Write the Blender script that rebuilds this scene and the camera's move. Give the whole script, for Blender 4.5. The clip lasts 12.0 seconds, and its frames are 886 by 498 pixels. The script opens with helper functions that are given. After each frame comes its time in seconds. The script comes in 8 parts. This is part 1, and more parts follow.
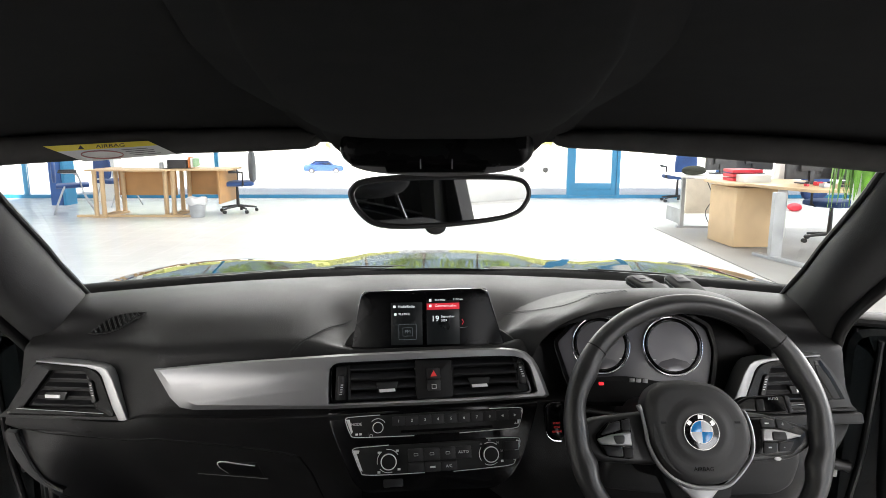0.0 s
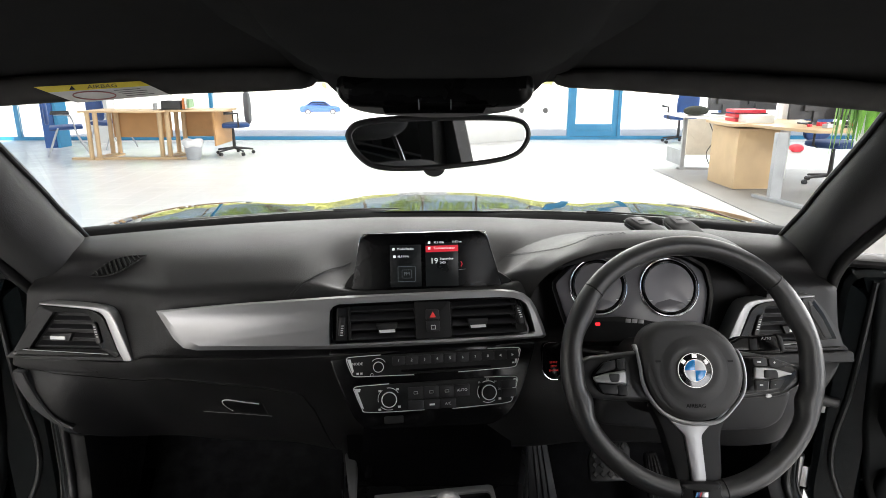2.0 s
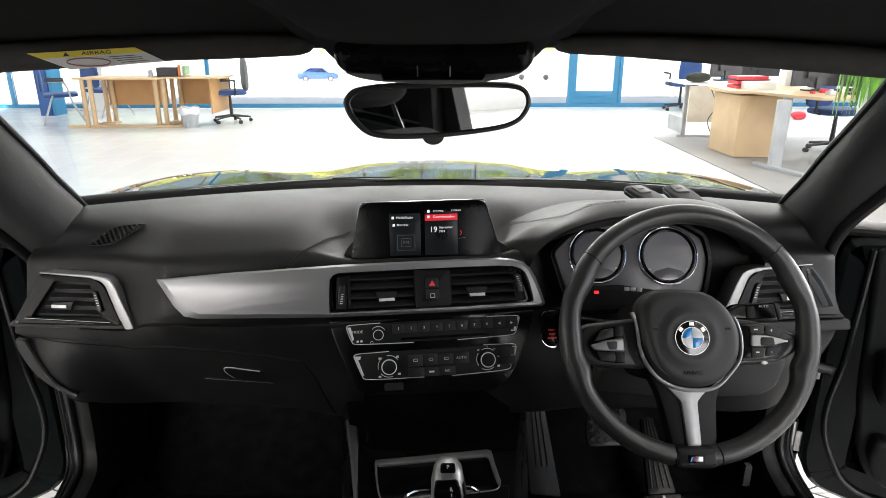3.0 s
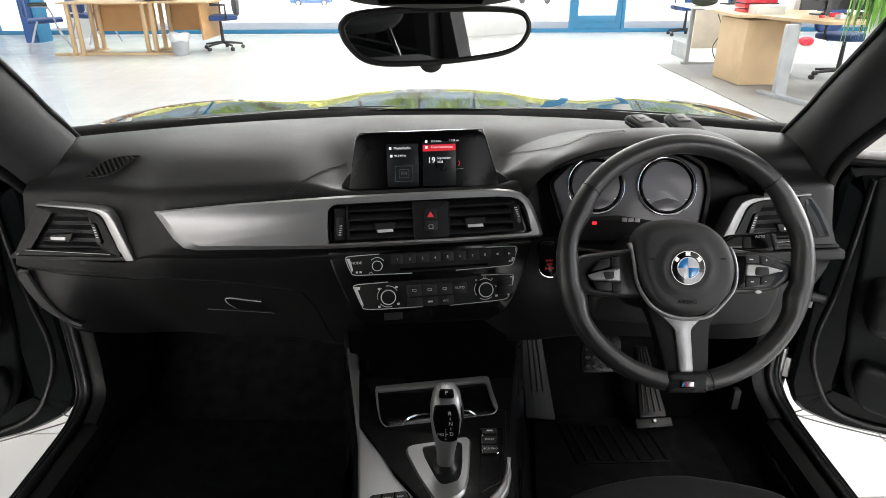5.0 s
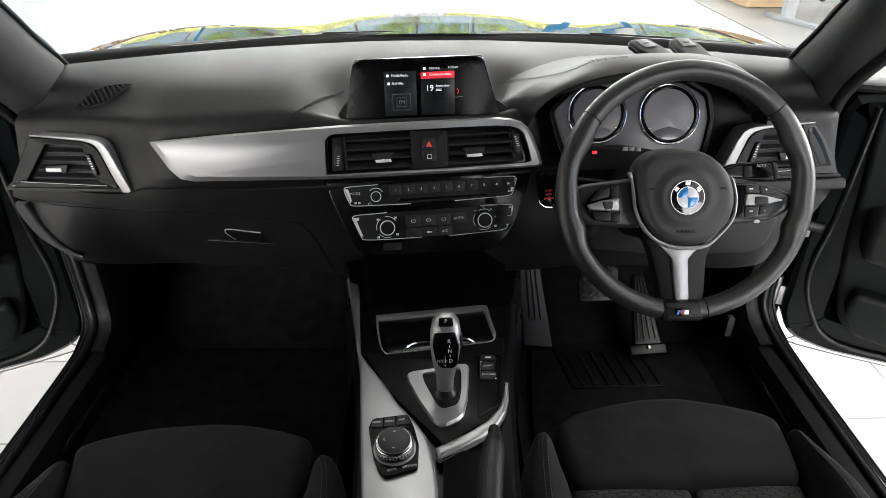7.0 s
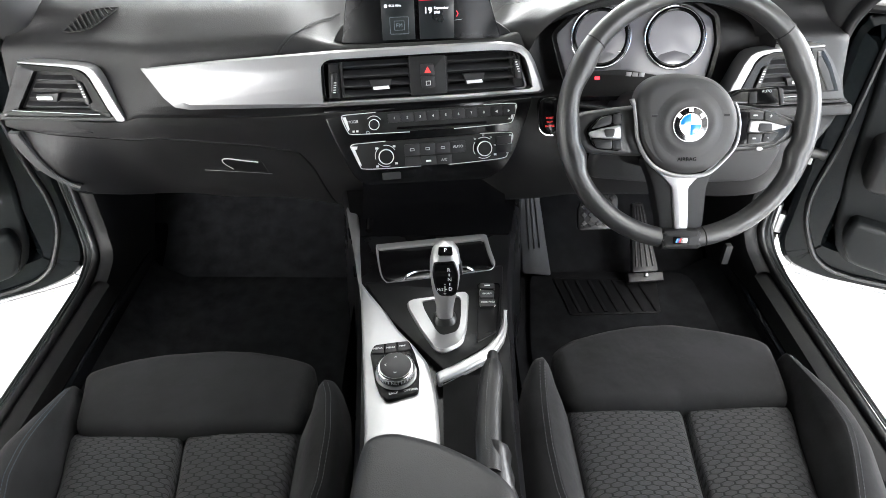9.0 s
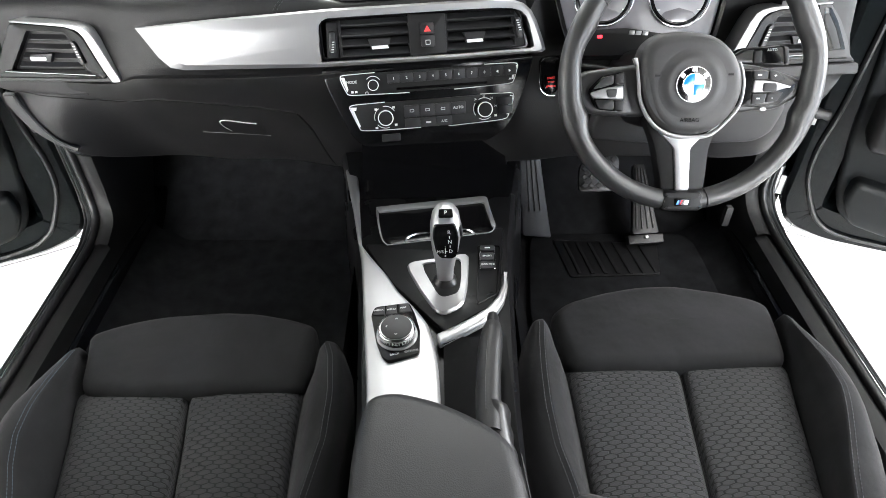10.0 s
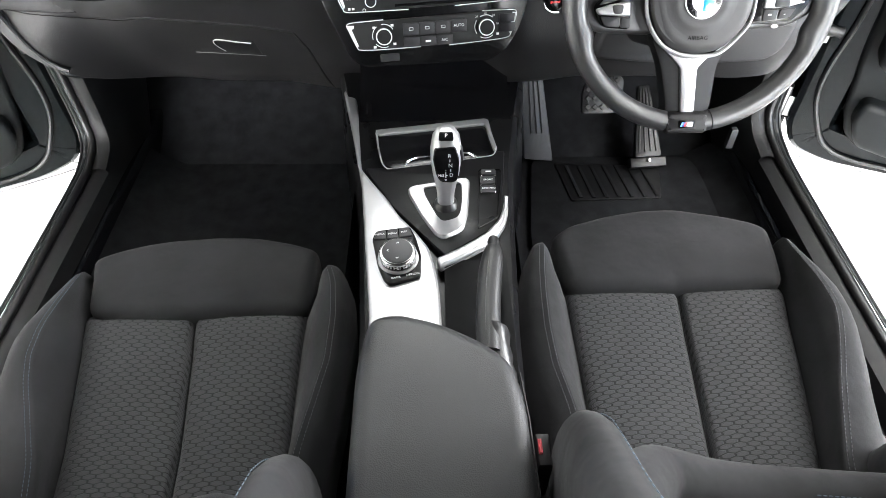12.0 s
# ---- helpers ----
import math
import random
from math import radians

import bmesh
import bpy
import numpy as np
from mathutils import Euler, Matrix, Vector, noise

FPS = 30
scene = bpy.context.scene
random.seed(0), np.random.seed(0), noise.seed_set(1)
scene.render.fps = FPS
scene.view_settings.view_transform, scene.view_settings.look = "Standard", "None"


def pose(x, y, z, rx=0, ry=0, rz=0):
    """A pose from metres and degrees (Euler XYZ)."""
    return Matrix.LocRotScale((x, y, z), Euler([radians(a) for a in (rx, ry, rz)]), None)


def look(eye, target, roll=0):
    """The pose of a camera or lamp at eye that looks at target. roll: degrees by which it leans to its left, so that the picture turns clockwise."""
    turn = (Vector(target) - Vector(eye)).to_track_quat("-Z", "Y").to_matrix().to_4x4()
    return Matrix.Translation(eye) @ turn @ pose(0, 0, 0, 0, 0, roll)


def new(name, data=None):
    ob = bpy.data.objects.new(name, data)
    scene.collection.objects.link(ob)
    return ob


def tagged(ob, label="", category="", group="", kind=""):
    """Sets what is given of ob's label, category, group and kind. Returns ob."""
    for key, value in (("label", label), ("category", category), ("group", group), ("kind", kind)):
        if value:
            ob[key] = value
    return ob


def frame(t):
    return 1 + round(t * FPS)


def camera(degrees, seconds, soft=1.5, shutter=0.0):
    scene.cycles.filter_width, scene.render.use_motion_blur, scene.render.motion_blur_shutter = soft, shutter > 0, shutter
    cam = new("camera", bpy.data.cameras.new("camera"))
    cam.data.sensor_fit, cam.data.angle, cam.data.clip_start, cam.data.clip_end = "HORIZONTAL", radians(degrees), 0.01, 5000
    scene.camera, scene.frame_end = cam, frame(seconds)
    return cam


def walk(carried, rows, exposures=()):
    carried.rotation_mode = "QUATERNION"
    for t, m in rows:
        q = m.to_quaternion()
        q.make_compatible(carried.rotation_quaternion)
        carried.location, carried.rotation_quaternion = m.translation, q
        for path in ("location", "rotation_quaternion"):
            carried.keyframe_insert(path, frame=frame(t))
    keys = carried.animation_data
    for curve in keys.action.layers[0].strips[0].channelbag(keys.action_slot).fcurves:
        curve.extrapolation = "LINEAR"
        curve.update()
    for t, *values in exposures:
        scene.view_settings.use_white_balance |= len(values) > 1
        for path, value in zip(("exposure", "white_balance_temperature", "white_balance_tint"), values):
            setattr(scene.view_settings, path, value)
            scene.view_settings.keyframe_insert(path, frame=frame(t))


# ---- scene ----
# ---- the camera: held between the front seats under the roof, tilting down ----
EYE = (0.016, 0.0, 1.27)
cam = camera(69.66, 12.0, 0.85)
PATH = [
    (0.0, -10.30, 0.02, 0.02), (0.5, -11.75, -0.02, -0.01), (1.0, -13.03, -0.05, -0.04), (1.5, -14.27, -0.06, -0.07),
    (2.0, -15.48, -0.08, -0.09), (2.5, -16.80, -0.10, -0.12), (3.0, -18.30, -0.12, -0.15), (5.0, -24.49, -0.21, -0.30),
    (5.5, -26.04, -0.26, -0.34), (6.0, -27.59, -0.30, -0.36), (6.5, -29.17, -0.33, -0.37), (7.0, -30.74, -0.37, -0.37),
    (9.0, -37.10, -0.58, -0.36), (9.5, -38.76, -0.66, -0.32), (10.0, -40.49, -0.74, -0.28), (10.5, -42.28, -0.82, -0.24),
    (11.0, -44.00, -0.89, -0.19), (11.5, -45.68, -0.96, -0.13), (12.0, -47.31, -1.05, -0.05),
]


def aim(pitch, roll, yaw):
    p, w = radians(pitch), radians(yaw)
    return look(EYE, Vector(EYE) + Vector((-math.sin(w) * math.cos(p), math.cos(w) * math.cos(p), math.sin(p))), roll)


walk(cam, [(t, aim(pitch, roll, yaw)) for t, pitch, roll, yaw in PATH],
     exposures=[(0.0, 1.42, 6500, 9), (2.5, 1.42, 6500, 9), (5.5, 1.38, 6500, 9), (7.2, 1.9, 6400, 8.5), (8.8, 3.2, 6250, 7.5), (10.5, 3.35, 6250, 7.5), (12.0, 3.8, 6250, 7.5)])

# ---- light: a bright day let in by the tall showroom windows, and added fill lamps ----
world = bpy.data.worlds.new("sky")
scene.world = world
world.use_nodes = True
sky = world.node_tree.nodes.new("ShaderNodeTexSky")
sky.sky_type, sky.sun_disc = "NISHITA", False
sky.air_density, sky.dust_density, sky.ozone_density = 0.7, 4.0, 0.6
sky.sun_elevation, sky.sun_rotation = radians(48), radians(200)
world.node_tree.links.new(sky.outputs[0], world.node_tree.nodes["Background"].inputs[0])
world.node_tree.nodes["Background"].inputs[1].default_value = 0.15

sun = new("sun", bpy.data.lights.new("sun", "SUN"))
sun.data.energy, sun.data.angle, sun.data.color = 5.0, radians(0.6), (1.0, 0.96, 0.9)
sun.matrix_basis = look((-8, -20, 24), (0, 0, 0))


def area_lamp(name, x, y, z, w, h, aim_at, watts):
    """A broad area lamp: the sky's light at a window opening, or an added fill."""
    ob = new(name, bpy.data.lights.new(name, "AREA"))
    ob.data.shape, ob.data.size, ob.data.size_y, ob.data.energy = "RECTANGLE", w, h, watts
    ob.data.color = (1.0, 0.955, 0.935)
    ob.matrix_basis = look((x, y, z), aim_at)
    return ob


area_lamp("front_window_light", 2.0, 12.3, 3.8, 15.0, 0.8, (1.5, 2, 0.8), 335)
# faint added fill, mostly in front of the windowless left wall
area_lamp("left_fill_light", -9.2, 0.5, 2.4, 12.0, 2.6, (0, 0.5, 0.8), 5)
area_lamp("right_window_light", 9.2, 2.5, 2.4, 9.0, 2.6, (0, 0.5, 0.8), 330)
# unseen fill added behind the car to lift the dashboard's rear-facing parts
area_lamp("rear_fill_light", 0, -8.2, 2.6, 14.0, 2.4, (0, 0, 1.0), 230)
# unseen fill lamps, added overhead to brighten the seats and the far floor
area_lamp("fill_lamp", 3.5, 0.2, 4.1, 3.0, 6.0, (3.5, 0.2001, 0), 40)
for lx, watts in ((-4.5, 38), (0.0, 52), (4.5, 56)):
    area_lamp("fill_lamp", lx, 7.2, 4.1, 0.6, 9.0, (lx, 7.2001, 0), watts)


# ---- building helpers ----
from mathutils.geometry import tessellate_polygon


def place(o, yaw=0.0, tilt=0.0):
    """A face's own axes: u to the right, v up along the face, n out of it, towards the cabin."""
    a, b = radians(yaw), radians(tilt)
    u = Vector((math.cos(a), math.sin(a), 0))
    f = Vector((-math.sin(a), math.cos(a), 0))
    v = Vector((0, 0, 1)) * math.cos(b) + f * math.sin(b)
    n = u.cross(v)
    m = Matrix((u, v, n)).transposed().to_4x4()
    m.translation = Vector(o)
    return m


def xf(geo, m):
    return [tuple(m @ Vector(v)) for v in geo[0]], geo[1]


def mirrored(geo):
    return [(-x, y, z) for x, y, z in geo[0]], [tuple(reversed(f)) for f in geo[1]]


def join(*geos):
    verts, faces = [], []
    for v, f in geos:
        k = len(verts)
        verts += v
        faces += [tuple(i + k for i in face) for face in f]
    return verts, faces


def area(pts):
    return 0.5 * sum(a[0] * b[1] - b[0] * a[1] for a, b in zip(pts, pts[1:] + pts[:1]))


def ccw(pts):
    pts = [tuple(p) for p in pts]
    return pts if area(pts) > 0 else pts[::-1]


def rounded(pts, r, k=4):
    """A polygon with its corners rounded to about r."""
    out, n = [], len(pts)
    for i in range(n):
        a, b, c = Vector(pts[i - 1]), Vector(pts[i]), Vector(pts[(i + 1) % n])
        d1, d2 = (a - b), (c - b)
        e = min(r, 0.48 * d1.length, 0.48 * d2.length)
        p, q = b + d1.normalized() * e, b + d2.normalized() * e
        for j in range(k + 1):
            s = j / k
            out.append(tuple((1 - s) ** 2 * p + 2 * s * (1 - s) * b + s * s * q))
    return out


def inset(pts, d):
    """A counter-clockwise polygon drawn in by d."""
    out, n = [], len(pts)
    for i in range(n):
        a, b, c = Vector(pts[i - 1]), Vector(pts[i]), Vector(pts[(i + 1) % n])
        t1, t2 = (b - a), (c - b)
        t1, t2 = (t1.normalized() if t1.length > 1e-9 else t2.normalized()), (t2.normalized() if t2.length > 1e-9 else t1.normalized())
        m = Vector((-t1.y, t1.x)) + Vector((-t2.y, t2.x))
        m = m.normalized() if m.length > 1e-6 else Vector((-t1.y, t1.x))
        out.append(tuple(b + m * d / max(0.5, m.dot(Vector((-t1.y, t1.x))))))
    return out


def plate(pts, d, bev=0.0008, z0=0.0, r=0.0, k=3, steps=2):
    """A slab of outline pts from n = z0 to z0 + d with a rounded front edge."""
    pts = ccw(pts)
    if r:
        pts = rounded(pts, r, k)
    rings = [(pts, z0)]
    for s in range(steps + 1):
        a = 0.5 * math.pi * s / steps
        rings.append((inset(pts, bev * (1 - math.cos(a))) if s else pts, z0 + d - bev + bev * math.sin(a)))
    n, verts, faces = len(pts), [], []
    for ring, z in rings:
        verts += [(x, y, z) for x, y in ring]
    for a in range(len(rings) - 1):
        for i in range(n):
            j = (i + 1) % n
            faces.append((a * n + i, a * n + j, (a + 1) * n + j, (a + 1) * n + i))
    last = (len(rings) - 1) * n
    for a, b, c in tessellate_polygon([[Vector((x, y, 0)) for x, y in rings[-1][0]]]):
        if area([rings[-1][0][q] for q in (a, b, c)]) < 0:
            a, c = c, a
        faces.append((last + a, last + b, last + c))
    faces.append(tuple(reversed(range(n))))
    return verts, faces


def bands(loops, back=None):
    """A skin over loops of equal counts, each a list of (u, v, n); back: how deep a rim goes at both ends."""
    loops = [list(l) for l in loops]
    if back is not None:
        loops = [[(u, v, back) for u, v, _ in loops[0]]] + loops + [[(u, v, back) for u, v, _ in loops[-1]]]
    n, verts, faces = len(loops[0]), [p for l in loops for p in l], []
    for a in range(len(loops) - 1):
        for i in range(n):
            j = (i + 1) % n
            faces.append((a * n + i, (a + 1) * n + i, (a + 1) * n + j, a * n + j))
    return verts, faces


def ring_plate(pts, w, d, z0=0.0, r=0.0, bev=0.0006, k=4):
    """A frame of width w along the inside of an outline."""
    pts = ccw(pts)
    if r:
        pts = rounded(pts, r, k)
    h = z0 + d
    levels = [(0, h - bev), (bev, h), (w - bev, h), (w, h - bev)]
    return bands([[(x, y, z) for x, y in inset(pts, e)] for e, z in levels], z0)


def box(cx, cy, cz, sx, sy, sz, bev=0.0):
    pts = [(cx - sx / 2, cy - sy / 2), (cx + sx / 2, cy - sy / 2), (cx + sx / 2, cy + sy / 2), (cx - sx / 2, cy + sy / 2)]
    return plate(pts, sz, bev or 0.0004, cz - sz / 2, steps=2 if bev > 0.001 else 1)


def disc(r, d, z0=0.0, bev=0.001, at=(0, 0), k=28, rx=1.0):
    return plate([(at[0] + rx * r * math.cos(2 * math.pi * i / k), at[1] + r * math.sin(2 * math.pi * i / k)) for i in range(k)], d, bev, z0, steps=3)


def curve(pts, n):
    """Catmull-Rom through points of any dimension, n samples."""
    p = [Vector(q) for q in pts]
    p = [2 * p[0] - p[1]] + p + [2 * p[-1] - p[-2]]
    out, m = [], len(p) - 3
    for i in range(n):
        s = i / (n - 1) * m
        k = min(int(s), m - 1)
        t = s - k
        a, b, c, d = p[k:k + 4]
        out.append(0.5 * ((2 * b) + (c - a) * t + (2 * a - 5 * b + 4 * c - d) * t * t + (3 * b - a - 3 * c + d) * t ** 3))
    return out


def grid(rows, wrap=False, caps=False):
    n, verts, faces = len(rows[0]), [tuple(p) for r in rows for p in r], []
    for a in range(len(rows) - 1):
        for i in range(n if wrap else n - 1):
            j = (i + 1) % n
            faces.append((a * n + i, a * n + j, (a + 1) * n + j, (a + 1) * n + i))
    if caps:
        faces += [tuple(reversed(range(n))), tuple(range((len(rows) - 1) * n, len(rows) * n))]
    return verts, faces


def sheet(rows, thick):
    """A grid of points with thickness, closed at its rim; the far side lies thick along the given vector."""
    t = Vector(thick)
    n, m = len(rows[0]), len(rows)
    verts = [tuple(p) for r in rows for p in r] + [tuple(Vector(p) + t) for r in rows for p in r]
    k, faces = n * m, []
    for a in range(m - 1):
        for i in range(n - 1):
            q = (a * n + i, a * n + i + 1, (a + 1) * n + i + 1, (a + 1) * n + i)
            faces += [q, tuple(v + k for v in reversed(q))]
    rim = [i for i in range(n)] + [a * n + n - 1 for a in range(1, m)] + [(m - 1) * n + i for i in range(n - 2, -1, -1)] + [a * n for a in range(m - 2, 0, -1)]
    for a, b in zip(rim, rim[1:] + rim[:1]):
        faces.append((b, a, a + k, b + k))
    return verts, faces


def tube(pts, r, closed=False, seg=8, flat=1.0, up=(0, 0, 1)):
    """A rod along points; r a number or one per point; flat squeezes it along up."""
    p = [Vector(q) for q in pts]
    n, rows = len(p), []
    for i in range(n):
        a, b = (p[i - 1], p[(i + 1) % n]) if closed else (p[max(0, i - 1)], p[min(n - 1, i + 1)])
        d = (b - a).normalized()
        side = d.cross(Vector(up))
        side = side.normalized() if side.length > 1e-4 else d.orthogonal().normalized()
        top = side.cross(d)
        e = r[i] if isinstance(r, (list, tuple)) else r
        rows.append([p[i] + side * e * math.cos(2 * math.pi * j / seg) + top * e * flat * math.sin(2 * math.pi * j / seg) for j in range(seg)])
    if closed:
        rows.append(rows[0])
    return grid(rows, wrap=True, caps=not closed)


def stitches(pts, r, length=0.0045, gap=0.0022):
    """A row of short threads along a line of points."""
    p = [Vector(q) for q in pts]
    run = [0.0]
    for q, w in zip(p, p[1:]):
        run.append(run[-1] + (w - q).length)

    def at(s):
        return Vector([float(np.interp(s, run, [q[k] for q in p])) for k in range(3)])

    out, s = [], 0.0
    while s + length < run[-1]:
        out.append(tube([at(s), at(s + length / 2), at(s + length)], [r * 0.6, r, r * 0.6], seg=4))
        s += length + gap
    return join(*out)


def torus(r1, r2, at=(0, 0, 0), seg=72, k=12, flat=1.0):
    return tube([(at[0] + r1 * math.cos(2 * math.pi * i / seg), at[1] + r1 * math.sin(2 * math.pi * i / seg), at[2]) for i in range(seg)],
                r2, True, k, flat)


def swell(sections, seg=28, n=24, close=0.0):
    """A padded form along y: sections of (y, middle x, middle z, half width, half height, squareness)."""
    rows = []
    for y, cx, cz, rx, rz, p in curve(sections, n):
        row = []
        for j in range(seg):
            a = 2 * math.pi * j / seg
            c, s = math.cos(a), math.sin(a)
            row.append((cx + rx * math.copysign(abs(c) ** (2 / p), c), y, cz + rz * math.copysign(abs(s) ** (2 / p), s)))
        rows.append(row)
    return grid(rows, wrap=True, caps=True)


def mesh_of(name, geo, sharp=40):
    me = bpy.data.meshes.new(name)
    me.from_pydata(geo[0], [], geo[1])
    me.update()
    for p in me.polygons:
        p.use_smooth = True
    me.set_sharp_from_angle(angle=radians(sharp))
    return me


def part(name, geo, material, parent=None, label="", sharp=40):
    """One mesh object in world axes, under a thing or a part."""
    ob = new(name, mesh_of(name, geo, sharp))
    ob.data.materials.append(material)
    if parent:
        ob.parent = parent
        if parent.type == "EMPTY":
            ob.matrix_parent_inverse = parent.matrix_basis.inverted()
    if label:
        tagged(ob, label)
    return ob


def thing(name, at, label, category, group="", kind=""):
    ob = new(name)
    ob.empty_display_size = 0.05
    ob.matrix_basis = Matrix.Translation(at)
    return tagged(ob, label, category, group, kind)


def solid(name, geo, material, label, category, kind="", group="", sharp=40):
    return tagged(part(name, geo, material, None, "", sharp), label, category, group, kind)


def writing(name, text, size, m, material, parent, align="CENTER", label=""):
    """Letters in Blender's own font on a face."""
    cu = bpy.data.curves.new(name, "FONT")
    cu.body, cu.size, cu.align_x, cu.align_y, cu.extrude, cu.resolution_u = text, size, align, "CENTER", 0.00005, 2
    tmp = bpy.data.objects.new(name, cu)
    scene.collection.objects.link(tmp)
    bpy.context.view_layer.update()
    me = bpy.data.meshes.new_from_object(tmp.evaluated_get(bpy.context.evaluated_depsgraph_get()))
    bpy.data.objects.remove(tmp)
    bpy.data.curves.remove(cu)
    me.transform(m)
    me.materials.clear()
    ob = new(name, me)
    me.materials.append(material)
    ob.parent = parent
    if parent.type == "EMPTY":
        ob.matrix_parent_inverse = parent.matrix_basis.inverted()
    return tagged(ob, label) if label else ob


def on(m, u, v, n=0.0, turn=0.0):
    return m @ Matrix.Translation((u, v, n)) @ Matrix.Rotation(radians(turn), 4, "Z")


# ---- materials ----
def material(name, colour, rough=0.5, metal=0.0, vary=0.12, vary_scale=6.0, bump=0.0, bump_scale=400.0, coat=0.0, sheen=0.0, rough_vary=0.08,
             fine="noise", spec=0.5, glow=0.0, random_tone=0.0, soft_bump=0.0):
    """A surface with uneven colour and gloss at a large scale and grain at a small one."""
    m = bpy.data.materials.new(name)
    m.use_nodes = True
    t = m.node_tree
    n, l, b = t.nodes, t.links, t.nodes["Principled BSDF"]
    co = n.new("ShaderNodeTexCoord")
    big = n.new("ShaderNodeTexNoise")
    big.inputs["Scale"].default_value, big.inputs["Detail"].default_value = vary_scale, 5.0
    l.new(co.outputs["Object"], big.inputs["Vector"])
    mix = n.new("ShaderNodeMix")
    mix.data_type = "RGBA"
    c = Vector(colour[:3])
    mix.inputs[6].default_value = (*(c * (1 - vary)), 1)
    mix.inputs[7].default_value = (*(c * (1 + vary)), 1)
    spread = n.new("ShaderNodeMapRange")
    spread.inputs[1].default_value, spread.inputs[2].default_value = 0.3, 0.7
    l.new(big.outputs[0], spread.inputs[0])
    l.new(spread.outputs[0], mix.inputs[0])
    out = mix.outputs[2]
    if random_tone:
        info, mr = n.new("ShaderNodeObjectInfo"), n.new("ShaderNodeMapRange")
        mr.inputs[3].default_value, mr.inputs[4].default_value = 1 - random_tone, 1 + random_tone
        l.new(info.outputs["Random"], mr.inputs[0])
        hs = n.new("ShaderNodeHueSaturation")
        l.new(mr.outputs[0], hs.inputs["Value"])
        l.new(out, hs.inputs["Color"])
        out = hs.outputs[0]
    l.new(out, b.inputs["Base Color"])
    mr = n.new("ShaderNodeMapRange")
    mr.inputs[3].default_value, mr.inputs[4].default_value = max(0.02, rough - rough_vary), min(1, rough + rough_vary)
    l.new(big.outputs[0], mr.inputs[0])
    l.new(mr.outputs[0], b.inputs["Roughness"])
    b.inputs["Metallic"].default_value = metal
    b.inputs["Coat Weight"].default_value = coat
    b.inputs["Coat Roughness"].default_value = 0.06
    b.inputs["Sheen Weight"].default_value = sheen
    b.inputs["Specular IOR Level"].default_value = spec
    if glow:
        b.inputs["Emission Color"].default_value = (*colour[:3], 1)
        b.inputs["Emission Strength"].default_value = glow
    if bump:
        g = n.new("ShaderNodeTexVoronoi" if fine == "cells" else "ShaderNodeTexNoise")
        g.inputs["Scale"].default_value = bump_scale
        l.new(co.outputs["Object"], g.inputs["Vector"])
        bp = n.new("ShaderNodeBump")
        bp.inputs["Strength"].default_value, bp.inputs["Distance"].default_value = bump, 0.0006
        l.new(g.outputs[0], bp.inputs["Height"])
        l.new(bp.outputs[0], b.inputs["Normal"])
        if soft_bump:
            g2, b2 = n.new("ShaderNodeTexNoise"), n.new("ShaderNodeBump")
            g2.inputs["Scale"].default_value, g2.inputs["Detail"].default_value = 16, 3.0
            l.new(co.outputs["Object"], g2.inputs["Vector"])
            b2.inputs["Strength"].default_value, b2.inputs["Distance"].default_value = soft_bump, 0.008
            l.new(g2.outputs[0], b2.inputs["Height"])
            l.new(b2.outputs[0], bp.inputs["Normal"])
    return m


def glass(name, tint, gloss=1.0):
    """Clear pane: see-through, with Fresnel gloss."""
    m = bpy.data.materials.new(name)
    m.use_nodes = True
    n, l = m.node_tree.nodes, m.node_tree.links
    n.remove(n["Principled BSDF"])
    tr, gl, fr, mx = n.new("ShaderNodeBsdfTransparent"), n.new("ShaderNodeBsdfGlossy"), n.new("ShaderNodeFresnel"), n.new("ShaderNodeMixShader")
    tr.inputs[0].default_value, gl.inputs[0].default_value = (*tint, 1), (gloss, gloss, gloss, 1)
    gl.inputs["Roughness"].default_value, fr.inputs[0].default_value = 0.0, 1.45
    l.new(fr.outputs[0], mx.inputs[0])
    l.new(tr.outputs[0], mx.inputs[1])
    l.new(gl.outputs[0], mx.inputs[2])
    l.new(mx.outputs[0], n["Material Output"].inputs[0])
    return m


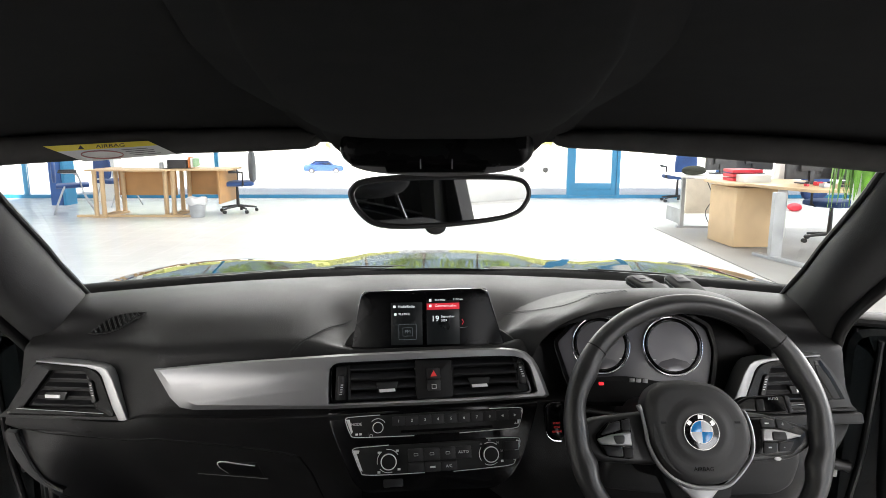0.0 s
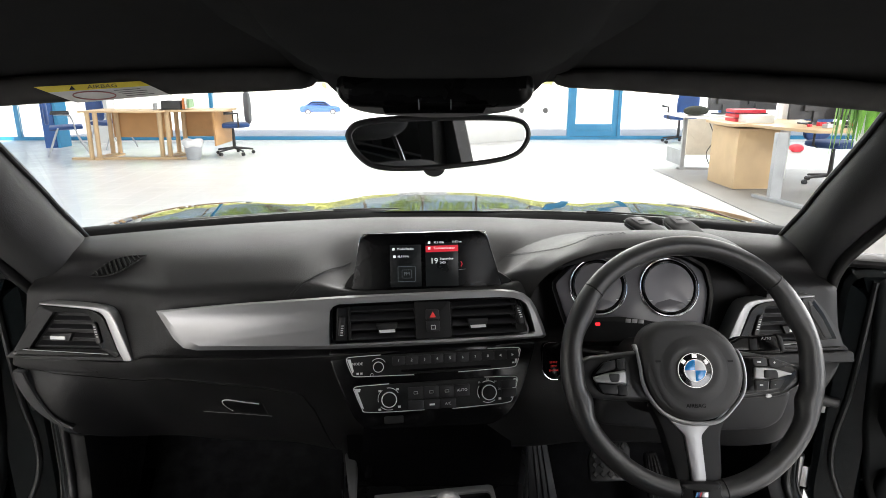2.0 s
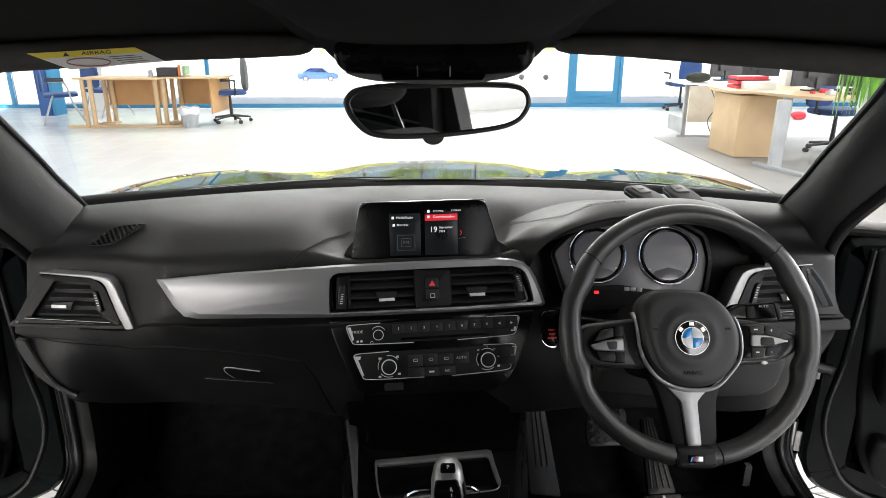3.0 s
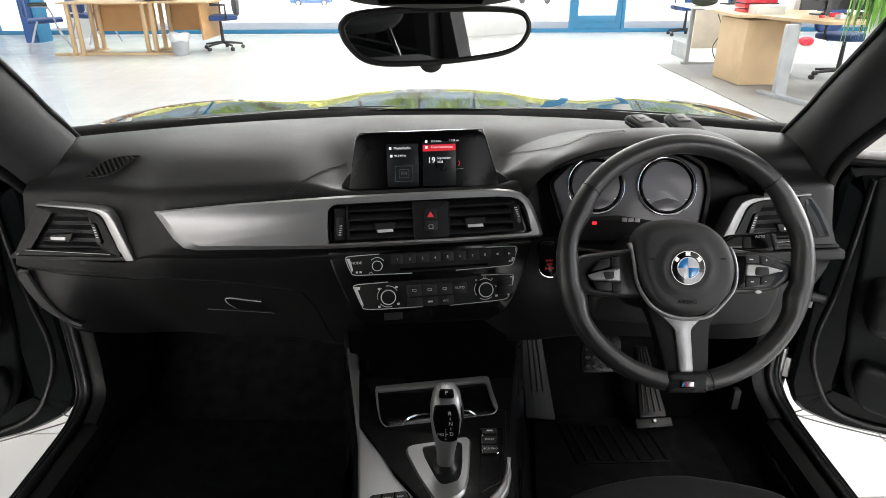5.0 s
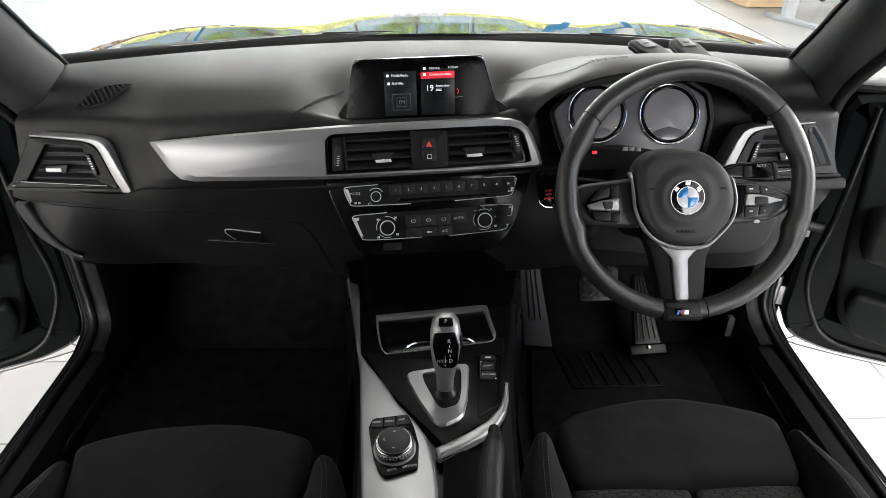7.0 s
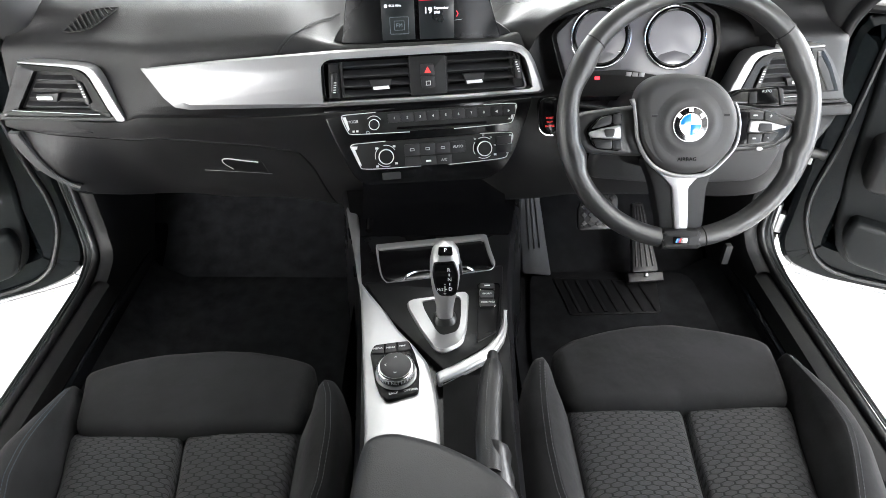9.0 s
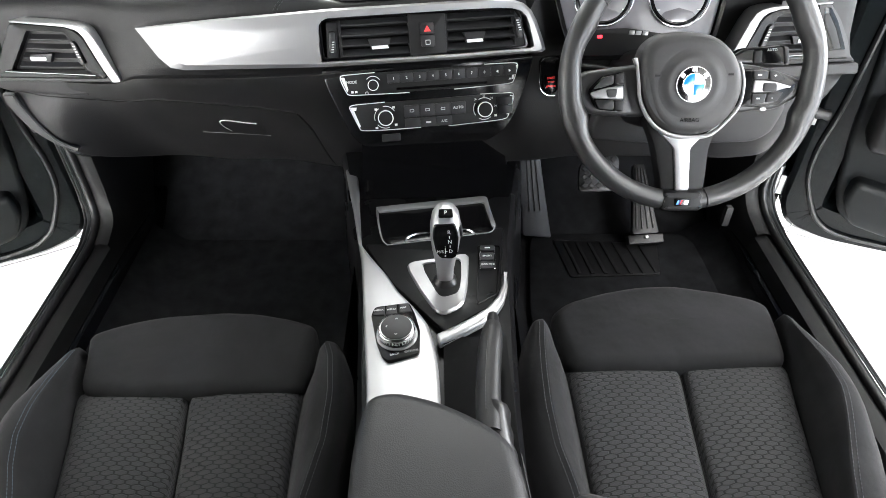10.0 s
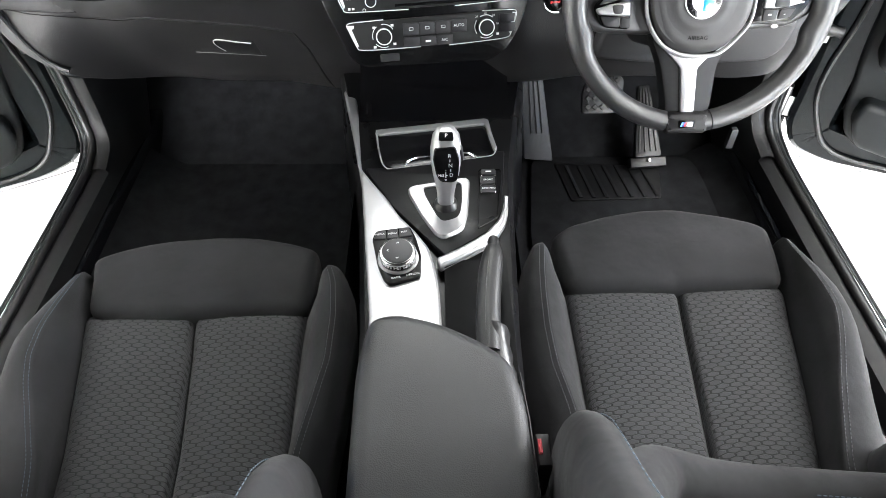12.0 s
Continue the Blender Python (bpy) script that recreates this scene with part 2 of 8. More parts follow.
def woven(name, base, thread):
    """Seat cloth woven in flat six-sided cells with sunk dark outlines."""
    m = material(name, base, 0.85, vary=0.15, vary_scale=5, sheen=0.04)
    t = m.node_tree
    n, l, b = t.nodes, t.links, t.nodes["Principled BSDF"]
    co = n.new("ShaderNodeTexCoord")
    sep = n.new("ShaderNodeSeparateXYZ")
    l.new(co.outputs["Object"], sep.inputs[0])
    along = n.new("ShaderNodeMath")
    along.operation = "SUBTRACT"
    l.new(sep.outputs[1], along.inputs[0])
    l.new(sep.outputs[2], along.inputs[1])
    comb = n.new("ShaderNodeCombineXYZ")
    l.new(sep.outputs[0], comb.inputs[0])
    l.new(along.outputs[0], comb.inputs[1])
    sc = n.new("ShaderNodeVectorMath")
    sc.operation = "MULTIPLY"
    sc.inputs[1].default_value = (1 / 0.0185, 1 / 0.0058, 0.0)
    l.new(comb.outputs[0], sc.inputs[0])

    def vm(op, a, bb=None):
        v = n.new("ShaderNodeVectorMath")
        v.operation = op
        for k, q in enumerate((a, bb)):
            if q is None:
                continue
            if isinstance(q, tuple):
                v.inputs[k].default_value = q
            else:
                l.new(q, v.inputs[k])
        return v

    def cell(shift):
        s = vm("ADD", sc.outputs[0], shift)
        q = vm("MODULO", s.outputs[0], (1.0, 1.7320508, 1.0))
        return vm("ABSOLUTE", vm("SUBTRACT", q.outputs[0], (0.5, 0.8660254, 0.0)).outputs[0])

    def edge(c):
        d = n.new("ShaderNodeVectorMath")
        d.operation = "DOT_PRODUCT"
        l.new(c.outputs[0], d.inputs[0])
        d.inputs[1].default_value = (0.5, 0.8660254, 0)
        x = n.new("ShaderNodeSeparateXYZ")
        l.new(c.outputs[0], x.inputs[0])
        mx = n.new("ShaderNodeMath")
        mx.operation = "MAXIMUM"
        l.new(d.outputs["Value"], mx.inputs[0])
        l.new(x.outputs[0], mx.inputs[1])
        return mx

    mn = n.new("ShaderNodeMath")
    mn.operation = "MINIMUM"
    l.new(edge(cell((100.0, 173.20508, 0))).outputs[0], mn.inputs[0])
    l.new(edge(cell((100.5, 174.07111, 0))).outputs[0], mn.inputs[1])
    ramp = n.new("ShaderNodeMapRange")
    ramp.inputs[1].default_value, ramp.inputs[2].default_value = 0.395, 0.445
    l.new(mn.outputs[0], ramp.inputs[0])
    old = b.inputs["Base Color"].links[0].from_socket
    mix = n.new("ShaderNodeMix")
    mix.data_type = "RGBA"
    l.new(ramp.outputs[0], mix.inputs[0])
    l.new(old, mix.inputs[6])
    mix.inputs[7].default_value = (*thread, 1)
    l.new(mix.outputs[2], b.inputs["Base Color"])
    inv = n.new("ShaderNodeMath")
    inv.operation = "SUBTRACT"
    inv.inputs[0].default_value = 1.0
    l.new(ramp.outputs[0], inv.inputs[1])
    weave = n.new("ShaderNodeTexNoise")
    weave.inputs["Scale"].default_value = 900
    l.new(co.outputs["Object"], weave.inputs["Vector"])
    add = n.new("ShaderNodeMath")
    add.operation = "MULTIPLY_ADD"
    l.new(weave.outputs[0], add.inputs[0])
    add.inputs[1].default_value = 0.5
    l.new(inv.outputs[0], add.inputs[2])
    bp = n.new("ShaderNodeBump")
    bp.inputs["Strength"].default_value, bp.inputs["Distance"].default_value = 0.7, 0.0012
    l.new(add.outputs[0], bp.inputs["Height"])
    l.new(bp.outputs[0], b.inputs["Normal"])
    return m


SOFT = material("soft_black_plastic", (0.0155, 0.0152, 0.0158), 0.46, bump=0.34, bump_scale=750, fine="cells", spec=0.32, vary_scale=9)
HARD = material("hard_grey_plastic", (0.034, 0.034, 0.0355), 0.5, bump=0.25, bump_scale=1300, fine="cells", spec=0.4)
MATT = material("matt_black_plastic", (0.009, 0.009, 0.0095), 0.5, spec=0.25)
PIANO = material("smooth_black_console_plastic", (0.006, 0.006, 0.0065), 0.28, spec=0.15, rough_vary=0.05)
GLOSS = material("gloss_black_plastic", (0.004, 0.004, 0.0045), 0.16, rough_vary=0.03, spec=0.3)
DOORCARD = material("black_door_card_plastic", (0.010, 0.0115, 0.012), 0.5, bump=0.3, bump_scale=1000, fine="cells", spec=0.25)
SLAT = material("vent_slat_plastic", (0.019, 0.019, 0.0205), 0.45, spec=0.3)
SILVER = material("satin_silver_trim", (0.345, 0.345, 0.35), 0.38, metal=0.70, vary=0.04, bump=0.08, bump_scale=1800, rough_vary=0.05)
CHROME = material("bright_chrome", (0.8, 0.8, 0.82), 0.12, metal=1.0, vary=0.03, rough_vary=0.04)
PAD = material("soft_airbag_plastic", (0.040, 0.0395, 0.040), 0.5, bump=0.10, bump_scale=1400, fine="cells", spec=0.35)
SATIN = material("satin_chrome", (0.55, 0.55, 0.56), 0.30, metal=1.0, vary=0.04)
LEATHER = material("black_wheel_leather", (0.032, 0.032, 0.0326), 0.34, bump=0.2, bump_scale=900, fine="cells", spec=0.6)
VINYL = material("black_armrest_vinyl", (0.0165, 0.0165, 0.0173), 0.5, bump=0.3, bump_scale=700, fine="cells", spec=0.4)
SUEDE = material("black_suede_cloth", (0.0122, 0.0122, 0.0130), 0.92, sheen=0.05, vary=0.40, vary_scale=11, soft_bump=0.45, bump=0.35, bump_scale=1600, spec=0.2)
CLOTH = woven("hexagon_seat_cloth", (0.0215, 0.0219, 0.0238), (0.0006, 0.0008, 0.0011))
CARPET = material("black_carpet", (0.013, 0.0133, 0.0144), 1.0, vary=0.35, vary_scale=30, bump=0.9, bump_scale=900, spec=0.05)
RUBBER = material("black_rubber", (0.007, 0.007, 0.0075), 0.4)
PILLAR = material("grey_pillar_trim", (0.042, 0.042, 0.0435), 0.6, bump=0.3, bump_scale=900, fine="cells", spec=0.3)
VISOR = material("dark_grey_visor_cloth", (0.060, 0.058, 0.057), 0.9, vary=0.15, vary_scale=30, bump=0.3, bump_scale=1200, spec=0.2)
LINING = material("anthracite_headlining", (0.020, 0.020, 0.0205), 0.95, vary=0.15, vary_scale=40, bump=0.4, bump_scale=1500, spec=0.15)
PAINT = material("black_sapphire_paint", (0.005, 0.0055, 0.007), 0.04, rough_vary=0.01, vary_scale=2)
DOORPAINT = material("dark_grey_door_paint", (0.004, 0.0056, 0.0062), 0.20, spec=0.30)
STEEL = material("zinc_steel", (0.45, 0.45, 0.45), 0.35, metal=1.0)
THREAD = material("grey_stitching", (0.07, 0.073, 0.078), 0.8)
BLUETHREAD = material("blue_stitching", (0.05, 0.075, 0.10), 0.8)
BRIGHT = material("bright_satin_edge", (0.78, 0.78, 0.79), 0.3, metal=0.15, vary=0.03)
TINTED = glass("tinted_rear_glass", (0.52, 0.56, 0.54))
BEZEL = material("light_grey_bezel", (0.16, 0.155, 0.16), 0.45)
MARK = material("white_button_marks", (0.72, 0.72, 0.72), 0.6, vary=0.02)
REDMARK = material("red_marks", (0.6, 0.03, 0.03), 0.5, glow=0.10)
# both smoked greys are raised to paint in the sky they reflect
DIALPANEL = material("smoked_panel_painted_sheen", (0.145, 0.141, 0.153), 0.22, coat=0.4)
SHEENGLASS = material("smoked_dial_painted_sheen", (0.27, 0.263, 0.285), 0.2, coat=0.5)
SCREENGLASS = material("black_screen_glass", (0.003, 0.003, 0.0035), 0.2, spec=0.12)
FRIT = material("black_glass_border", (0.003, 0.003, 0.0032), 0.5, spec=0.08)
MIRROR = material("mirror_glass", (0.75, 0.77, 0.78), 0.02, metal=1.0, vary=0.0, rough_vary=0.0)
PANE = glass("clear_glass", (0.97, 0.98, 0.98))
WINDSCREEN = glass("windscreen_glass", (0.93, 0.96, 0.95))

# ==== the car: shell ====
car = thing("car", (0, 0.3, 0), "black coupe standing on the showroom tiles with both doors open", "car")


def lin(x, xs, ys):
    return float(np.interp(x, xs, ys))


def roof_z(x, y):
    crown = lin(y, (0.3, 0.70), (0.075, 0.018))
    return lin(y, (-1.45, -1.0, -0.5, 0.0, 0.35, 0.55, 0.66, 0.70, 0.74, 0.76), (1.17, 1.27, 1.325, 1.345, 1.338, 1.318, 1.291, 1.279, 1.266, 1.260)) - crown * (abs(x) / 0.6) ** 3


def skin_z(x, y):
    return lin(y, (-1.45, -1.0, -0.5, 0.0, 0.35, 0.6, 0.72, 0.76), (1.19, 1.29, 1.347, 1.367, 1.362, 1.344, 1.322, 1.310)) - 0.075 * (abs(x) / 0.6) ** 3
rows = [[(x, y, roof_z(x, y)) for x in np.linspace(-0.6, 0.6, 31)] for y in np.linspace(-1.45, 0.76, 45)]
part("headlining", sheet(rows, (0, 0, 0.012)), LINING, car, "anthracite cloth roof lining")
rows = [[(x * 1.08, y * 1.02 + 0.01, skin_z(x, y) - 0.01 * (abs(x) / 0.6) ** 4) for x in np.linspace(-0.6, 0.6, 31)] for y in np.linspace(-1.45, 0.76, 45)]
part("roof", sheet(rows, (0, 0, 0.018)), PAINT, car, "gloss black roof skin")


def pillar(side):
    """Windscreen pillar trim, its inner edge against the glass and its outer one against the door opening."""
    inner = curve([(0.684, 1.225, 0.945), (0.674, 1.180, 0.978), (0.652, 1.092, 1.034), (0.6245, 1.006, 1.088), (0.601, 0.921, 1.141), (0.581, 0.850, 1.186), (0.559, 0.785, 1.226), (0.535, 0.70, 1.275)], 26)
    outer = curve([(0.742, 1.21, 0.80), (0.725, 1.125, 0.858), (0.695, 1.055, 0.942), (0.668, 0.965, 1.015), (0.646, 0.80, 1.137), (0.622, 0.60, 1.255)] if side > 0 else [(0.742, 1.21, 0.80), (0.735, 1.144, 0.858), (0.728, 1.060, 0.94), (0.718, 0.962, 1.025), (0.690, 0.78, 1.155), (0.640, 0.60, 1.255)], 26)
    rows = []
    for i, (a, b) in enumerate(zip(inner, outer)):
        d = (outer[min(i + 1, 25)] - outer[max(i - 1, 0)]).normalized()
        w = b - a
        out = w.cross(d).normalized()
        if out.dot(Vector((0.0, 0.3, 1.0)) - a) < 0:
            out = -out
        if side > 0:
            out = (out + (Vector((0.0, 0.3, 1.0)) - a).normalized()).normalized()
        h = w.length * (0.55 if side > 0 else 1.0)
        sec = [a + out * -0.012, a, a + w * 0.12 + out * 0.16 * h, a + w * 0.36 + out * 0.27 * h, a + w * 0.62 + out * 0.24 * h, a + w * 0.85 + out * 0.12 * h, b, b + out * -0.02]
        rows.append([(side * p.x, p.y, p.z) for p in curve(sec, 22)])
    ob = part("windscreen_pillar", grid(rows), PILLAR, car, "grey grained windscreen pillar trim")
    part("door_seal", tube([(side * (p.x + 0.010), p.y + 0.004, p.z - 0.006) for p in outer], 0.011, seg=10), RUBBER, ob)
    part("glass_edge", tube([(side * (p.x - 0.001), p.y + 0.004, p.z + 0.001) for p in inner[:25]], 0.0045, seg=8), RUBBER, ob, "black rubber edge of the windscreen")
    rows = [[(side * (p.x + 0.022 + 0.05 * k), p.y + 0.022 + 0.01 * k, p.z + 0.010 - 0.02 * k) for k in (0, 0.6, 1.2)] for p in inner]
    part("pillar_skin", sheet(rows, (0, 0.004, 0.008)), PAINT, car, "gloss black outer pillar skin")


pillar(-1)
pillar(1)


def base_y(x):
    return 1.362 - 0.36 * x * x


rows = []
for s in np.linspace(0, 1, 18):
    row = []
    for k in np.linspace(-1, 1, 31):
        x = k * (0.70 - 0.145 * s)
        y0, z0 = base_y(x) + 0.012, 0.958
        y1, z1 = 0.775 - 0.10 * k * k, 1.305 - 0.03 * k * k
        row.append((x, y0 + (y1 - y0) * s, z0 + (z1 - z0) * s + 0.035 * math.sin(math.pi * s)))
    rows.append(row)
ws = part("windscreen", grid(rows), WINDSCREEN, car, "clear windscreen with a slight green tint")
ws.visible_shadow = False


def bonnet_z(x, y):
    z = lin(y, (1.36, 1.40, 1.55, 1.66, 1.72, 1.78, 1.84, 1.95, 2.1, 2.3, 2.45, 2.52), (0.9735, 0.972, 0.9655, 0.9590, 0.9545, 0.948, 0.938, 0.915, 0.872, 0.80, 0.70, 0.56))
    side = lin(abs(x), (0, 0.10, 0.20, 0.31, 0.40, 0.45, 0.50, 0.55, 0.63, 0.70, 0.78, 0.86, 0.90, 0.94), (0, 0.001, 0.008, 0.024, 0.028, 0.026, 0.022, 0.020, 0.022, 0.027, 0.040, 0.060, 0.077, 0.10))
    return z - side


ys = np.linspace(1.40, 2.52, 44)
rows = [[(x, y - 0.30 * x * x * (1 if y > 1.9 else 0.55), bonnet_z(x, y)) for x in np.linspace(-0.93, 0.93, 95)] for y in ys]
part("bonnet", sheet(rows, (0, 0, -0.02)), PAINT, car, "gloss black bonnet with two creases")
for s in (-1, 1):
    rows = [[(s * x, y, z) for x, z in ((0.80, 0.87 - 0.3 * max(0, y - 1.9)), (0.86, 0.80 - 0.3 * max(0, y - 1.9)), (0.885, 0.66), (0.88, 0.45), (0.86, 0.22))] for y in np.linspace(1.30, 2.45, 14)]
    part("wing", sheet(rows, (-s * 0.02, 0, 0)), PAINT, car)
    rows = [[(s * x, y, z) for x, z in ((0.66, 1.00), (0.80, 0.93), (0.86, 0.80), (0.88, 0.55), (0.85, 0.24))] for y in np.linspace(-1.85, -0.32, 14)]
    part("rear_quarter", sheet(rows, (-s * 0.03, 0, 0)), PAINT, car)
    rows = [[(s * x, y, z) for x, z in ((0.62, 1.0), (0.66, 0.9), (0.68, 0.7), (0.69, 0.34))] for y in np.linspace(-1.2, -0.30, 8)]
    part("rear_side_trim", sheet(rows, (s * 0.02, 0, 0)), HARD, car)
    rows = [[(s * (0.64 - 0.06 * k), -1.02 - 0.38 * k + a, 0.98 + 0.25 * k) for a in (0.0, -0.12, -0.26)] for k in np.linspace(0, 1, 6)]
    part("rear_pillar", sheet(rows, (s * 0.03, 0, 0)), LINING, car, "dark cloth rear pillar trim")
    rows = [[(s * (0.66 - 0.055 * k), -0.26 - 0.10 * k + a, 0.34 + 0.93 * k) for a in (0.30 - 0.20 * k, 0.11 - 0.04 * k, 0.0, -0.07)] for k in np.linspace(0, 1, 8)]
    part("door_pillar", sheet(rows, (s * 0.04, 0, 0)), HARD, car, "grey door pillar trim with the belt")
    part("seat_belt", tube([(s * 0.600, -0.27, 1.16), (s * 0.605, -0.24, 0.8), (s * 0.615, -0.20, 0.42)], 0.024, seg=8, flat=0.08, up=(0, 1, 0)), MATT, car, "black woven seat belt")
    for wy in (1.75, -1.25):
        t = part("tyre", xf(join(torus(0.255, 0.075, (0, 0, 0), 40, 12)), Matrix.Translation((s * 0.78, wy, 0.33)) @ Matrix.Rotation(radians(90), 4, "Y")), RUBBER, car)
        part("wheel_rim", xf(disc(0.20, 0.05, -0.025), Matrix.Translation((s * 0.78, wy, 0.33)) @ Matrix.Rotation(radians(90), 4, "Y")), SILVER, t)
part("front_bumper", xf(plate([(-0.84, 0.2), (0.84, 0.2), (0.80, 0.66), (-0.80, 0.66)], 0.16, 0.05, r=0.08), place((0, 2.5, 0))), PAINT, car)
part("boot_lid", sheet([[(x, y, 0.99 - 0.06 * (abs(x) / 0.7) ** 2 - 0.25 * max(0, -1.75 - y)) for x in np.linspace(-0.68, 0.68, 15)] for y in np.linspace(-1.95, -1.42, 8)], (0, 0, -0.02)), PAINT, car)
part("rear_panel", xf(plate([(-0.8, 0.22), (0.8, 0.22), (0.7, 0.95), (-0.7, 0.95)], 0.1, 0.03, r=0.05), place((0, -1.95, 0))), PAINT, car)
part("rear_window", grid([[(x, -1.12 - 0.38 * (1 - s), 0.97 + 0.24 * s) for x in np.linspace(-0.56, 0.56, 9)] for s in (0, 0.5, 1)]), TINTED, car)
for s in (-1, 1):
    part("quarter_window", grid([[(s * (0.665 - 0.07 * k), y - 0.10 * k, 0.96 + 0.26 * k) for y in np.linspace(-1.12, -0.26, 6)] for k in (0, 0.5, 1)]), TINTED, car, "dark tinted rear side window")

# scuttle and wipers in front of the glass
rows = [[(x, base_y(x) + 0.02 + a, 0.962 + b) for a, b in ((0.0, -0.006), (0.015, 0.004), (0.04, 0.008), (0.075, 0.004), (0.11, -0.025))] for x in np.linspace(-0.72, 0.72, 41)]
scuttle = part("scuttle_panel", sheet(rows, (0, 0, -0.02)), FRIT, car, "matt black plastic scuttle below the glass")
for cx, x1, x2 in ((0.10, -0.52, 0.02), (0.12, 0.03, 0.60)):
    pts = curve([(x1, base_y(x1) + 0.05, 0.966), ((x1 + x2) / 2, base_y((x1 + x2) / 2) + 0.06, 0.968), (x2, base_y(x2) + 0.06, 0.966)], 14)
    w = part("wiper", tube(pts, 0.004, seg=6), RUBBER, car, "black wiper blade resting at the foot of the glass")
    mid, end = pts[7], Vector((x2 + 0.03, base_y(x2) + 0.10, 0.958))
    part("wiper_arm", tube([mid + Vector((0, 0.003, 0.004)), (mid + end) / 2 + Vector((0, 0.005, 0.004)), end], [0.003, 0.004, 0.007], seg=6), MATT, w)

# floor, tunnel sides, bulkhead and sills
FLOOR = 0.27
rows = [[(x, y, z) for x, z in ((-0.705, 0.375), (-0.665, 0.31), (-0.61, FLOOR + 0.003), (-0.20, FLOOR), (-0.155, FLOOR + 0.02), (-0.14, 0.50))] for y in np.linspace(1.22, -0.5, 10)]
part("floor_carpet", sheet(rows, (0, 0, -0.02)), CARPET, car, "black carpet of the passenger footwell")
rows = [[(-x, y, z) for x, z in ((-0.705, 0.375), (-0.665, 0.31), (-0.61, FLOOR + 0.003), (-0.20, FLOOR), (-0.155, FLOOR + 0.02), (-0.14, 0.50))] for y in np.linspace(1.22, -0.5, 10)]
part("floor_carpet", sheet(rows, (0, 0, -0.02)), CARPET, car, "black carpet of the driver's footwell")
rows = [[(x, y, z) for x in np.linspace(-0.72, 0.72, 9)] for y, z in ((1.20, FLOOR - 0.005), (1.28, FLOOR + 0.03), (1.40, 0.38), (1.47, 0.55), (1.48, 0.9))]
part("toe_board", sheet(rows, (0, 0.02, -0.01)), CARPET, car, "black carpeted toe board")
for s in (-1, 1):
    rows = [[(s * x, y, z) for x, z in ((0.69, 0.29), (0.690, 0.36), (0.700, 0.382), (0.722, 0.388), (0.738, 0.386), (0.750, 0.378))] for y in np.linspace(1.16, -0.3, 12)]
    sill = part("sill_trim", sheet(rows, (0, 0, -0.02)), MATT, car, "black plastic sill cover")
    part("sill_edge", tube([(s * 0.7445, y, 0.3965) for y in np.linspace(0.98, -0.3, 10)], 0.0012, seg=6), CHROME, sill, "thin bright strip along the sill")
    opening = curve([(1.172, 0.86), (1.160, 0.75), (1.152, 0.62), (1.150, 0.52), (1.146, 0.455), (1.122, 0.415), (1.080, 0.398), (1.02, 0.390), (0.80, 0.387), (0.3, 0.387), (-0.3, 0.387)], 60)

    def band(x, p, lift=0.0):
        """A place on the rim of the door opening, x out from the middle of the car."""
        upright = min(1.0, max(0.0, (p.y - 0.39) / 0.06)) * min(1.0, max(0.0, (p.x - 0.98) / 0.12))
        return (s * (x + (0.013 if s < 0 else -0.010) * upright), p.x - lift * upright, p.y + lift * (1 - upright))

    part("opening_flange", sheet([[band(x, p, h) for x, h in ((0.746, -0.004), (0.748, 0.002), (0.753, 0.0045), (0.758, 0.002), (0.760, -0.006), (0.764, -0.012))] for p in opening], (s * 0.002, 0.012, -0.010)), DOORCARD, sill, "dark grey flange of the door opening")
    part("sill_seal", tube([band(0.738, p, 0.003) for p in opening], 0.0085, seg=10), RUBBER, sill, "black rubber door seal")
    part("outer_seal", tube([band(0.7625, p, -0.002) for p in opening], 0.0032, seg=8), RUBBER, sill)
    part("kick_panel", sheet([[band(x, p, h) for x, h in ((0.731, 0.0), (0.726, 0.004), (0.712, 0.006), (0.700, 0.002), (0.692, -0.02), (0.684, -0.08), (0.670, -0.20))] for p in opening if p.y > 0.392], (s * 0.004, 0.012, 0)), MATT, car, "black plastic footwell side panel")
    rows = [[(s * x, y, z) for x, y in ((0.752, 1.165), (0.785, 1.20), (0.82, 1.26), (0.875, 1.305))] for z in np.linspace(0.18, 0.92, 6)]
    part("hinge_face", sheet(rows, (0, 0.02, 0)), DOORPAINT, car, "dark painted hinge face of the body")
    part("under_sill", xf(box(s * 0.715, 0.5, 0.27, 0.08, 1.7, 0.17, 0.02), Matrix()), PAINT, car)
part("underbody", box(0, 0.2, 0.20, 1.5, 3.6, 0.10), MATT, car)

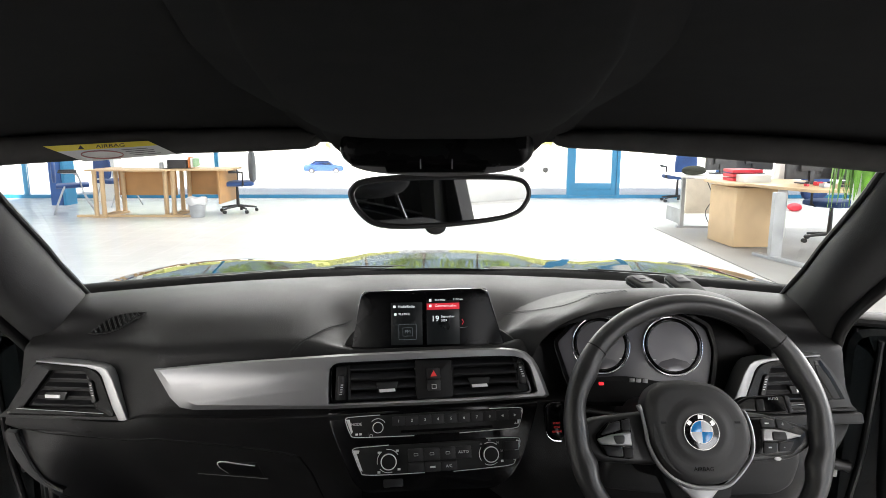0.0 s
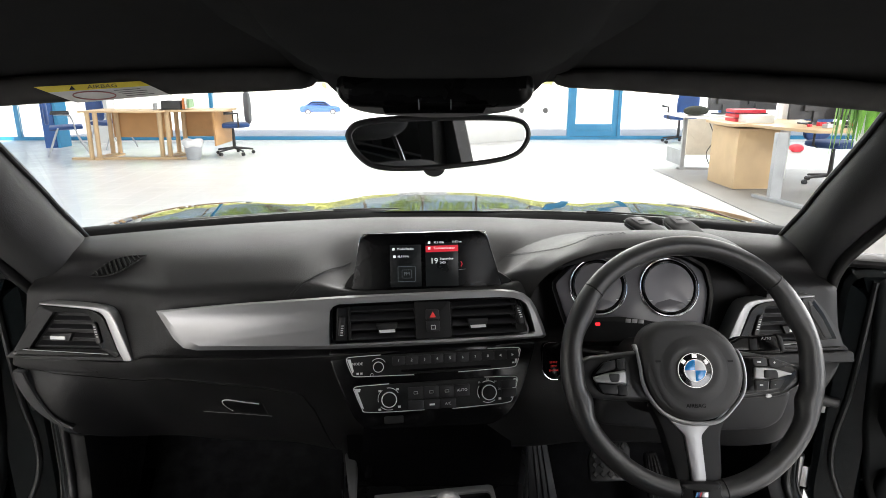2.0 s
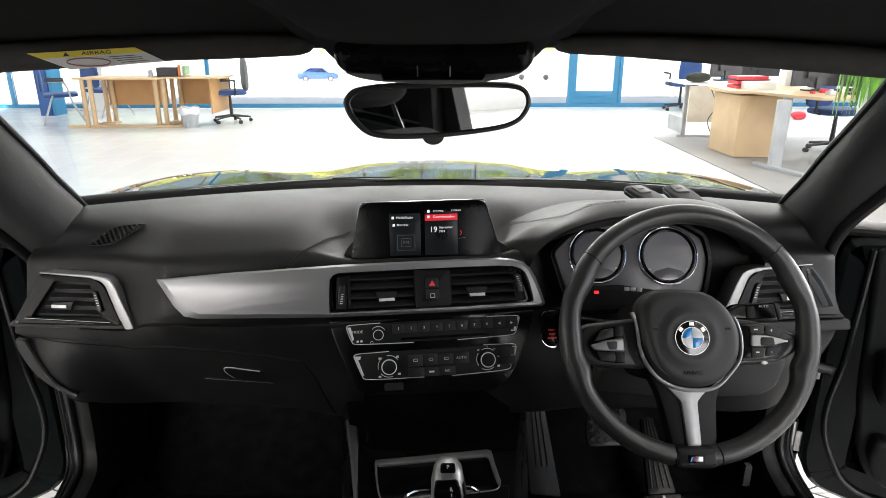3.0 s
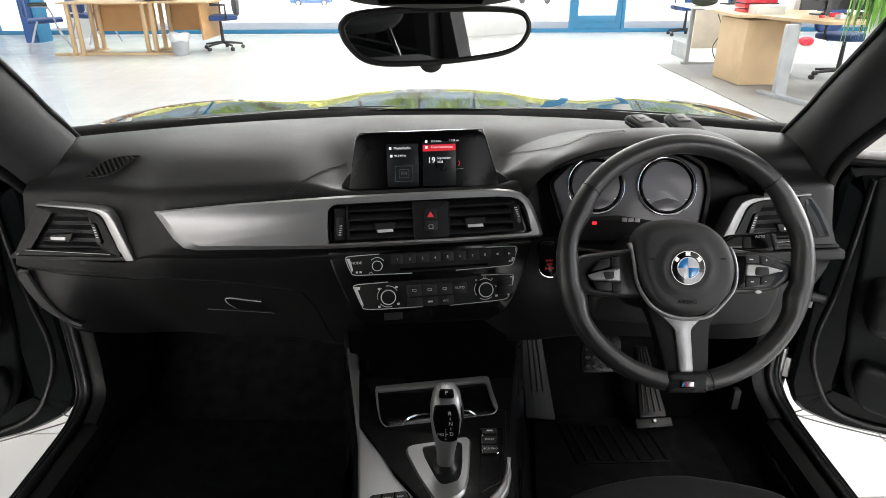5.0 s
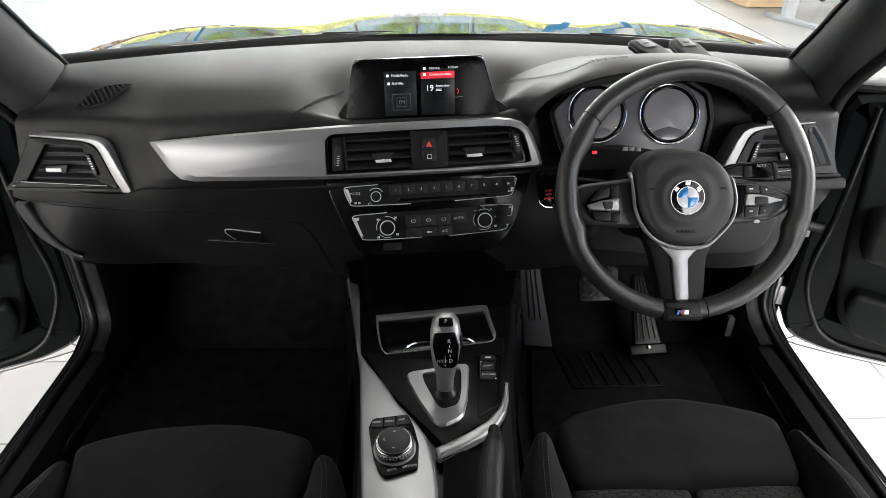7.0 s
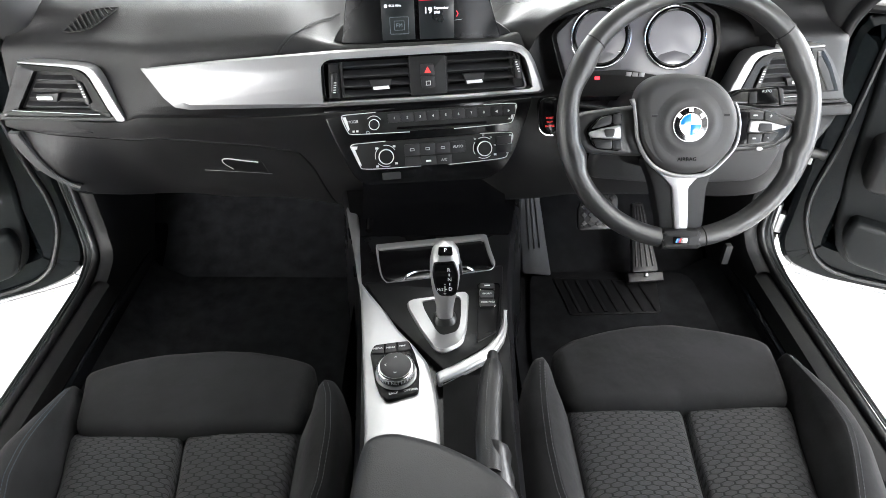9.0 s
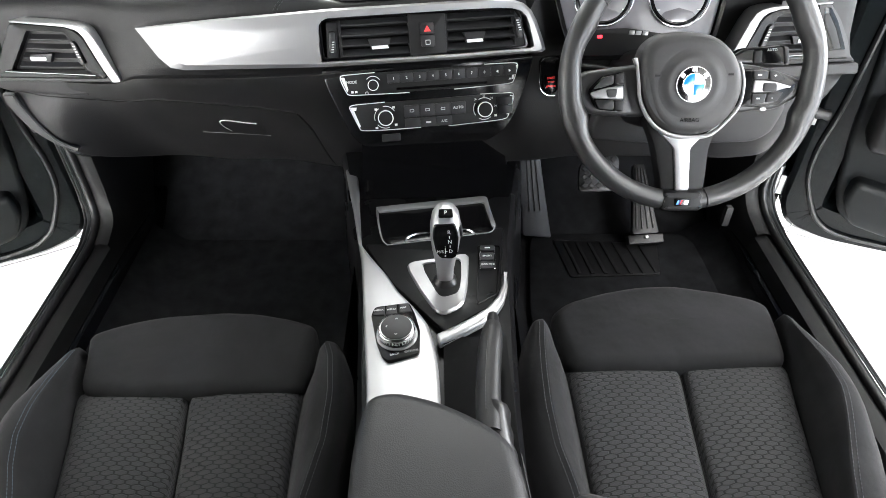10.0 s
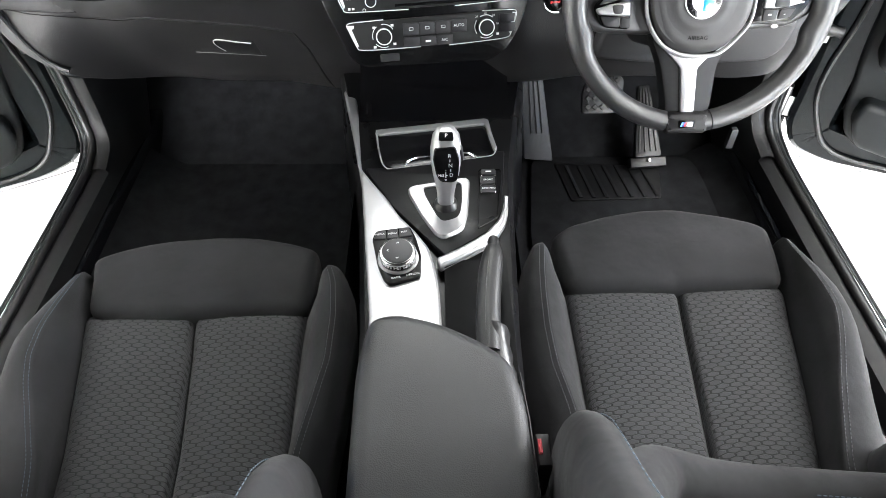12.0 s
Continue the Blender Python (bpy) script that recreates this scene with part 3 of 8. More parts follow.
# ==== the doors ====
def door(side, swing, label):
    """An open door in its own axes: u from the hinge along the door, n towards the cabin side."""
    a = radians(swing)
    u = Vector((side * math.sin(a), -math.cos(a), 0))
    n = Vector((-side * math.cos(a), -math.sin(a), 0))
    m = Matrix((u, (0, 0, 1), n)).transposed().to_4x4()
    m.translation = Vector((side * 0.858, 1.285, 0))
    ob = part("door", xf(plate([(0.0, 0.33), (0.03, 0.27), (0.12, 0.245), (1.18, 0.255), (1.25, 0.34), (1.25, 0.93), (0.95, 0.92), (0.0, 0.885)], 0.05, 0.008, -0.06, r=0.05, k=5), m), PAINT, car, label)

    part("door_frame", xf(ring_plate([(0.004, 0.335), (0.034, 0.275), (0.12, 0.25), (1.17, 0.26), (1.24, 0.345), (1.24, 0.92), (0.9, 0.915), (0.004, 0.88)], 0.10, 0.05, -0.012, r=0.05, bev=0.012), m), DOORPAINT, ob, "dark painted inner frame")
    part("door_card", xf(plate([(0.104, 0.410), (0.125, 0.350), (0.165, 0.320), (0.25, 0.310), (1.14, 0.310), (1.17, 0.40), (1.17, 0.90), (0.060, 0.87), (0.074, 0.70), (0.082, 0.55)], 0.066, 0.012, -0.012, r=0.03, k=6, steps=4), m), DOORCARD, ob, "black grained door panel")
    part("door_pocket", xf(plate([(0.118, 0.405), (0.150, 0.345), (0.24, 0.328), (1.05, 0.328), (1.05, 0.425), (0.30, 0.432), (0.125, 0.460)], 0.100, 0.014, -0.01, r=0.02, k=5, steps=4), m), DOORCARD, ob, "moulded door pocket")
    part("armrest", xf(plate([(0.105, 0.545), (0.30, 0.535), (1.05, 0.525), (1.08, 0.64), (0.10, 0.66)], 0.130, 0.02, -0.01, r=0.03, k=5, steps=4), m), SOFT, ob)
    part("door_seal", xf(tube(curve([(0.060, 0.86, 0.042), (0.050, 0.62, 0.042), (0.036, 0.50, 0.042), (0.042, 0.42, 0.042), (0.074, 0.345, 0.042), (0.105, 0.305, 0.042), (0.16, 0.284, 0.042), (0.30, 0.280, 0.042), (1.0, 0.282, 0.042)], 50), 0.006, seg=8), m), RUBBER, ob)
    part("door_edge", xf(tube(curve([(0.02, 0.60, 0.036), (0.02, 0.40, 0.036), (0.05, 0.29, 0.036), (0.14, 0.252, 0.036), (1.15, 0.262, 0.036)], 40), 0.0018, seg=6), m), STEEL, ob, "bright worn edge")
    part("hinge", xf(join(box(-0.02, 0.375, 0.01, 0.05, 0.055, 0.022, 0.004), tube([(-0.02, 0.33, 0.02), (-0.02, 0.43, 0.02)], 0.011, seg=12)), m), STEEL, ob, "bare steel hinge")
    part("hinge", xf(join(box(-0.02, 0.72, 0.01, 0.05, 0.055, 0.022, 0.004), tube([(-0.02, 0.68, 0.02), (-0.02, 0.78, 0.02)], 0.011, seg=12)), m), STEEL, ob, "bare steel hinge")
    part("check_strap", xf(box(-0.01, 0.56, 0.03, 0.10, 0.025, 0.008, 0.003), m), STEEL, ob)
    part("cable_sleeve", xf(tube(curve([(-0.07, 0.60, 0.03), (-0.03, 0.59, 0.05), (0.03, 0.58, 0.04)], 12), [0.013 if i % 2 else 0.010 for i in range(12)], seg=10), m), RUBBER, ob, "ribbed rubber cable sleeve")
    part("speaker", xf(torus(0.08, 0.006, (0.32, 0.45, 0.118), 40, 8), m), MATT, ob)
    part("window_rail", xf(plate([(0.0, 0.88), (1.24, 0.915), (1.24, 0.935), (0.0, 0.90)], 0.06, 0.01, -0.03), m), RUBBER, ob)
    return ob


door(-1, 64, "open passenger door in black with a dark grained inner panel")
door(1, 66, "open driver's door in black with a dark grained inner panel")

# ==== dashboard ====
dash = thing("dashboard", (0, 1.05, 0.62), "black soft-touch dashboard with a satin silver trim strip", "dashboard")
XS = (-0.714, -0.705, -0.66, -0.60, -0.52, -0.45, -0.30, -0.17, 0.0, 0.19, 0.26, 0.40, 0.54, 0.60, 0.66, 0.705, 0.714)
FACE = (1.045, 1.040, 1.033, 1.025, 1.004, 0.972, 0.985, 1.003, 1.020, 1.043, 1.075, 1.09, 1.06, 1.035, 1.04, 1.045, 1.05)
TOPZ = (0.895, 0.898, 0.902, 0.905, 0.908, 0.912, 0.915, 0.916, 0.916, 0.915, 0.912, 0.910, 0.908, 0.905, 0.902, 0.898, 0.895)
LIP = (1.022, 1.012, 1.004, 0.998, 0.986, 0.955, 0.950, 0.955, 0.985, 1.010, 1.02, 1.02, 1.005, 1.005, 1.010, 1.015, 1.025)
MID = (1.02, 1.005, 0.985, 0.975, 0.966, 0.960, 0.958, 0.930, 0.948, 0.972, 0.975, 0.97, 0.965, 0.965, 0.985, 1.005, 1.02)
LOWZ = (0.775, 0.715, 0.655, 0.643, 0.640, 0.636, 0.633, 0.628, 0.628, 0.632, 0.64, 0.64, 0.635, 0.640, 0.675, 0.765, 0.795)


def dash_profile(x):
    f, top, lip, mid, low, yb = lin(x, XS, FACE), lin(x, XS, TOPZ), lin(x, XS, LIP), lin(x, XS, MID), lin(x, XS, LOWZ), base_y(x)
    yt = f + 0.30 * (top - 0.85)
    zl = max(0.812 - 0.024 / (1 + math.exp((0.49 - abs(x)) / 0.012)), low + 0.012)
    tuck = 1 / (1 + math.exp((abs(x) - 0.59) / 0.02)) / (1 + math.exp((x - 0.10) / 0.03))
    low -= 0.022 * tuck
    zm = low + 0.55 * (zl - low)
    dip = 1 / (1 + math.exp((abs(x + 0.012) - 0.168) / 0.018))
    return [(yb + 0.03, 0.955), (yb, 0.964), (yt + 0.62 * (yb - yt), 0.966 - 0.014 * dip), (yt + 0.30 * (yb - yt), 0.956 - 0.050 * dip), (yt + 0.03, top + 0.022 - 0.036 * dip), (yt + 0.004, top + 0.006 - 0.014 * dip),
            (f + 0.30 * (0.88 - 0.85), min(0.88, top - 0.008)), (f - 0.006, 0.838), (lip + 0.004, zl + 0.014), (lip, zl), (mid + 0.028 * tuck, zm), (mid + 0.014 + 0.055 * tuck, low + 0.016), (mid + 0.035 + 0.075 * tuck, low), (mid + 0.14 + 0.07 * tuck, low + 0.02)]


raw = np.array([dash_profile(x) for x in np.linspace(-0.714, 0.714, 161)])
for prof, x in zip(raw, np.linspace(-0.714, 0.714, 161)):
    under = 1 / (1 + math.exp((abs(x + 0.02) - 0.575) / 0.02)) / (1 + math.exp((x - 0.10) / 0.03))
    for k, far in ((10, 0.075), (11, 0.145), (12, 0.160), (13, 0.165)):
        prof[k] = (prof[k][0] * (1 + far * under), EYE[2] - (EYE[2] - prof[k][1]) * (1 + far * under))
for k in range(3):
    raw[1:-1] = 0.25 * raw[:-2] + 0.5 * raw[1:-1] + 0.25 * raw[2:]
rows = [[(x, p.x, p.y) for p in curve([tuple(q) for q in prof], 58)] for x, prof in zip(np.linspace(-0.714, 0.714, 161), raw)]
part("dash_body", grid(rows, caps=True), SOFT, dash, "grained black soft plastic body")


dash_rows = np.array(rows)
low_edge = curve([(-0.7225, 0.776), (-0.7215, 0.755), (-0.711, 0.728), (-0.697, 0.706), (-0.680, 0.689), (-0.661, 0.675), (-0.635, 0.666)], 30)
gap_edge = curve([(-0.703, 0.776), (-0.695, 0.752), (-0.6830, 0.7205), (-0.667, 0.693), (-0.652, 0.679), (-0.643, 0.673), (-0.634, 0.669)], 30)
part("end_cap", sheet([[(p.x, 1.002, p.y), (p.x + 0.15 * (q.x - p.x), 0.996, p.y + 0.15 * (q.y - p.y)), (q.x, 0.995, q.y)] for p, q in zip(low_edge, gap_edge)], (0, 0.012, 0)), HARD, dash, "grey plastic end cap of the dashboard")
part("end_gap", tube([(q.x + 0.003, 0.994, q.y + 0.001) for q in gap_edge], 0.0034, seg=6), RUBBER, dash, "black gap along the end cap")


def on_face(x, k, lift=0.0):
    """A place on the dashboard's rear face: k counts down its profile, lift goes towards the seats."""
    i = (x + 0.714) / 1.428 * 160
    a, f = int(i), i - int(i)
    c, g = int(k), k - int(k)
    col = dash_rows[a] * (1 - f) + dash_rows[min(a + 1, 160)] * f
    p = col[c] * (1 - g) + col[min(c + 1, 57)] * g
    return float(p[0]), float(p[1]) - lift, float(p[2])


def dash_top(x, y):
    i = (x + 0.714) / 1.428 * 160
    a, f = int(i), i - int(i)
    prof = (dash_rows[a] * (1 - f) + dash_rows[min(a + 1, 160)] * f)[4:27][::-1]
    return float(np.interp(y, prof[:, 1], prof[:, 2]))


STACK = place((0, 0.97, 0.80), 7, 20)

# silver strip round the middle vents
outer = [(-0.439, 0.111), (-0.32, 0.117), (-0.141, 0.122), (0.062, 0.1225), (0.120, 0.1222), (0.144, 0.1192), (0.1604, 0.1136), (0.1727, 0.1026), (0.1811, 0.0878), (0.1911, 0.0593), (0.1964, 0.0406), (0.1903, 0.0365), (0.136, 0.0358), (0.04, 0.0345), (-0.17, 0.036), (-0.377, 0.045), (-0.398, 0.050), (-0.413, 0.066)]
ridge = [(-0.428, 0.1085), (-0.32, 0.114), (-0.145, 0.1185), (0.061, 0.1195), (0.1187, 0.1193), (0.141, 0.1164), (0.1554, 0.111), (0.1667, 0.1009), (0.1741, 0.0862), (0.1831, 0.0628), (0.1890, 0.0432), (0.185, 0.0400), (0.136, 0.0395), (0.04, 0.0385), (-0.17, 0.0415), (-0.372, 0.0525), (-0.388, 0.0605), (-0.408, 0.081)]
hole = [(-0.166, 0.098), (-0.161, 0.1045), (-0.152, 0.1085), (0.06, 0.1095), (0.1183, 0.1089), (0.1425, 0.1068), (0.1551, 0.1024), (0.1636, 0.0944), (0.169, 0.0798), (0.1735, 0.0600), (0.1757, 0.0478), (0.1697, 0.0448), (0.1353, 0.0438), (0.04, 0.0428), (-0.168, 0.0435), (-0.168, 0.055), (-0.168, 0.07), (-0.167, 0.085)]
trim = part("trim_strip", xf(bands([[(u, v, 0.002) for u, v in outer], [(u, v, 0.0085) for u, v in ridge], [(u, v, 0.0085) for u, v in hole], [(u * 0.998, v, 0.004) for u, v in hole]], -0.036), STACK), SILVER, dash, "satin silver strip across the dashboard", sharp=25)

vent = part("middle_vent", xf(plate(hole, 0.006, 0.0005, -0.034), STACK), MATT, dash, "black middle air vents in a gloss surround")
part("vent_surround", xf(ring_plate([(-0.166, 0.1075), (0.15, 0.109), (0.170, 0.0445), (-0.167, 0.0445)], 0.004, 0.03, -0.028, r=0.012), STACK), GLOSS, vent)
for a, b in ((-0.133, -0.026), (0.036, 0.146)):
    for k in range(4):
        v = 0.1005 - 0.0155 * k
        e = 0.006 if (a > 0 and k == 3) else 0
        g = xf(box(0, 0, 0, b - a + e, 0.0165, 0.0022, 0.0009), Matrix.Translation(((a + b) / 2, v, -0.006)) @ Matrix.Rotation(radians(-52), 4, "X"))
        part("slat", xf(g, STACK), SLAT, vent)
    for e in (a - 0.002, b + 0.002):
        part("vent_wall", xf(box(e, 0.076, -0.015, 0.004, 0.062, 0.03), STACK), MATT, vent)
for u, v in ((-0.0737, 0.0635), (0.0788, 0.0645)):
    tab = part("vent_tab", xf(plate([(u - 0.0180, v + 0.0105), (u + 0.0185, v + 0.0105), (u + 0.0130, v - 0.0055), (u - 0.0130, v - 0.0055)], 0.012, 0.001, -0.008, r=0.001), STACK), SLAT, vent)
    part("tab_inlay", xf(plate([(u - 0.0130, v - 0.0005), (u + 0.0125, v), (u + 0.0140, v - 0.0050), (u - 0.0120, v - 0.0055)], 0.002, 0.0006, 0.004), STACK), BRIGHT, tab, "bright metal inlay")
for u, v, lean, marks in ((-0.1472, 0.0725, -0.002, 0.0726), (0.1518, 0.0770, 0.004, 0.0885)):
    side = part("vent_cheek", xf(plate([(u - 0.0095 - lean, v + 0.030), (u + 0.0085 - lean, v + 0.030), (u + 0.0095 + lean, v - 0.031), (u - 0.0095 + lean, v - 0.031)], 0.026, 0.001, -0.028, r=0.003), STACK), MATT, vent)
    part("thumb_wheel", xf(plate([(u - 0.0055 - lean / 2, v + 0.016), (u + 0.0050 - lean / 2, v + 0.016), (u + 0.0055 + lean / 2, v - 0.016), (u - 0.0055 + lean / 2, v - 0.016)], 0.006, 0.002, -0.002, r=0.004), STACK), RUBBER, vent)
    for k in range(5):
        part("wheel_mark", xf(box(u + lean * 0.3 * (k - 2), marks - 0.0037 * k, 0.0042, 0.0040, 0.0015, 0.0006), STACK), MARK, side)
hz = part("hazard_panel", xf(plate([(-0.0265, 0.1075), (0.0325, 0.1060), (0.0335, 0.0455), (-0.0255, 0.0440)], 0.030, 0.001, -0.026, r=0.002), STACK), MATT, dash, "black switch panel with hazard and lock buttons")
b1 = part("hazard_button", xf(plate([(-0.0086, 0.0937), (0.0131, 0.0935), (0.0141, 0.0757), (-0.0086, 0.0762)], 0.004, 0.0010, 0.004, r=0.003), STACK), SLAT, hz)
part("hazard_triangle", xf(plate([(-0.0025, 0.0800), (0.0085, 0.0800), (0.0030, 0.0895)], 0.0004, 0.0001, 0.008), STACK), REDMARK, b1, "red hazard triangle")
b2 = part("lock_button", xf(plate([(-0.0086, 0.0752), (0.0141, 0.0747), (0.0142, 0.0565), (-0.0077, 0.0568)], 0.004, 0.0010, 0.004, r=0.003), STACK), SLAT, hz)
part("lock_symbol", xf(ring_plate([(-0.001, 0.060), (0.007, 0.060), (0.007, 0.0675), (-0.001, 0.0675)], 0.0012, 0.0004, 0.008), STACK), MARK, b2)

# gloss panel with radio and climate units
panel = part("control_panel", xf(plate([(-0.1720, 0.0350), (-0.1636, 0.0004), (-0.1453, -0.0471), (-0.1300, -0.0815), (-0.1121, -0.0975), (0.0967, -0.1024), (0.1267, -0.0853), (0.1458, -0.0559), (0.1649, -0.0089), (0.1790, 0.0340)], 0.036, 0.003, -0.034, r=0.012), STACK), GLOSS, dash, "gloss black control panel")
radio = part("radio_unit", xf(plate([(-0.142, 0.0215), (0.150, 0.0235), (0.140, -0.0110), (-0.132, -0.0110)], 0.003, 0.001, 0.002, r=0.004), STACK), MATT, dash, "black radio unit with numbered buttons")
climate = part("climate_unit", xf(plate([(-0.132, -0.0265), (0.142, -0.0240), (0.129, -0.0700), (-0.117, -0.0700)], 0.003, 0.001, 0.002, r=0.005), STACK), MATT, dash, "black climate control unit with two dials")


def bright_line(pts, parent, r=0.00065):
    part("bright_edge", xf(tube([(u, v, 0.005) for u, v in curve(pts, 6 * len(pts))], r, seg=6), STACK), BRIGHT, parent, "thin bright metal edge")


bright_line([(-0.0858, 0.0225), (-0.110, 0.0220), (-0.1363, 0.0210), (-0.1411, 0.0178), (-0.1398, 0.0103), (-0.1342, -0.0042), (-0.128, -0.0102), (-0.0972, -0.0115), (-0.032, -0.0126)], radio)
bright_line([(0.0931, 0.0238), (0.120, 0.0235), (0.1431, 0.0228), (0.1488, 0.0191), (0.1476, 0.0134), (0.1421, -0.0035), (0.135, -0.0090), (0.1044, -0.0105), (0.042, -0.0122)], radio)
bright_line([(-0.0735, -0.0251), (-0.100, -0.0258), (-0.1244, -0.0266), (-0.1311, -0.0300), (-0.1288, -0.0378), (-0.1191, -0.0623), (-0.1119, -0.0686), (-0.0723, -0.0704), (-0.0169, -0.0706)], climate)
bright_line([(0.0853, -0.0232), (0.110, -0.0238), (0.1363, -0.0249), (0.1411, -0.0291), (0.1398, -0.0368), (0.132, -0.0599), (0.1228, -0.0671), (0.0823, -0.0696), (0.0295, -0.0715)], climate)
for corner, p in (([(-0.1405, 0.0179), (-0.1347, 0.0176), (-0.1300, -0.0016), (-0.1324, -0.0052)], radio), ([(-0.1308, -0.0300), (-0.1200, -0.0307), (-0.1210, -0.0354), (-0.1245, -0.0361), (-0.1155, -0.0630), (-0.1190, -0.0614)], climate), ([(0.1425, 0.0205), (0.1478, 0.0192), (0.1411, -0.0028), (0.1380, -0.0025)], radio), ([(0.1350, -0.0280), (0.1408, -0.0291), (0.1318, -0.0599), (0.1285, -0.0596)], climate)):
    part("edge_facet", xf(plate(corner, 0.0006, 0.0001, 0.0048), STACK), BRIGHT, p)


def knob(u, v, r, parent, name):
    k = part(name, xf(join(disc(r, 0.012, 0.004, 0.002, (u, v))), STACK), MATT, parent, "black dial with a bright ring")
    part("dial_ring", xf(torus(r * 0.95, r * 0.075, (u, v, 0.0155), 40, 8), STACK), BRIGHT, k)
    return k


knob(-0.090, 0.004, 0.0085, radio, "volume_knob")
for u, v in ((-0.0745, -0.0495), (0.0905, -0.0475)):
    knob(u, v, 0.0125, climate, "climate_dial")
    for k in range(3):
        a0 = radians(30 + 95 * k + (20 if u > 0 else 0))
        part("dial_arc", xf(tube([(u + 0.0178 * math.cos(a0 + s), v + 0.0178 * math.sin(a0 + s), 0.0052) for s in np.linspace(0, 1.2, 9)], 0.0006, seg=5), STACK), MARK, climate)
part("volume_arc", xf(tube([(-0.090 + 0.013 * math.cos(s), 0.004 + 0.013 * math.sin(s), 0.0052) for s in np.linspace(0.5, 2.4, 9)], 0.0006, seg=5), STACK), MARK, radio)
for k in range(10):
    u0 = -0.0665 + 0.0213 * k
    b = part("radio_button", xf(plate([(u0, 0.0185 + 0.0002 * k), (u0 + 0.0205, 0.0186 + 0.0002 * k), (u0 + 0.0205, 0.0045), (u0, 0.0040)], 0.0016, 0.0006, 0.005, r=0.001), STACK), SLAT, radio)
    if k < 8:
        writing("number", str(k + 1), 0.0062, on(STACK, u0 + 0.0102, 0.0115, 0.0067), MARK, b)
    else:
        s = -1 if k == 8 else 1
        part("arrow_mark", xf(plate([(u0 + 0.010 - s * 0.002, 0.0092), (u0 + 0.010 + s * 0.002, 0.0115), (u0 + 0.010 - s * 0.002, 0.0138)], 0.0003, 0.0001, 0.0066), STACK), MARK, b)
part("disc_slot", xf(box(0.022, -0.0055, 0.0052, 0.150, 0.0042, 0.0012), STACK), GLOSS, radio, "narrow disc slot")
part("eject_mark", xf(plate([(0.133, -0.003), (0.138, -0.003), (0.1355, 0.0005)], 0.0003, 0.0001, 0.0052), STACK), MARK, radio)
writing("mode_word", "MODE", 0.0062, on(STACK, -0.124, 0.0095, 0.0052), MARK, radio)
for u in (-0.124, -0.118):
    part("symbol", xf(box(u, -0.0060, 0.0052, 0.0038, 0.0032, 0.0004), STACK), MARK, radio)
part("power_symbol", xf(torus(0.0022, 0.0004, (-0.101, -0.0090, 0.0053), 16, 5), STACK), MARK, radio)
for k in range(4):
    u0 = -0.043 + 0.0258 * k
    b = part("climate_button", xf(plate([(u0, -0.0330), (u0 + 0.0250, -0.0328), (u0 + 0.0250, -0.0520), (u0, -0.0520)], 0.0018, 0.0007, 0.005, r=0.0015), STACK), SLAT, climate)
    if k == 3:
        writing("auto_word", "AUTO", 0.0062, on(STACK, u0 + 0.0125, -0.042, 0.0069), MARK, b)
    else:
        part("symbol", xf(ring_plate([(u0 + 0.009, -0.0445), (u0 + 0.0165, -0.0445), (u0 + 0.0165, -0.0395), (u0 + 0.009, -0.0395)], 0.0012, 0.0003, 0.0068, r=0.001), STACK), MARK, b)
for k in range(3):
    u0 = -0.043 + 0.0265 * k
    b = part("climate_button", xf(plate([(u0, -0.0545), (u0 + 0.0255, -0.0545), (u0 + 0.0255, -0.0700), (u0, -0.0695)], 0.0018, 0.0007, 0.005, r=0.0015), STACK), SLAT, climate)
    if k == 2:
        writing("ac_word", "A/C", 0.0062, on(STACK, u0 + 0.0125, -0.0625, 0.0069), MARK, b)
    elif k == 1:
        part("symbol", xf(box(u0 + 0.0125, -0.0625, 0.0069, 0.009, 0.0032, 0.0003), STACK), MARK, b)
for k, (u, v, s) in enumerate(((0.0905, -0.0265, "22"), (0.1035, -0.031, "24"), (0.110, -0.044, "26"), (0.076, -0.0315, "20"))):
    writing("temperature_mark", s, 0.0042, on(STACK, u, v, 0.0052), MARK, climate)
for u, v in ((-0.089, -0.036), (-0.060, -0.0345), (-0.058, -0.063), (-0.090, -0.066), (0.110, -0.060)):
    part("symbol", xf(box(u, v, 0.0052, 0.0045, 0.0035, 0.0003), STACK), MARK, climate)
for v0, v1 in ((-0.030, -0.043), (-0.044, -0.058)):
    part("climate_button", xf(plate([(0.113, v0), (0.139, v0), (0.137, v1), (0.113, v1)], 0.0016, 0.0006, 0.005, r=0.001), STACK), SLAT, climate)
part("socket_flap", xf(plate([(-0.083, -0.078), (-0.052, -0.078), (-0.052, -0.090), (-0.083, -0.090)], 0.0015, 0.0006, 0.002, r=0.002), STACK), SLAT, panel)
# start button
start = part("start_button", xf(plate([(0.188, 0.028), (0.225, 0.030), (0.222, -0.030), (0.204, -0.038), (0.189, -0.026)], 0.034, 0.004, -0.034, r=0.012), STACK), GLOSS, dash, "gloss black engine start button")
part("button_ring", xf(tube([(u, v, 0.001) for u, v in curve([(0.2142, 0.0277), (0.1981, 0.0267), (0.1899, 0.0203), (0.1874, 0.0058), (0.1868, -0.0138), (0.1904, -0.0259), (0.1992, -0.0333), (0.2122, -0.0351)], 48)], 0.0007, seg=6), STACK), CHROME, start, "thin bright ring")
for k, s in enumerate(("START", "STOP", "ENGINE")):
    writing("start_word", s, 0.0046, on(STACK, 0.2065, -0.006 - 0.0068 * k, 0.0008), REDMARK, start)

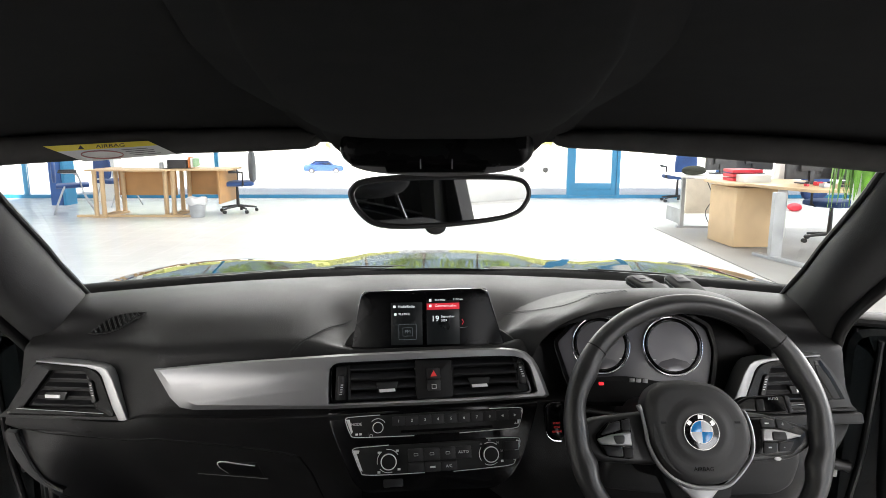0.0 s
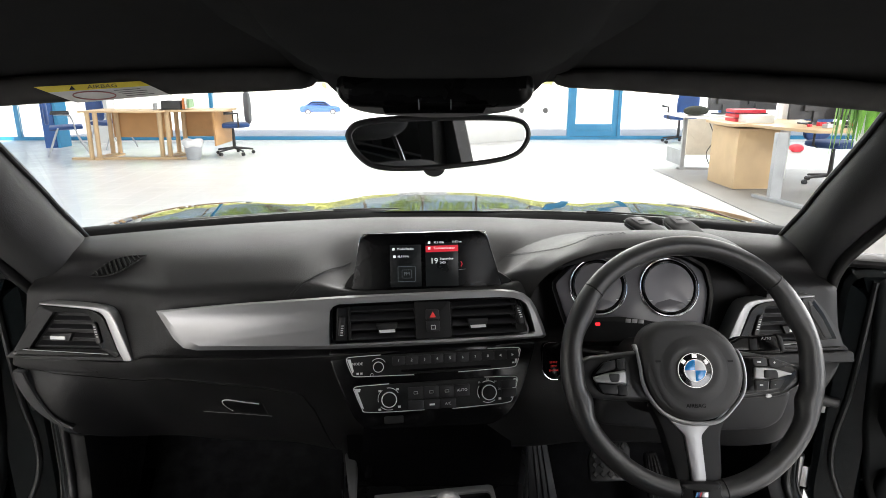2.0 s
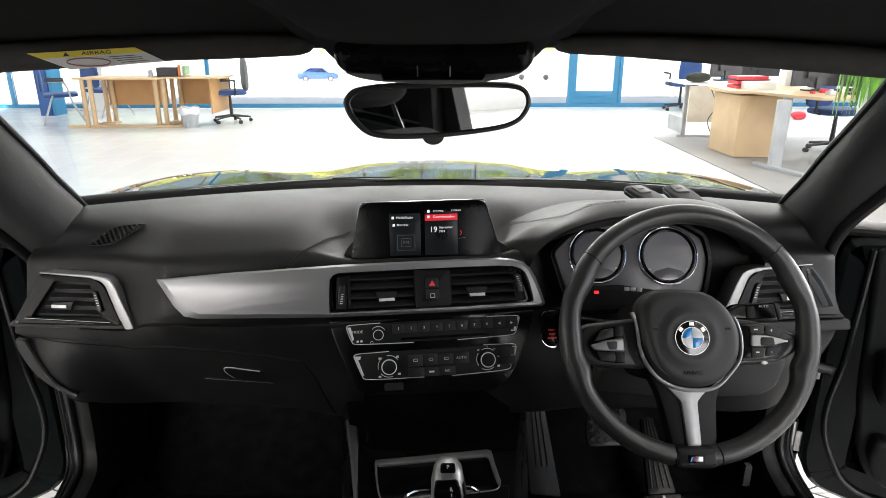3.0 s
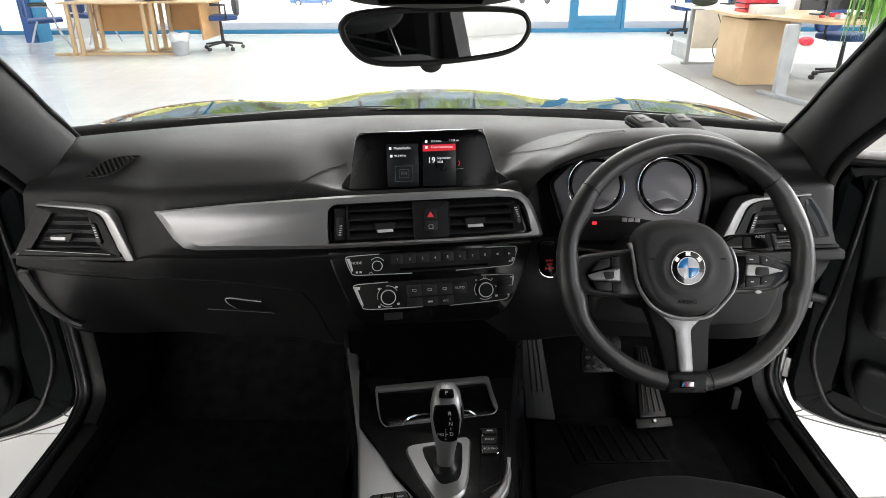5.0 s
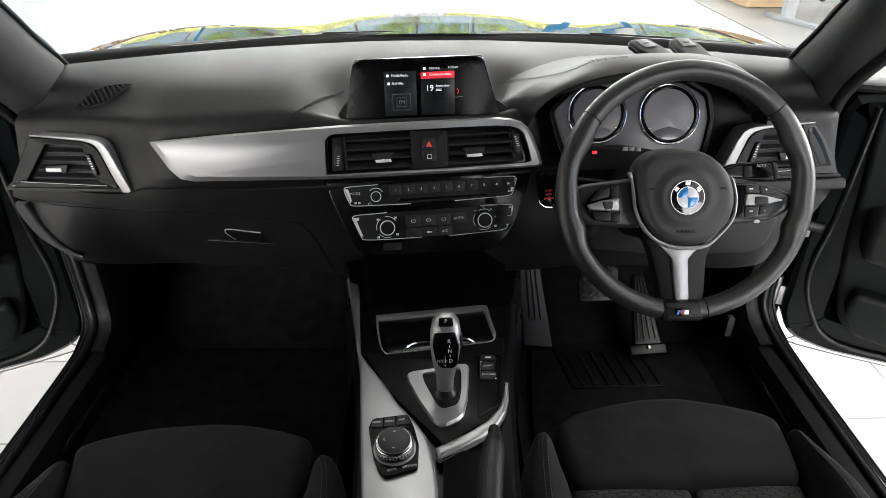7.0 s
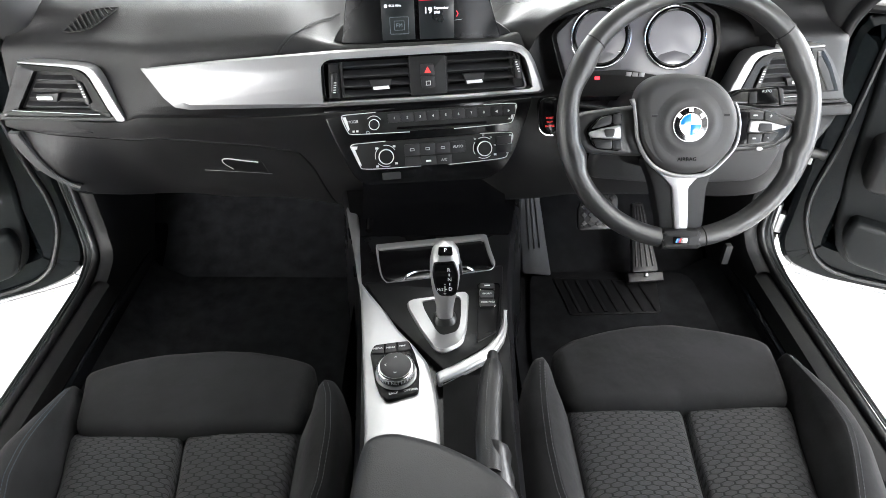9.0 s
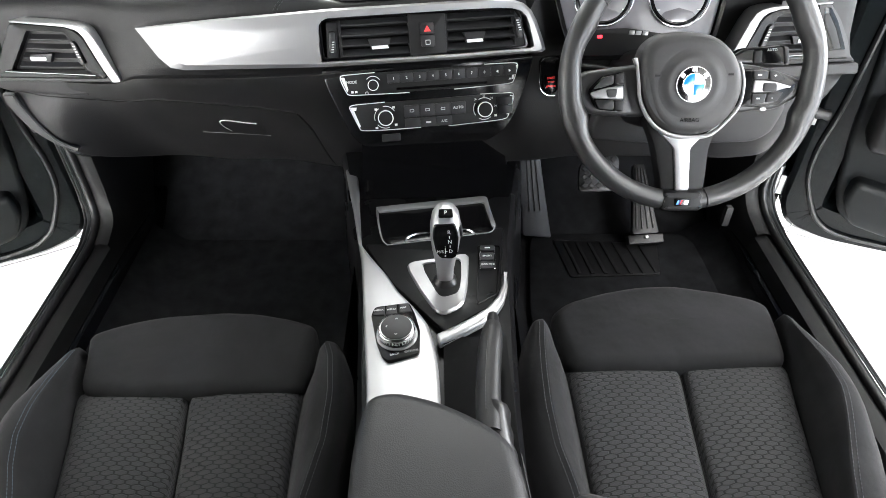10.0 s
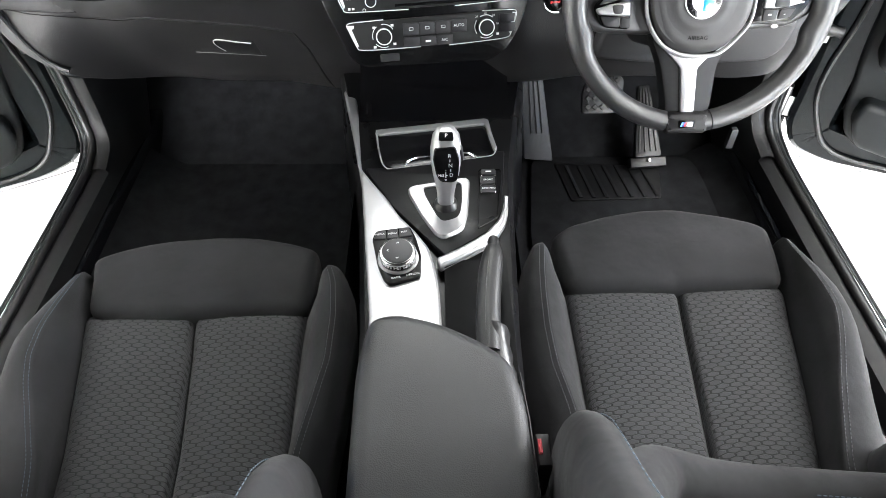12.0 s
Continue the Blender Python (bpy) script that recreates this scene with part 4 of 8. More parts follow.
# screen
SCREEN = place((0, 1.06, 0.93), 4, 12)
scr = part("display_screen", xf(plate([(-0.1435, -0.030), (-0.1250, 0.0620), (-0.1190, 0.0705), (-0.1100, 0.0722), (0.0820, 0.0745), (0.0905, 0.0715), (0.0955, 0.0640), (0.1040, 0.0360), (0.1255, -0.030)], 0.02, 0.0015, -0.018, r=0.006), SCREEN), SCREENGLASS, dash, "black display screen showing radio and date")
part("screen_rim", xf(tube([(u, v, 0.0005) for u, v in curve([(-0.1335, 0.02), (-0.1252, 0.0620), (-0.1190, 0.0708), (-0.1100, 0.0726), (-0.02, 0.0738), (0.0820, 0.0749), (0.0908, 0.0718), (0.0958, 0.0642), (0.1045, 0.0360), (0.1095, 0.02)], 70)], 0.0010, seg=6), SCREEN), CHROME, scr, "thin bright rim")
part("screen_cradle", xf(plate([(-0.160, -0.034), (-0.152, -0.010), (-0.135, 0.010), (0.100, 0.012), (0.122, 0.000), (0.147, -0.018), (0.130, -0.034)], 0.03, 0.004, -0.038, r=0.01), SCREEN), MATT, dash, "matt black cradle of the screen")
UI = material("screen_white", (0.8, 0.82, 0.85), 0.5, vary=0.0, glow=0.28)
UIDIM = material("screen_grey", (0.10, 0.12, 0.13), 0.5, vary=0.0, glow=0.3)
UIRED = material("screen_red", (0.55, 0.015, 0.03), 0.5, vary=0.0, glow=0.25)
UIBOX = material("screen_tile", (0.006, 0.0075, 0.0085), 0.3, vary=0.2, vary_scale=20, glow=0.07)
for a, b in (((-0.074, 0.053), (-0.020, -0.020)), ((-0.0125, 0.056), (0.0445, -0.020))):
    part("screen_tile", xf(plate([a, (b[0], a[1]), b, (a[0], b[1])], 0.0002, 0.00005, 0.0022), SCREEN), UIBOX, scr)
part("screen_banner", xf(plate([(-0.012, 0.0505), (0.0445, 0.0515), (0.0445, 0.0405), (-0.012, 0.0395)], 0.0003, 0.0001, 0.0024), SCREEN), UIRED, scr, "red banner on the screen")
for s, u, v, h, al in (("Communication", 0.0019, 0.0465, 0.0058, "LEFT"), ("Media/Radio", -0.0619, 0.0460, 0.0058, "LEFT"), ("95.5 MHz", -0.0612, 0.0330, 0.0050, "LEFT"), ("19", -0.0048, 0.0240, 0.0142, "LEFT"), ("September", 0.0124, 0.0278, 0.0054, "LEFT"), ("2023", 0.0124, 0.0210, 0.0050, "LEFT"),
                         ("95.5 MHz", 0.0021, 0.0562, 0.0046, "LEFT"), ("11:52 am", 0.0337, 0.0572, 0.0046, "LEFT")):
    writing("screen_writing", s, h, on(SCREEN, u, v, 0.0029), UI, scr, al)
writing("screen_writing", "FM", 0.0085, on(SCREEN, -0.0455, 0.0025, 0.0029), UIDIM, scr)
for r in (0.0075, 0.0135):
    part("screen_frame", xf(ring_plate([(-0.0455 - r * 1.15, 0.0025 - r), (-0.0455 + r * 1.15, 0.0025 - r), (-0.0455 + r * 1.15, 0.0025 + r), (-0.0455 - r * 1.15, 0.0025 + r)], 0.0007, 0.0002, 0.0026, r=0.002), SCREEN), UIDIM, scr)
part("screen_arrow", xf(tube([(0.049, 0.0225, 0.0028), (0.0515, 0.018, 0.0028), (0.049, 0.0135, 0.0028)], 0.0006, seg=4), SCREEN), UIRED, scr)
part("screen_line", xf(tube([(0.0455, 0.008, 0.0027), (0.058, 0.009, 0.0027)], 0.0003, seg=4), SCREEN), UIDIM, scr)
for u, v in ((-0.0665, 0.0330), (-0.0680, 0.0460), (-0.0060, 0.0465), (-0.006, 0.0562)):
    part("screen_icon", xf(plate([(u - 0.0022, v - 0.0022), (u + 0.0022, v - 0.0022), (u + 0.0022, v + 0.0022), (u - 0.0016, v + 0.0022)], 0.0002, 0.00005, 0.0027), SCREEN), UI, scr)


# side vents
def side_vent(m, flip, label):
    f = (lambda g: xf(mirrored(g), m)) if flip else (lambda g: xf(g, m))
    v = part("side_vent", f(plate([(-0.050, 0.036), (0.064, 0.036), (0.082, 0.026), (0.112, -0.042), (-0.088, -0.043)], 0.02, 0.002, -0.032, r=0.008)), MATT, dash, label)
    part("vent_frame", f(plate([(-0.0310, 0.0485), (0.030, 0.0465), (0.070, 0.0441), (0.084, 0.0410), (0.0925, 0.0355), (0.1013, 0.0218), (0.1299, -0.0435), (0.1266, -0.0468), (0.1147, -0.0470), (0.1033, -0.0265), (0.0839, 0.0234), (0.0790, 0.0305), (0.0725, 0.0350), (0.0548, 0.0395), (-0.0305, 0.0455)], 0.04, 0.0018, -0.034, steps=3)), SILVER, v, "satin silver vent frame")
    part("vent_shell", f(bands([[(a, b, h) for a, b in pts] for pts, h in (
        (rounded([(-0.034, 0.0465), (0.062, 0.041), (0.081, 0.031), (0.113, -0.0445), (-0.089, -0.0458)], 0.01, 4), 0.0),
        (rounded([(-0.032, 0.0440), (0.060, 0.0385), (0.078, 0.028), (0.108, -0.0405), (-0.083, -0.0420)], 0.01, 4), 0.005),
        (rounded([(-0.0104, 0.0330), (0.0505, 0.0315), (0.0569, 0.0225), (0.0750, -0.0290), (-0.0555, -0.0310)], 0.004, 4), 0.000))], -0.036)), GLOSS, v, "gloss black vent shell")
    part("lower_lip", f(plate([(-0.080, -0.0325), (0.112, -0.0385), (0.117, -0.047), (-0.096, -0.0475)], 0.04, 0.002, -0.036, r=0.004)), SOFT, v)
    part("bright_sill", f(tube([(-0.062, -0.0315, 0.005), (0.088, -0.0355, 0.005)], 0.0007, seg=6)), SILVER, v)
    for k in range(4):
        y = 0.0225 - 0.0145 * k
        a, b = -0.012 - 0.010 * k, 0.054 + 0.0045 * k
        part("slat", f(xf(box((a + b) / 2, 0, 0, b - a, 0.016, 0.002, 0.0008), Matrix.Translation((0, y, -0.010)) @ Matrix.Rotation(radians(-52), 4, "X"))), SLAT, v)
    tab = part("vent_tab", f(plate([(-0.014, -0.004), (0.024, -0.002), (0.018, -0.016), (-0.014, -0.016)], 0.008, 0.001, -0.005)), SLAT, v)
    part("tab_inlay", f(plate([(-0.014, -0.0075), (0.012, -0.0075), (0.012, -0.0130), (-0.0135, -0.0130)], 0.002, 0.0005, 0.003)), BRIGHT, tab, "bright metal inlay")
    ch = part("vent_cheek", f(plate([(0.052, 0.027), (0.062, 0.024), (0.084, -0.029), (0.070, -0.029)], 0.022, 0.001, -0.022, r=0.002)), MATT, v)
    part("thumb_wheel", f(plate([(0.0585, 0.018), (0.0665, 0.016), (0.0755, -0.018), (0.0665, -0.020)], 0.006, 0.002, -0.001, r=0.004)), RUBBER, v)
    for k in range(5):
        part("wheel_mark", f(box(0.0640 + 0.0012 * k, 0.010 - 0.0042 * k, 0.0052, 0.004, 0.0016, 0.0006)), MARK, ch)
    return v


side_vent(place((-0.63, 1.0, 0.850), -4, 12), False, "side air vent in a satin silver frame")
side_vent(place((0.617, 1.01, 0.857), 4, 12), True, "side air vent in a satin silver frame")
ledge = plate([(-0.093, -0.048), (0.116, -0.0485), (0.116, -0.066), (-0.097, -0.067)], 0.045, 0.004, -0.036, r=0.005)
RV = place((0.617, 1.01, 0.857), 4, 12)
end_panel = part("end_panel", xf(plate([(0.0062, 0.0446), (0.0268, 0.0456), (0.0481, 0.0220), (0.0678, -0.0084), (0.0830, -0.0394), (0.0367, -0.0393)], 0.006, 0.0015, 0.003, r=0.003), RV), HARD, dash, "grey end panel beside the air vent")
part("end_recess", xf(plate([(0.0157, 0.0408), (0.0272, 0.0404), (0.0442, 0.0186), (0.0626, -0.0145), (0.0685, -0.0258), (0.0405, -0.0274), (0.0251, 0.0069)], 0.0012, 0.0004, 0.0085, r=0.002), RV), GLOSS, end_panel, "gloss black recess")
part("end_blade", xf(plate([(0.0179, 0.0320), (0.0246, 0.0317), (0.0422, 0.0080), (0.0591, -0.0236), (0.0475, -0.0240), (0.0342, -0.0025), (0.0214, 0.0177)], 0.0014, 0.0004, 0.0095, r=0.001), RV), SLAT, end_panel)
part("end_lip", xf(plate([(-0.7155, 0.812), (-0.7215, 0.788), (-0.700, 0.780), (-0.62, 0.772), (-0.575, 0.772), (-0.575, 0.805), (-0.62, 0.806)], 0.030, 0.004, 0.0, r=0.004, steps=3), place((0, 1.0285, 0), 0, 0)), SOFT, dash, "black lip at the dashboard's end")
part("end_ledge", xf(mirrored(ledge), place((0.624, 1.01, 0.856), 4, 12)), SOFT, dash, "black ledge at the dashboard's end")

# glove box


def lid_end(k, right):
    s = (k - 41.0) / 11.0
    return lin(s, (0, 0.15, 0.6, 0.85, 1), (-0.233, -0.219, -0.207, -0.207, -0.212)) if right else lin(s, (0, 0.25, 0.5, 0.75, 1), (-0.700, -0.690, -0.676, -0.656, -0.628))


def lid_k(x, k):
    """The lid's upper edge drops slightly towards the middle of the car."""
    top = lin(x, (-0.70, -0.547, -0.386, -0.233), (40.6, 40.9, 41.7, 42.5))
    return top + (52.0 - top) * (k - 41.0) / 11.0


ks = np.linspace(41.0, 52.0, 23)
lid = part("glovebox_lid", sheet([[on_face(x, lid_k(x, k), 0.0020) for x in np.linspace(lid_end(k, False), lid_end(k, True), 60)] for k in ks], (0, 0.006, 0)), SOFT, dash, "grained black glovebox lid")
part("lid_joint", tube([on_face(x, lid_k(x, 40.9), 0.0008) for x in np.linspace(-0.57, -0.236, 30)], 0.0009, seg=5), VINYL, dash)
part("lid_joint", tube([on_face(lid_end(k, True) + 0.002, lid_k(-0.22, k), 0.0004) for k in ks], 0.0012, seg=5), MATT, dash)
part("end_gap", tube([on_face(lid_end(k, False) - 0.002, k, 0.001) for k in ks], [0.0035 + 0.0015 * math.sin(math.pi * i / 22) for i in range(23)], seg=6), RUBBER, dash, "dark gap at the glovebox end")
part("handle_recess", sheet([[on_face(x, k, 0.0026) for x in np.linspace(-0.384 + 0.004 * (k - 43.6), -0.316, 12)] for k in np.linspace(43.5, 45.0, 6)], (0, 0.002, 0)), RUBBER, lid)
edge = [(-0.3222, 43.8), (-0.350, 43.6), (-0.372, 43.4), (-0.3835, 43.45), (-0.388, 43.7), (-0.3875, 44.1), (-0.379, 44.6)]
part("handle", tube([on_face(p.x, p.y, 0.0040) for p in curve([(u, v, 0) for u, v in edge], 26)], [0.0011 - 0.0006 * max(0, (i - 13) / 12) for i in range(26)], seg=6), BRIGHT, lid, "thin chrome handle edge")
part("handle_line", tube([on_face(x, 44.7 + 0.4 * (x + 0.4364) / 0.126, 0.0034) for x in np.linspace(-0.4364, -0.3106, 10)], 0.0006, seg=5), STEEL, lid)

# demister grille on the top
GA, GB = Vector((-0.602, 1.066)), Vector((-0.510, 1.088))


def leaf(s, k):
    """A place in the leaf-shaped grille: s along it, k from its far edge to its near one."""
    bulge = math.sin(math.pi * s) ** 0.8
    p = GA.lerp(GB, s) + Vector((-0.004, 0.008)) * bulge * (1 - k) + Vector((0.008, -0.014)) * bulge * k
    return p.x, p.y


def on_dash(x, y, lift):
    return x, y, dash_top(x, y) + lift


grille = part("demister_grille", grid([[on_dash(*leaf(s, k), 0.0022) for k in (0, 0.33, 0.66, 1)] for s in np.linspace(0, 1, 20)]), MATT, dash, "dark leaf-shaped demister grille")
part("grille_rim", tube([on_dash(*leaf(s, k), 0.0030) for s, k in [(q, 0) for q in np.linspace(0, 1, 16)] + [(q, 1) for q in np.linspace(1, 0, 16)][1:-1]], 0.0013, True, 5), SOFT, grille)
for k in range(10):
    s = 0.12 + 0.082 * k
    part("grille_slat", tube([on_dash(*leaf(s - 0.02, 0.04), 0.004), on_dash(*leaf(s + 0.02, 0.96), 0.004)], 0.0017, seg=6, flat=1.6), SOFT, grille)

# instrument cluster and its hood
hood_front = [(0.168, 1.05, 0.885), (0.186, 1.03, 0.930), (0.222, 1.010, 0.966), (0.29, 0.995, 0.993), (0.378, 0.990, 1.000), (0.46, 0.993, 0.995), (0.525, 1.00, 0.970), (0.560, 1.015, 0.930), (0.575, 1.03, 0.870)]
rows = []
for dy, dz, w in ((0.05, -0.030, 0.97), (0.02, -0.012, 0.985), (0.002, -0.003, 0.997), (0.0, 0.0, 1.0), (0.008, 0.004, 1.006), (0.022, 0.0075, 1.012), (0.042, 0.010, 1.022), (0.070, 0.010, 1.035), (0.10, 0.006, 1.05), (0.135, 0.0, 1.07), (0.18, -0.008, 1.10), (0.22, -0.02, 1.13), (0.27, -0.045, 1.18)):
    row = []
    for p in curve(hood_front, 61):
        flank = min(1.0, max(0.0, (0.275 - p.x) / 0.10))
        x = 0.378 + (p.x - 0.378) * w - 0.075 * flank * min(1.0, max(0.0, dy) / 0.12)
        y = p.y + dy * (1 - 0.25 * flank)
        z = p.z + dz * (1 if p.z > 0.93 else 0.4)
        blend = max(0.0, (dy - 0.085) / 0.185) ** 1.2 * (1 - flank) + min(1.0, max(0.0, dy - 0.004) / 0.11) ** 1.2 * flank if dz > -0.003 or dy > 0.1 else 0.0
        row.append((x, y, z + (dash_top(max(-0.7, min(0.7, x)), y) - 0.003 - z) * min(1.0, blend)))
    rows.append(row)
hood_rows = np.array(rows)
part("instrument_hood", grid(rows), SOFT, dash, "arched soft plastic hood over the instruments")


# stitched seams on the dashboard top
def on_hood(i, j):
    a, f, c, g = int(i), i - int(i), int(j), j - int(j)
    p = (hood_rows[a][c] * (1 - f) + hood_rows[a + 1][c] * f) * (1 - g) + (hood_rows[a][c + 1] * (1 - f) + hood_rows[a + 1][c + 1] * f) * g
    return float(p[0]), float(p[1]) - 0.0006, float(p[2]) + 0.0014


SEAM_LEFT = [(-0.2450, 24.3, 0), (-0.2383, 23.0, 0), (-0.2300, 21.9, 0), (-0.2115, 18.2, 0), (-0.1865, 14.5, 0), (-0.1580, 12.0, 0)]
SEAM_RIGHT = [(10.8, 11.0, 0), (9.7, 14.4, 0), (8.5, 16.5, 0), (7.5, 18.5, 0), (6.8, 20.2, 0), (6.45, 22.6, 0), (6.4, 26.0, 0)]
for o in (0.0, 0.0065):
    run = [Vector(on_face(p.x + o, p.y, 0.0006)) + Vector((0, 0, 0.0012)) for p in curve(SEAM_LEFT, 60)]
    part("stitched_seam", stitches(run, 0.00055), THREAD, dash, "double stitched seam")
    part("stitched_seam", stitches([on_hood(p.x - 30 * o, p.y) for p in curve(SEAM_RIGHT, 60)], 0.00055), THREAD, dash, "double stitched seam")
    part("seam_groove", tube([q + Vector((0.003, 0, -0.0012)) for q in run], 0.0010, seg=5), MATT, dash) if o == 0 else None

CLUSTER = place((0.378, 1.03, 0.92), 0, 25)
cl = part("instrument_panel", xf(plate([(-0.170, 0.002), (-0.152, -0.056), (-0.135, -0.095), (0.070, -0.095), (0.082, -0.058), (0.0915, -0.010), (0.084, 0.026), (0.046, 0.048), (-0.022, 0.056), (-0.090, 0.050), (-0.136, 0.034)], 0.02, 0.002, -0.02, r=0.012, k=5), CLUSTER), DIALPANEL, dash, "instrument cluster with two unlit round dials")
part("cluster_rim", xf(ring_plate([(-0.178, 0.004), (-0.160, -0.060), (-0.140, -0.102), (0.076, -0.102), (0.090, -0.058), (0.0995, -0.010), (0.092, 0.032), (0.050, 0.056), (-0.022, 0.064), (-0.094, 0.058), (-0.142, 0.040)], 0.007, 0.012, -0.006, r=0.012), CLUSTER), GLOSS, cl, "gloss black cluster edge")
# dark plate standing in for the wheel hub's shadow low on the cluster
part("hub_shade_strip", xf(plate([(-0.154, -0.057), (-0.060, -0.053), (0.010, -0.064), (0.079, -0.066), (0.070, -0.098), (-0.136, -0.098)], 0.003, 0.0010, 0.0, r=0.006), CLUSTER), MATT, cl, "dark strip painting the hub's shadow on the cluster")
for u, v, r in ((-0.0965, -0.0020, 0.0480), (0.0240, -0.0040, 0.0495)):
    # the right dial gets the lighter grey, its reflection put into the colour
    dial = part("dial", xf(disc(r, 0.003, 0.0005, 0.001, (u, v), 48), CLUSTER), SHEENGLASS if u > 0 else DIALPANEL, cl, "round dial greyed by painted sky reflection")
    part("dial_ring", xf(torus(r, 0.0014, (u, v, 0.0035), 64, 8), CLUSTER), CHROME, dial, "thin chrome ring")
    part("dial_ring", xf(torus(r - 0.0050, 0.0036, (u, v, 0.0020), 64, 8), CLUSTER), GLOSS, dial)
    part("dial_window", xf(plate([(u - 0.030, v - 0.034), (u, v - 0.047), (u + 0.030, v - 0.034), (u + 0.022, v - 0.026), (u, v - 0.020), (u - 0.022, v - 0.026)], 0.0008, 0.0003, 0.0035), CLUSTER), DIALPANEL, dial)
    for k in range(2):
        a = radians((215, 325)[k])
        part("dial_tick", xf(box(u + 0.040 * math.cos(a), v + 0.040 * math.sin(a), 0.004, 0.006, 0.0012, 0.0004), CLUSTER), MARK, dial)
part("warning_light", xf(plate([(-0.104, -0.0685), (-0.096, -0.0685), (-0.096, -0.0635), (-0.104, -0.0635)], 0.0006, 0.0002, 0.0034, r=0.001), CLUSTER), material("red_warning_light", (0.9, 0.02, 0.03), 0.4, vary=0, glow=0.6), cl, "lit red warning light")
for k in range(3):
    u = -0.0535 + 0.0108 * k
    part("maker_mark", xf(plate([(u, -0.0635 - 0.0006 * k), (u + 0.0090, -0.0640 - 0.0006 * k), (u + 0.0102, -0.0575 - 0.0006 * k), (u + 0.0012, -0.0570 - 0.0006 * k)], 0.0005, 0.0002, 0.0032), CLUSTER), SILVER, cl)
# ==== steering wheel ====
WHEEL = place((0.371, 0.828, 0.8685), 0, 25)
wheel = thing("steering_wheel", (0.373, 0.88, 0.84), "black leather three-spoke sports steering wheel with silver inlays", "steering wheel")


def rim_half(deg):
    """Half the rim's width at an angle: thumb rests swell it above and below each side spoke."""
    d = deg if 90 < deg < 270 else (180 - deg) % 360
    return 0.0146 + 0.0026 * math.exp(-((d - 154) / 8) ** 2) + 0.0038 * math.exp(-((d - 198) / 6) ** 2) + 0.0022 * math.exp(-((d - 183) / 9) ** 2)


def rim_at(deg, turn, grow=0.0):
    h, a = rim_half(deg), radians(deg)
    r = 0.1872 - h + (h + grow) * math.cos(turn)
    return r * math.cos(a), r * math.sin(a), (0.0158 + grow) * math.sin(turn)


rows = [[rim_at(2.0 * i, 2 * math.pi * j / 20) for j in range(20)] for i in range(181)]
rim = part("rim", xf(grid(rows, wrap=True), WHEEL), LEATHER, wheel, "perforated black leather rim")
for deg in (42.7, 141.6, 259.8, 281.0):
    part("rim_seam", xf(tube([rim_at(deg, 2 * math.pi * j / 28, 0.0001) for j in range(28)], 0.0009, True, 5), WHEEL), MATT, rim, "sunk leather seam")
SPOKES = (
    ([(-0.060, 0.022), (-0.105, 0.0175), (-0.150, 0.012), (-0.163, -0.006), (-0.160, -0.030), (-0.140, -0.047), (-0.100, -0.050), (-0.058, -0.052)],
     [(-0.0955, 0.0125), (-0.126, 0.0060), (-0.1445, -0.0135), (-0.1395, -0.0270), (-0.131, -0.0400), (-0.094, -0.0435)],
     ([(-0.0970, 0.0105), (-0.1090, 0.0080), (-0.1090, -0.0040), (-0.0965, -0.0055)], [(-0.1105, 0.0077), (-0.1250, 0.0042), (-0.1390, -0.0115), (-0.1260, -0.0095), (-0.1105, -0.0045)],
      [(-0.0955, -0.0280), (-0.1080, -0.0270), (-0.1080, -0.0410), (-0.0945, -0.0415)], [(-0.1095, -0.0270), (-0.1360, -0.0255), (-0.1300, -0.0385), (-0.1095, -0.0405)]),
     [(-0.1435, -0.0165), (-0.1252, -0.0108), (-0.0969, -0.0065), (-0.0959, -0.0260), (-0.1198, -0.0250), (-0.1390, -0.0240)],
     [(-0.1220, -0.0120), (-0.1060, -0.0113), (-0.1070, -0.0225), (-0.1185, -0.0232)]),
    ([(0.056, 0.022), (0.098, 0.0165), (0.135, 0.0060), (0.160, -0.0040), (0.158, -0.0260), (0.128, -0.0440), (0.090, -0.0460), (0.056, -0.0500)],
     [(0.0660, 0.0135), (0.0980, 0.0132), (0.1300, 0.0020), (0.1475, -0.0074), (0.1420, -0.0205), (0.1235, -0.0380), (0.0660, -0.0400)],
     ([(0.0826, 0.0104), (0.1030, 0.0098), (0.1040, -0.0015), (0.0845, -0.0010)], [(0.1050, 0.0097), (0.1143, 0.0092), (0.1310, -0.0020), (0.1170, -0.0035), (0.1060, -0.0015)],
      [(0.0845, -0.0210), (0.1040, -0.0210), (0.1020, -0.0340), (0.0834, -0.0360)], [(0.1060, -0.0210), (0.1280, -0.0190), (0.1204, -0.0311), (0.1040, -0.0335)]),
     [(0.0845, -0.0025), (0.0998, -0.0029), (0.1151, -0.0054), (0.1385, -0.0119), (0.1165, -0.0178), (0.0992, -0.0195), (0.0825, -0.0192)],
     [(0.0968, -0.0062), (0.1153, -0.0068), (0.1166, -0.0182), (0.0962, -0.0182)]))
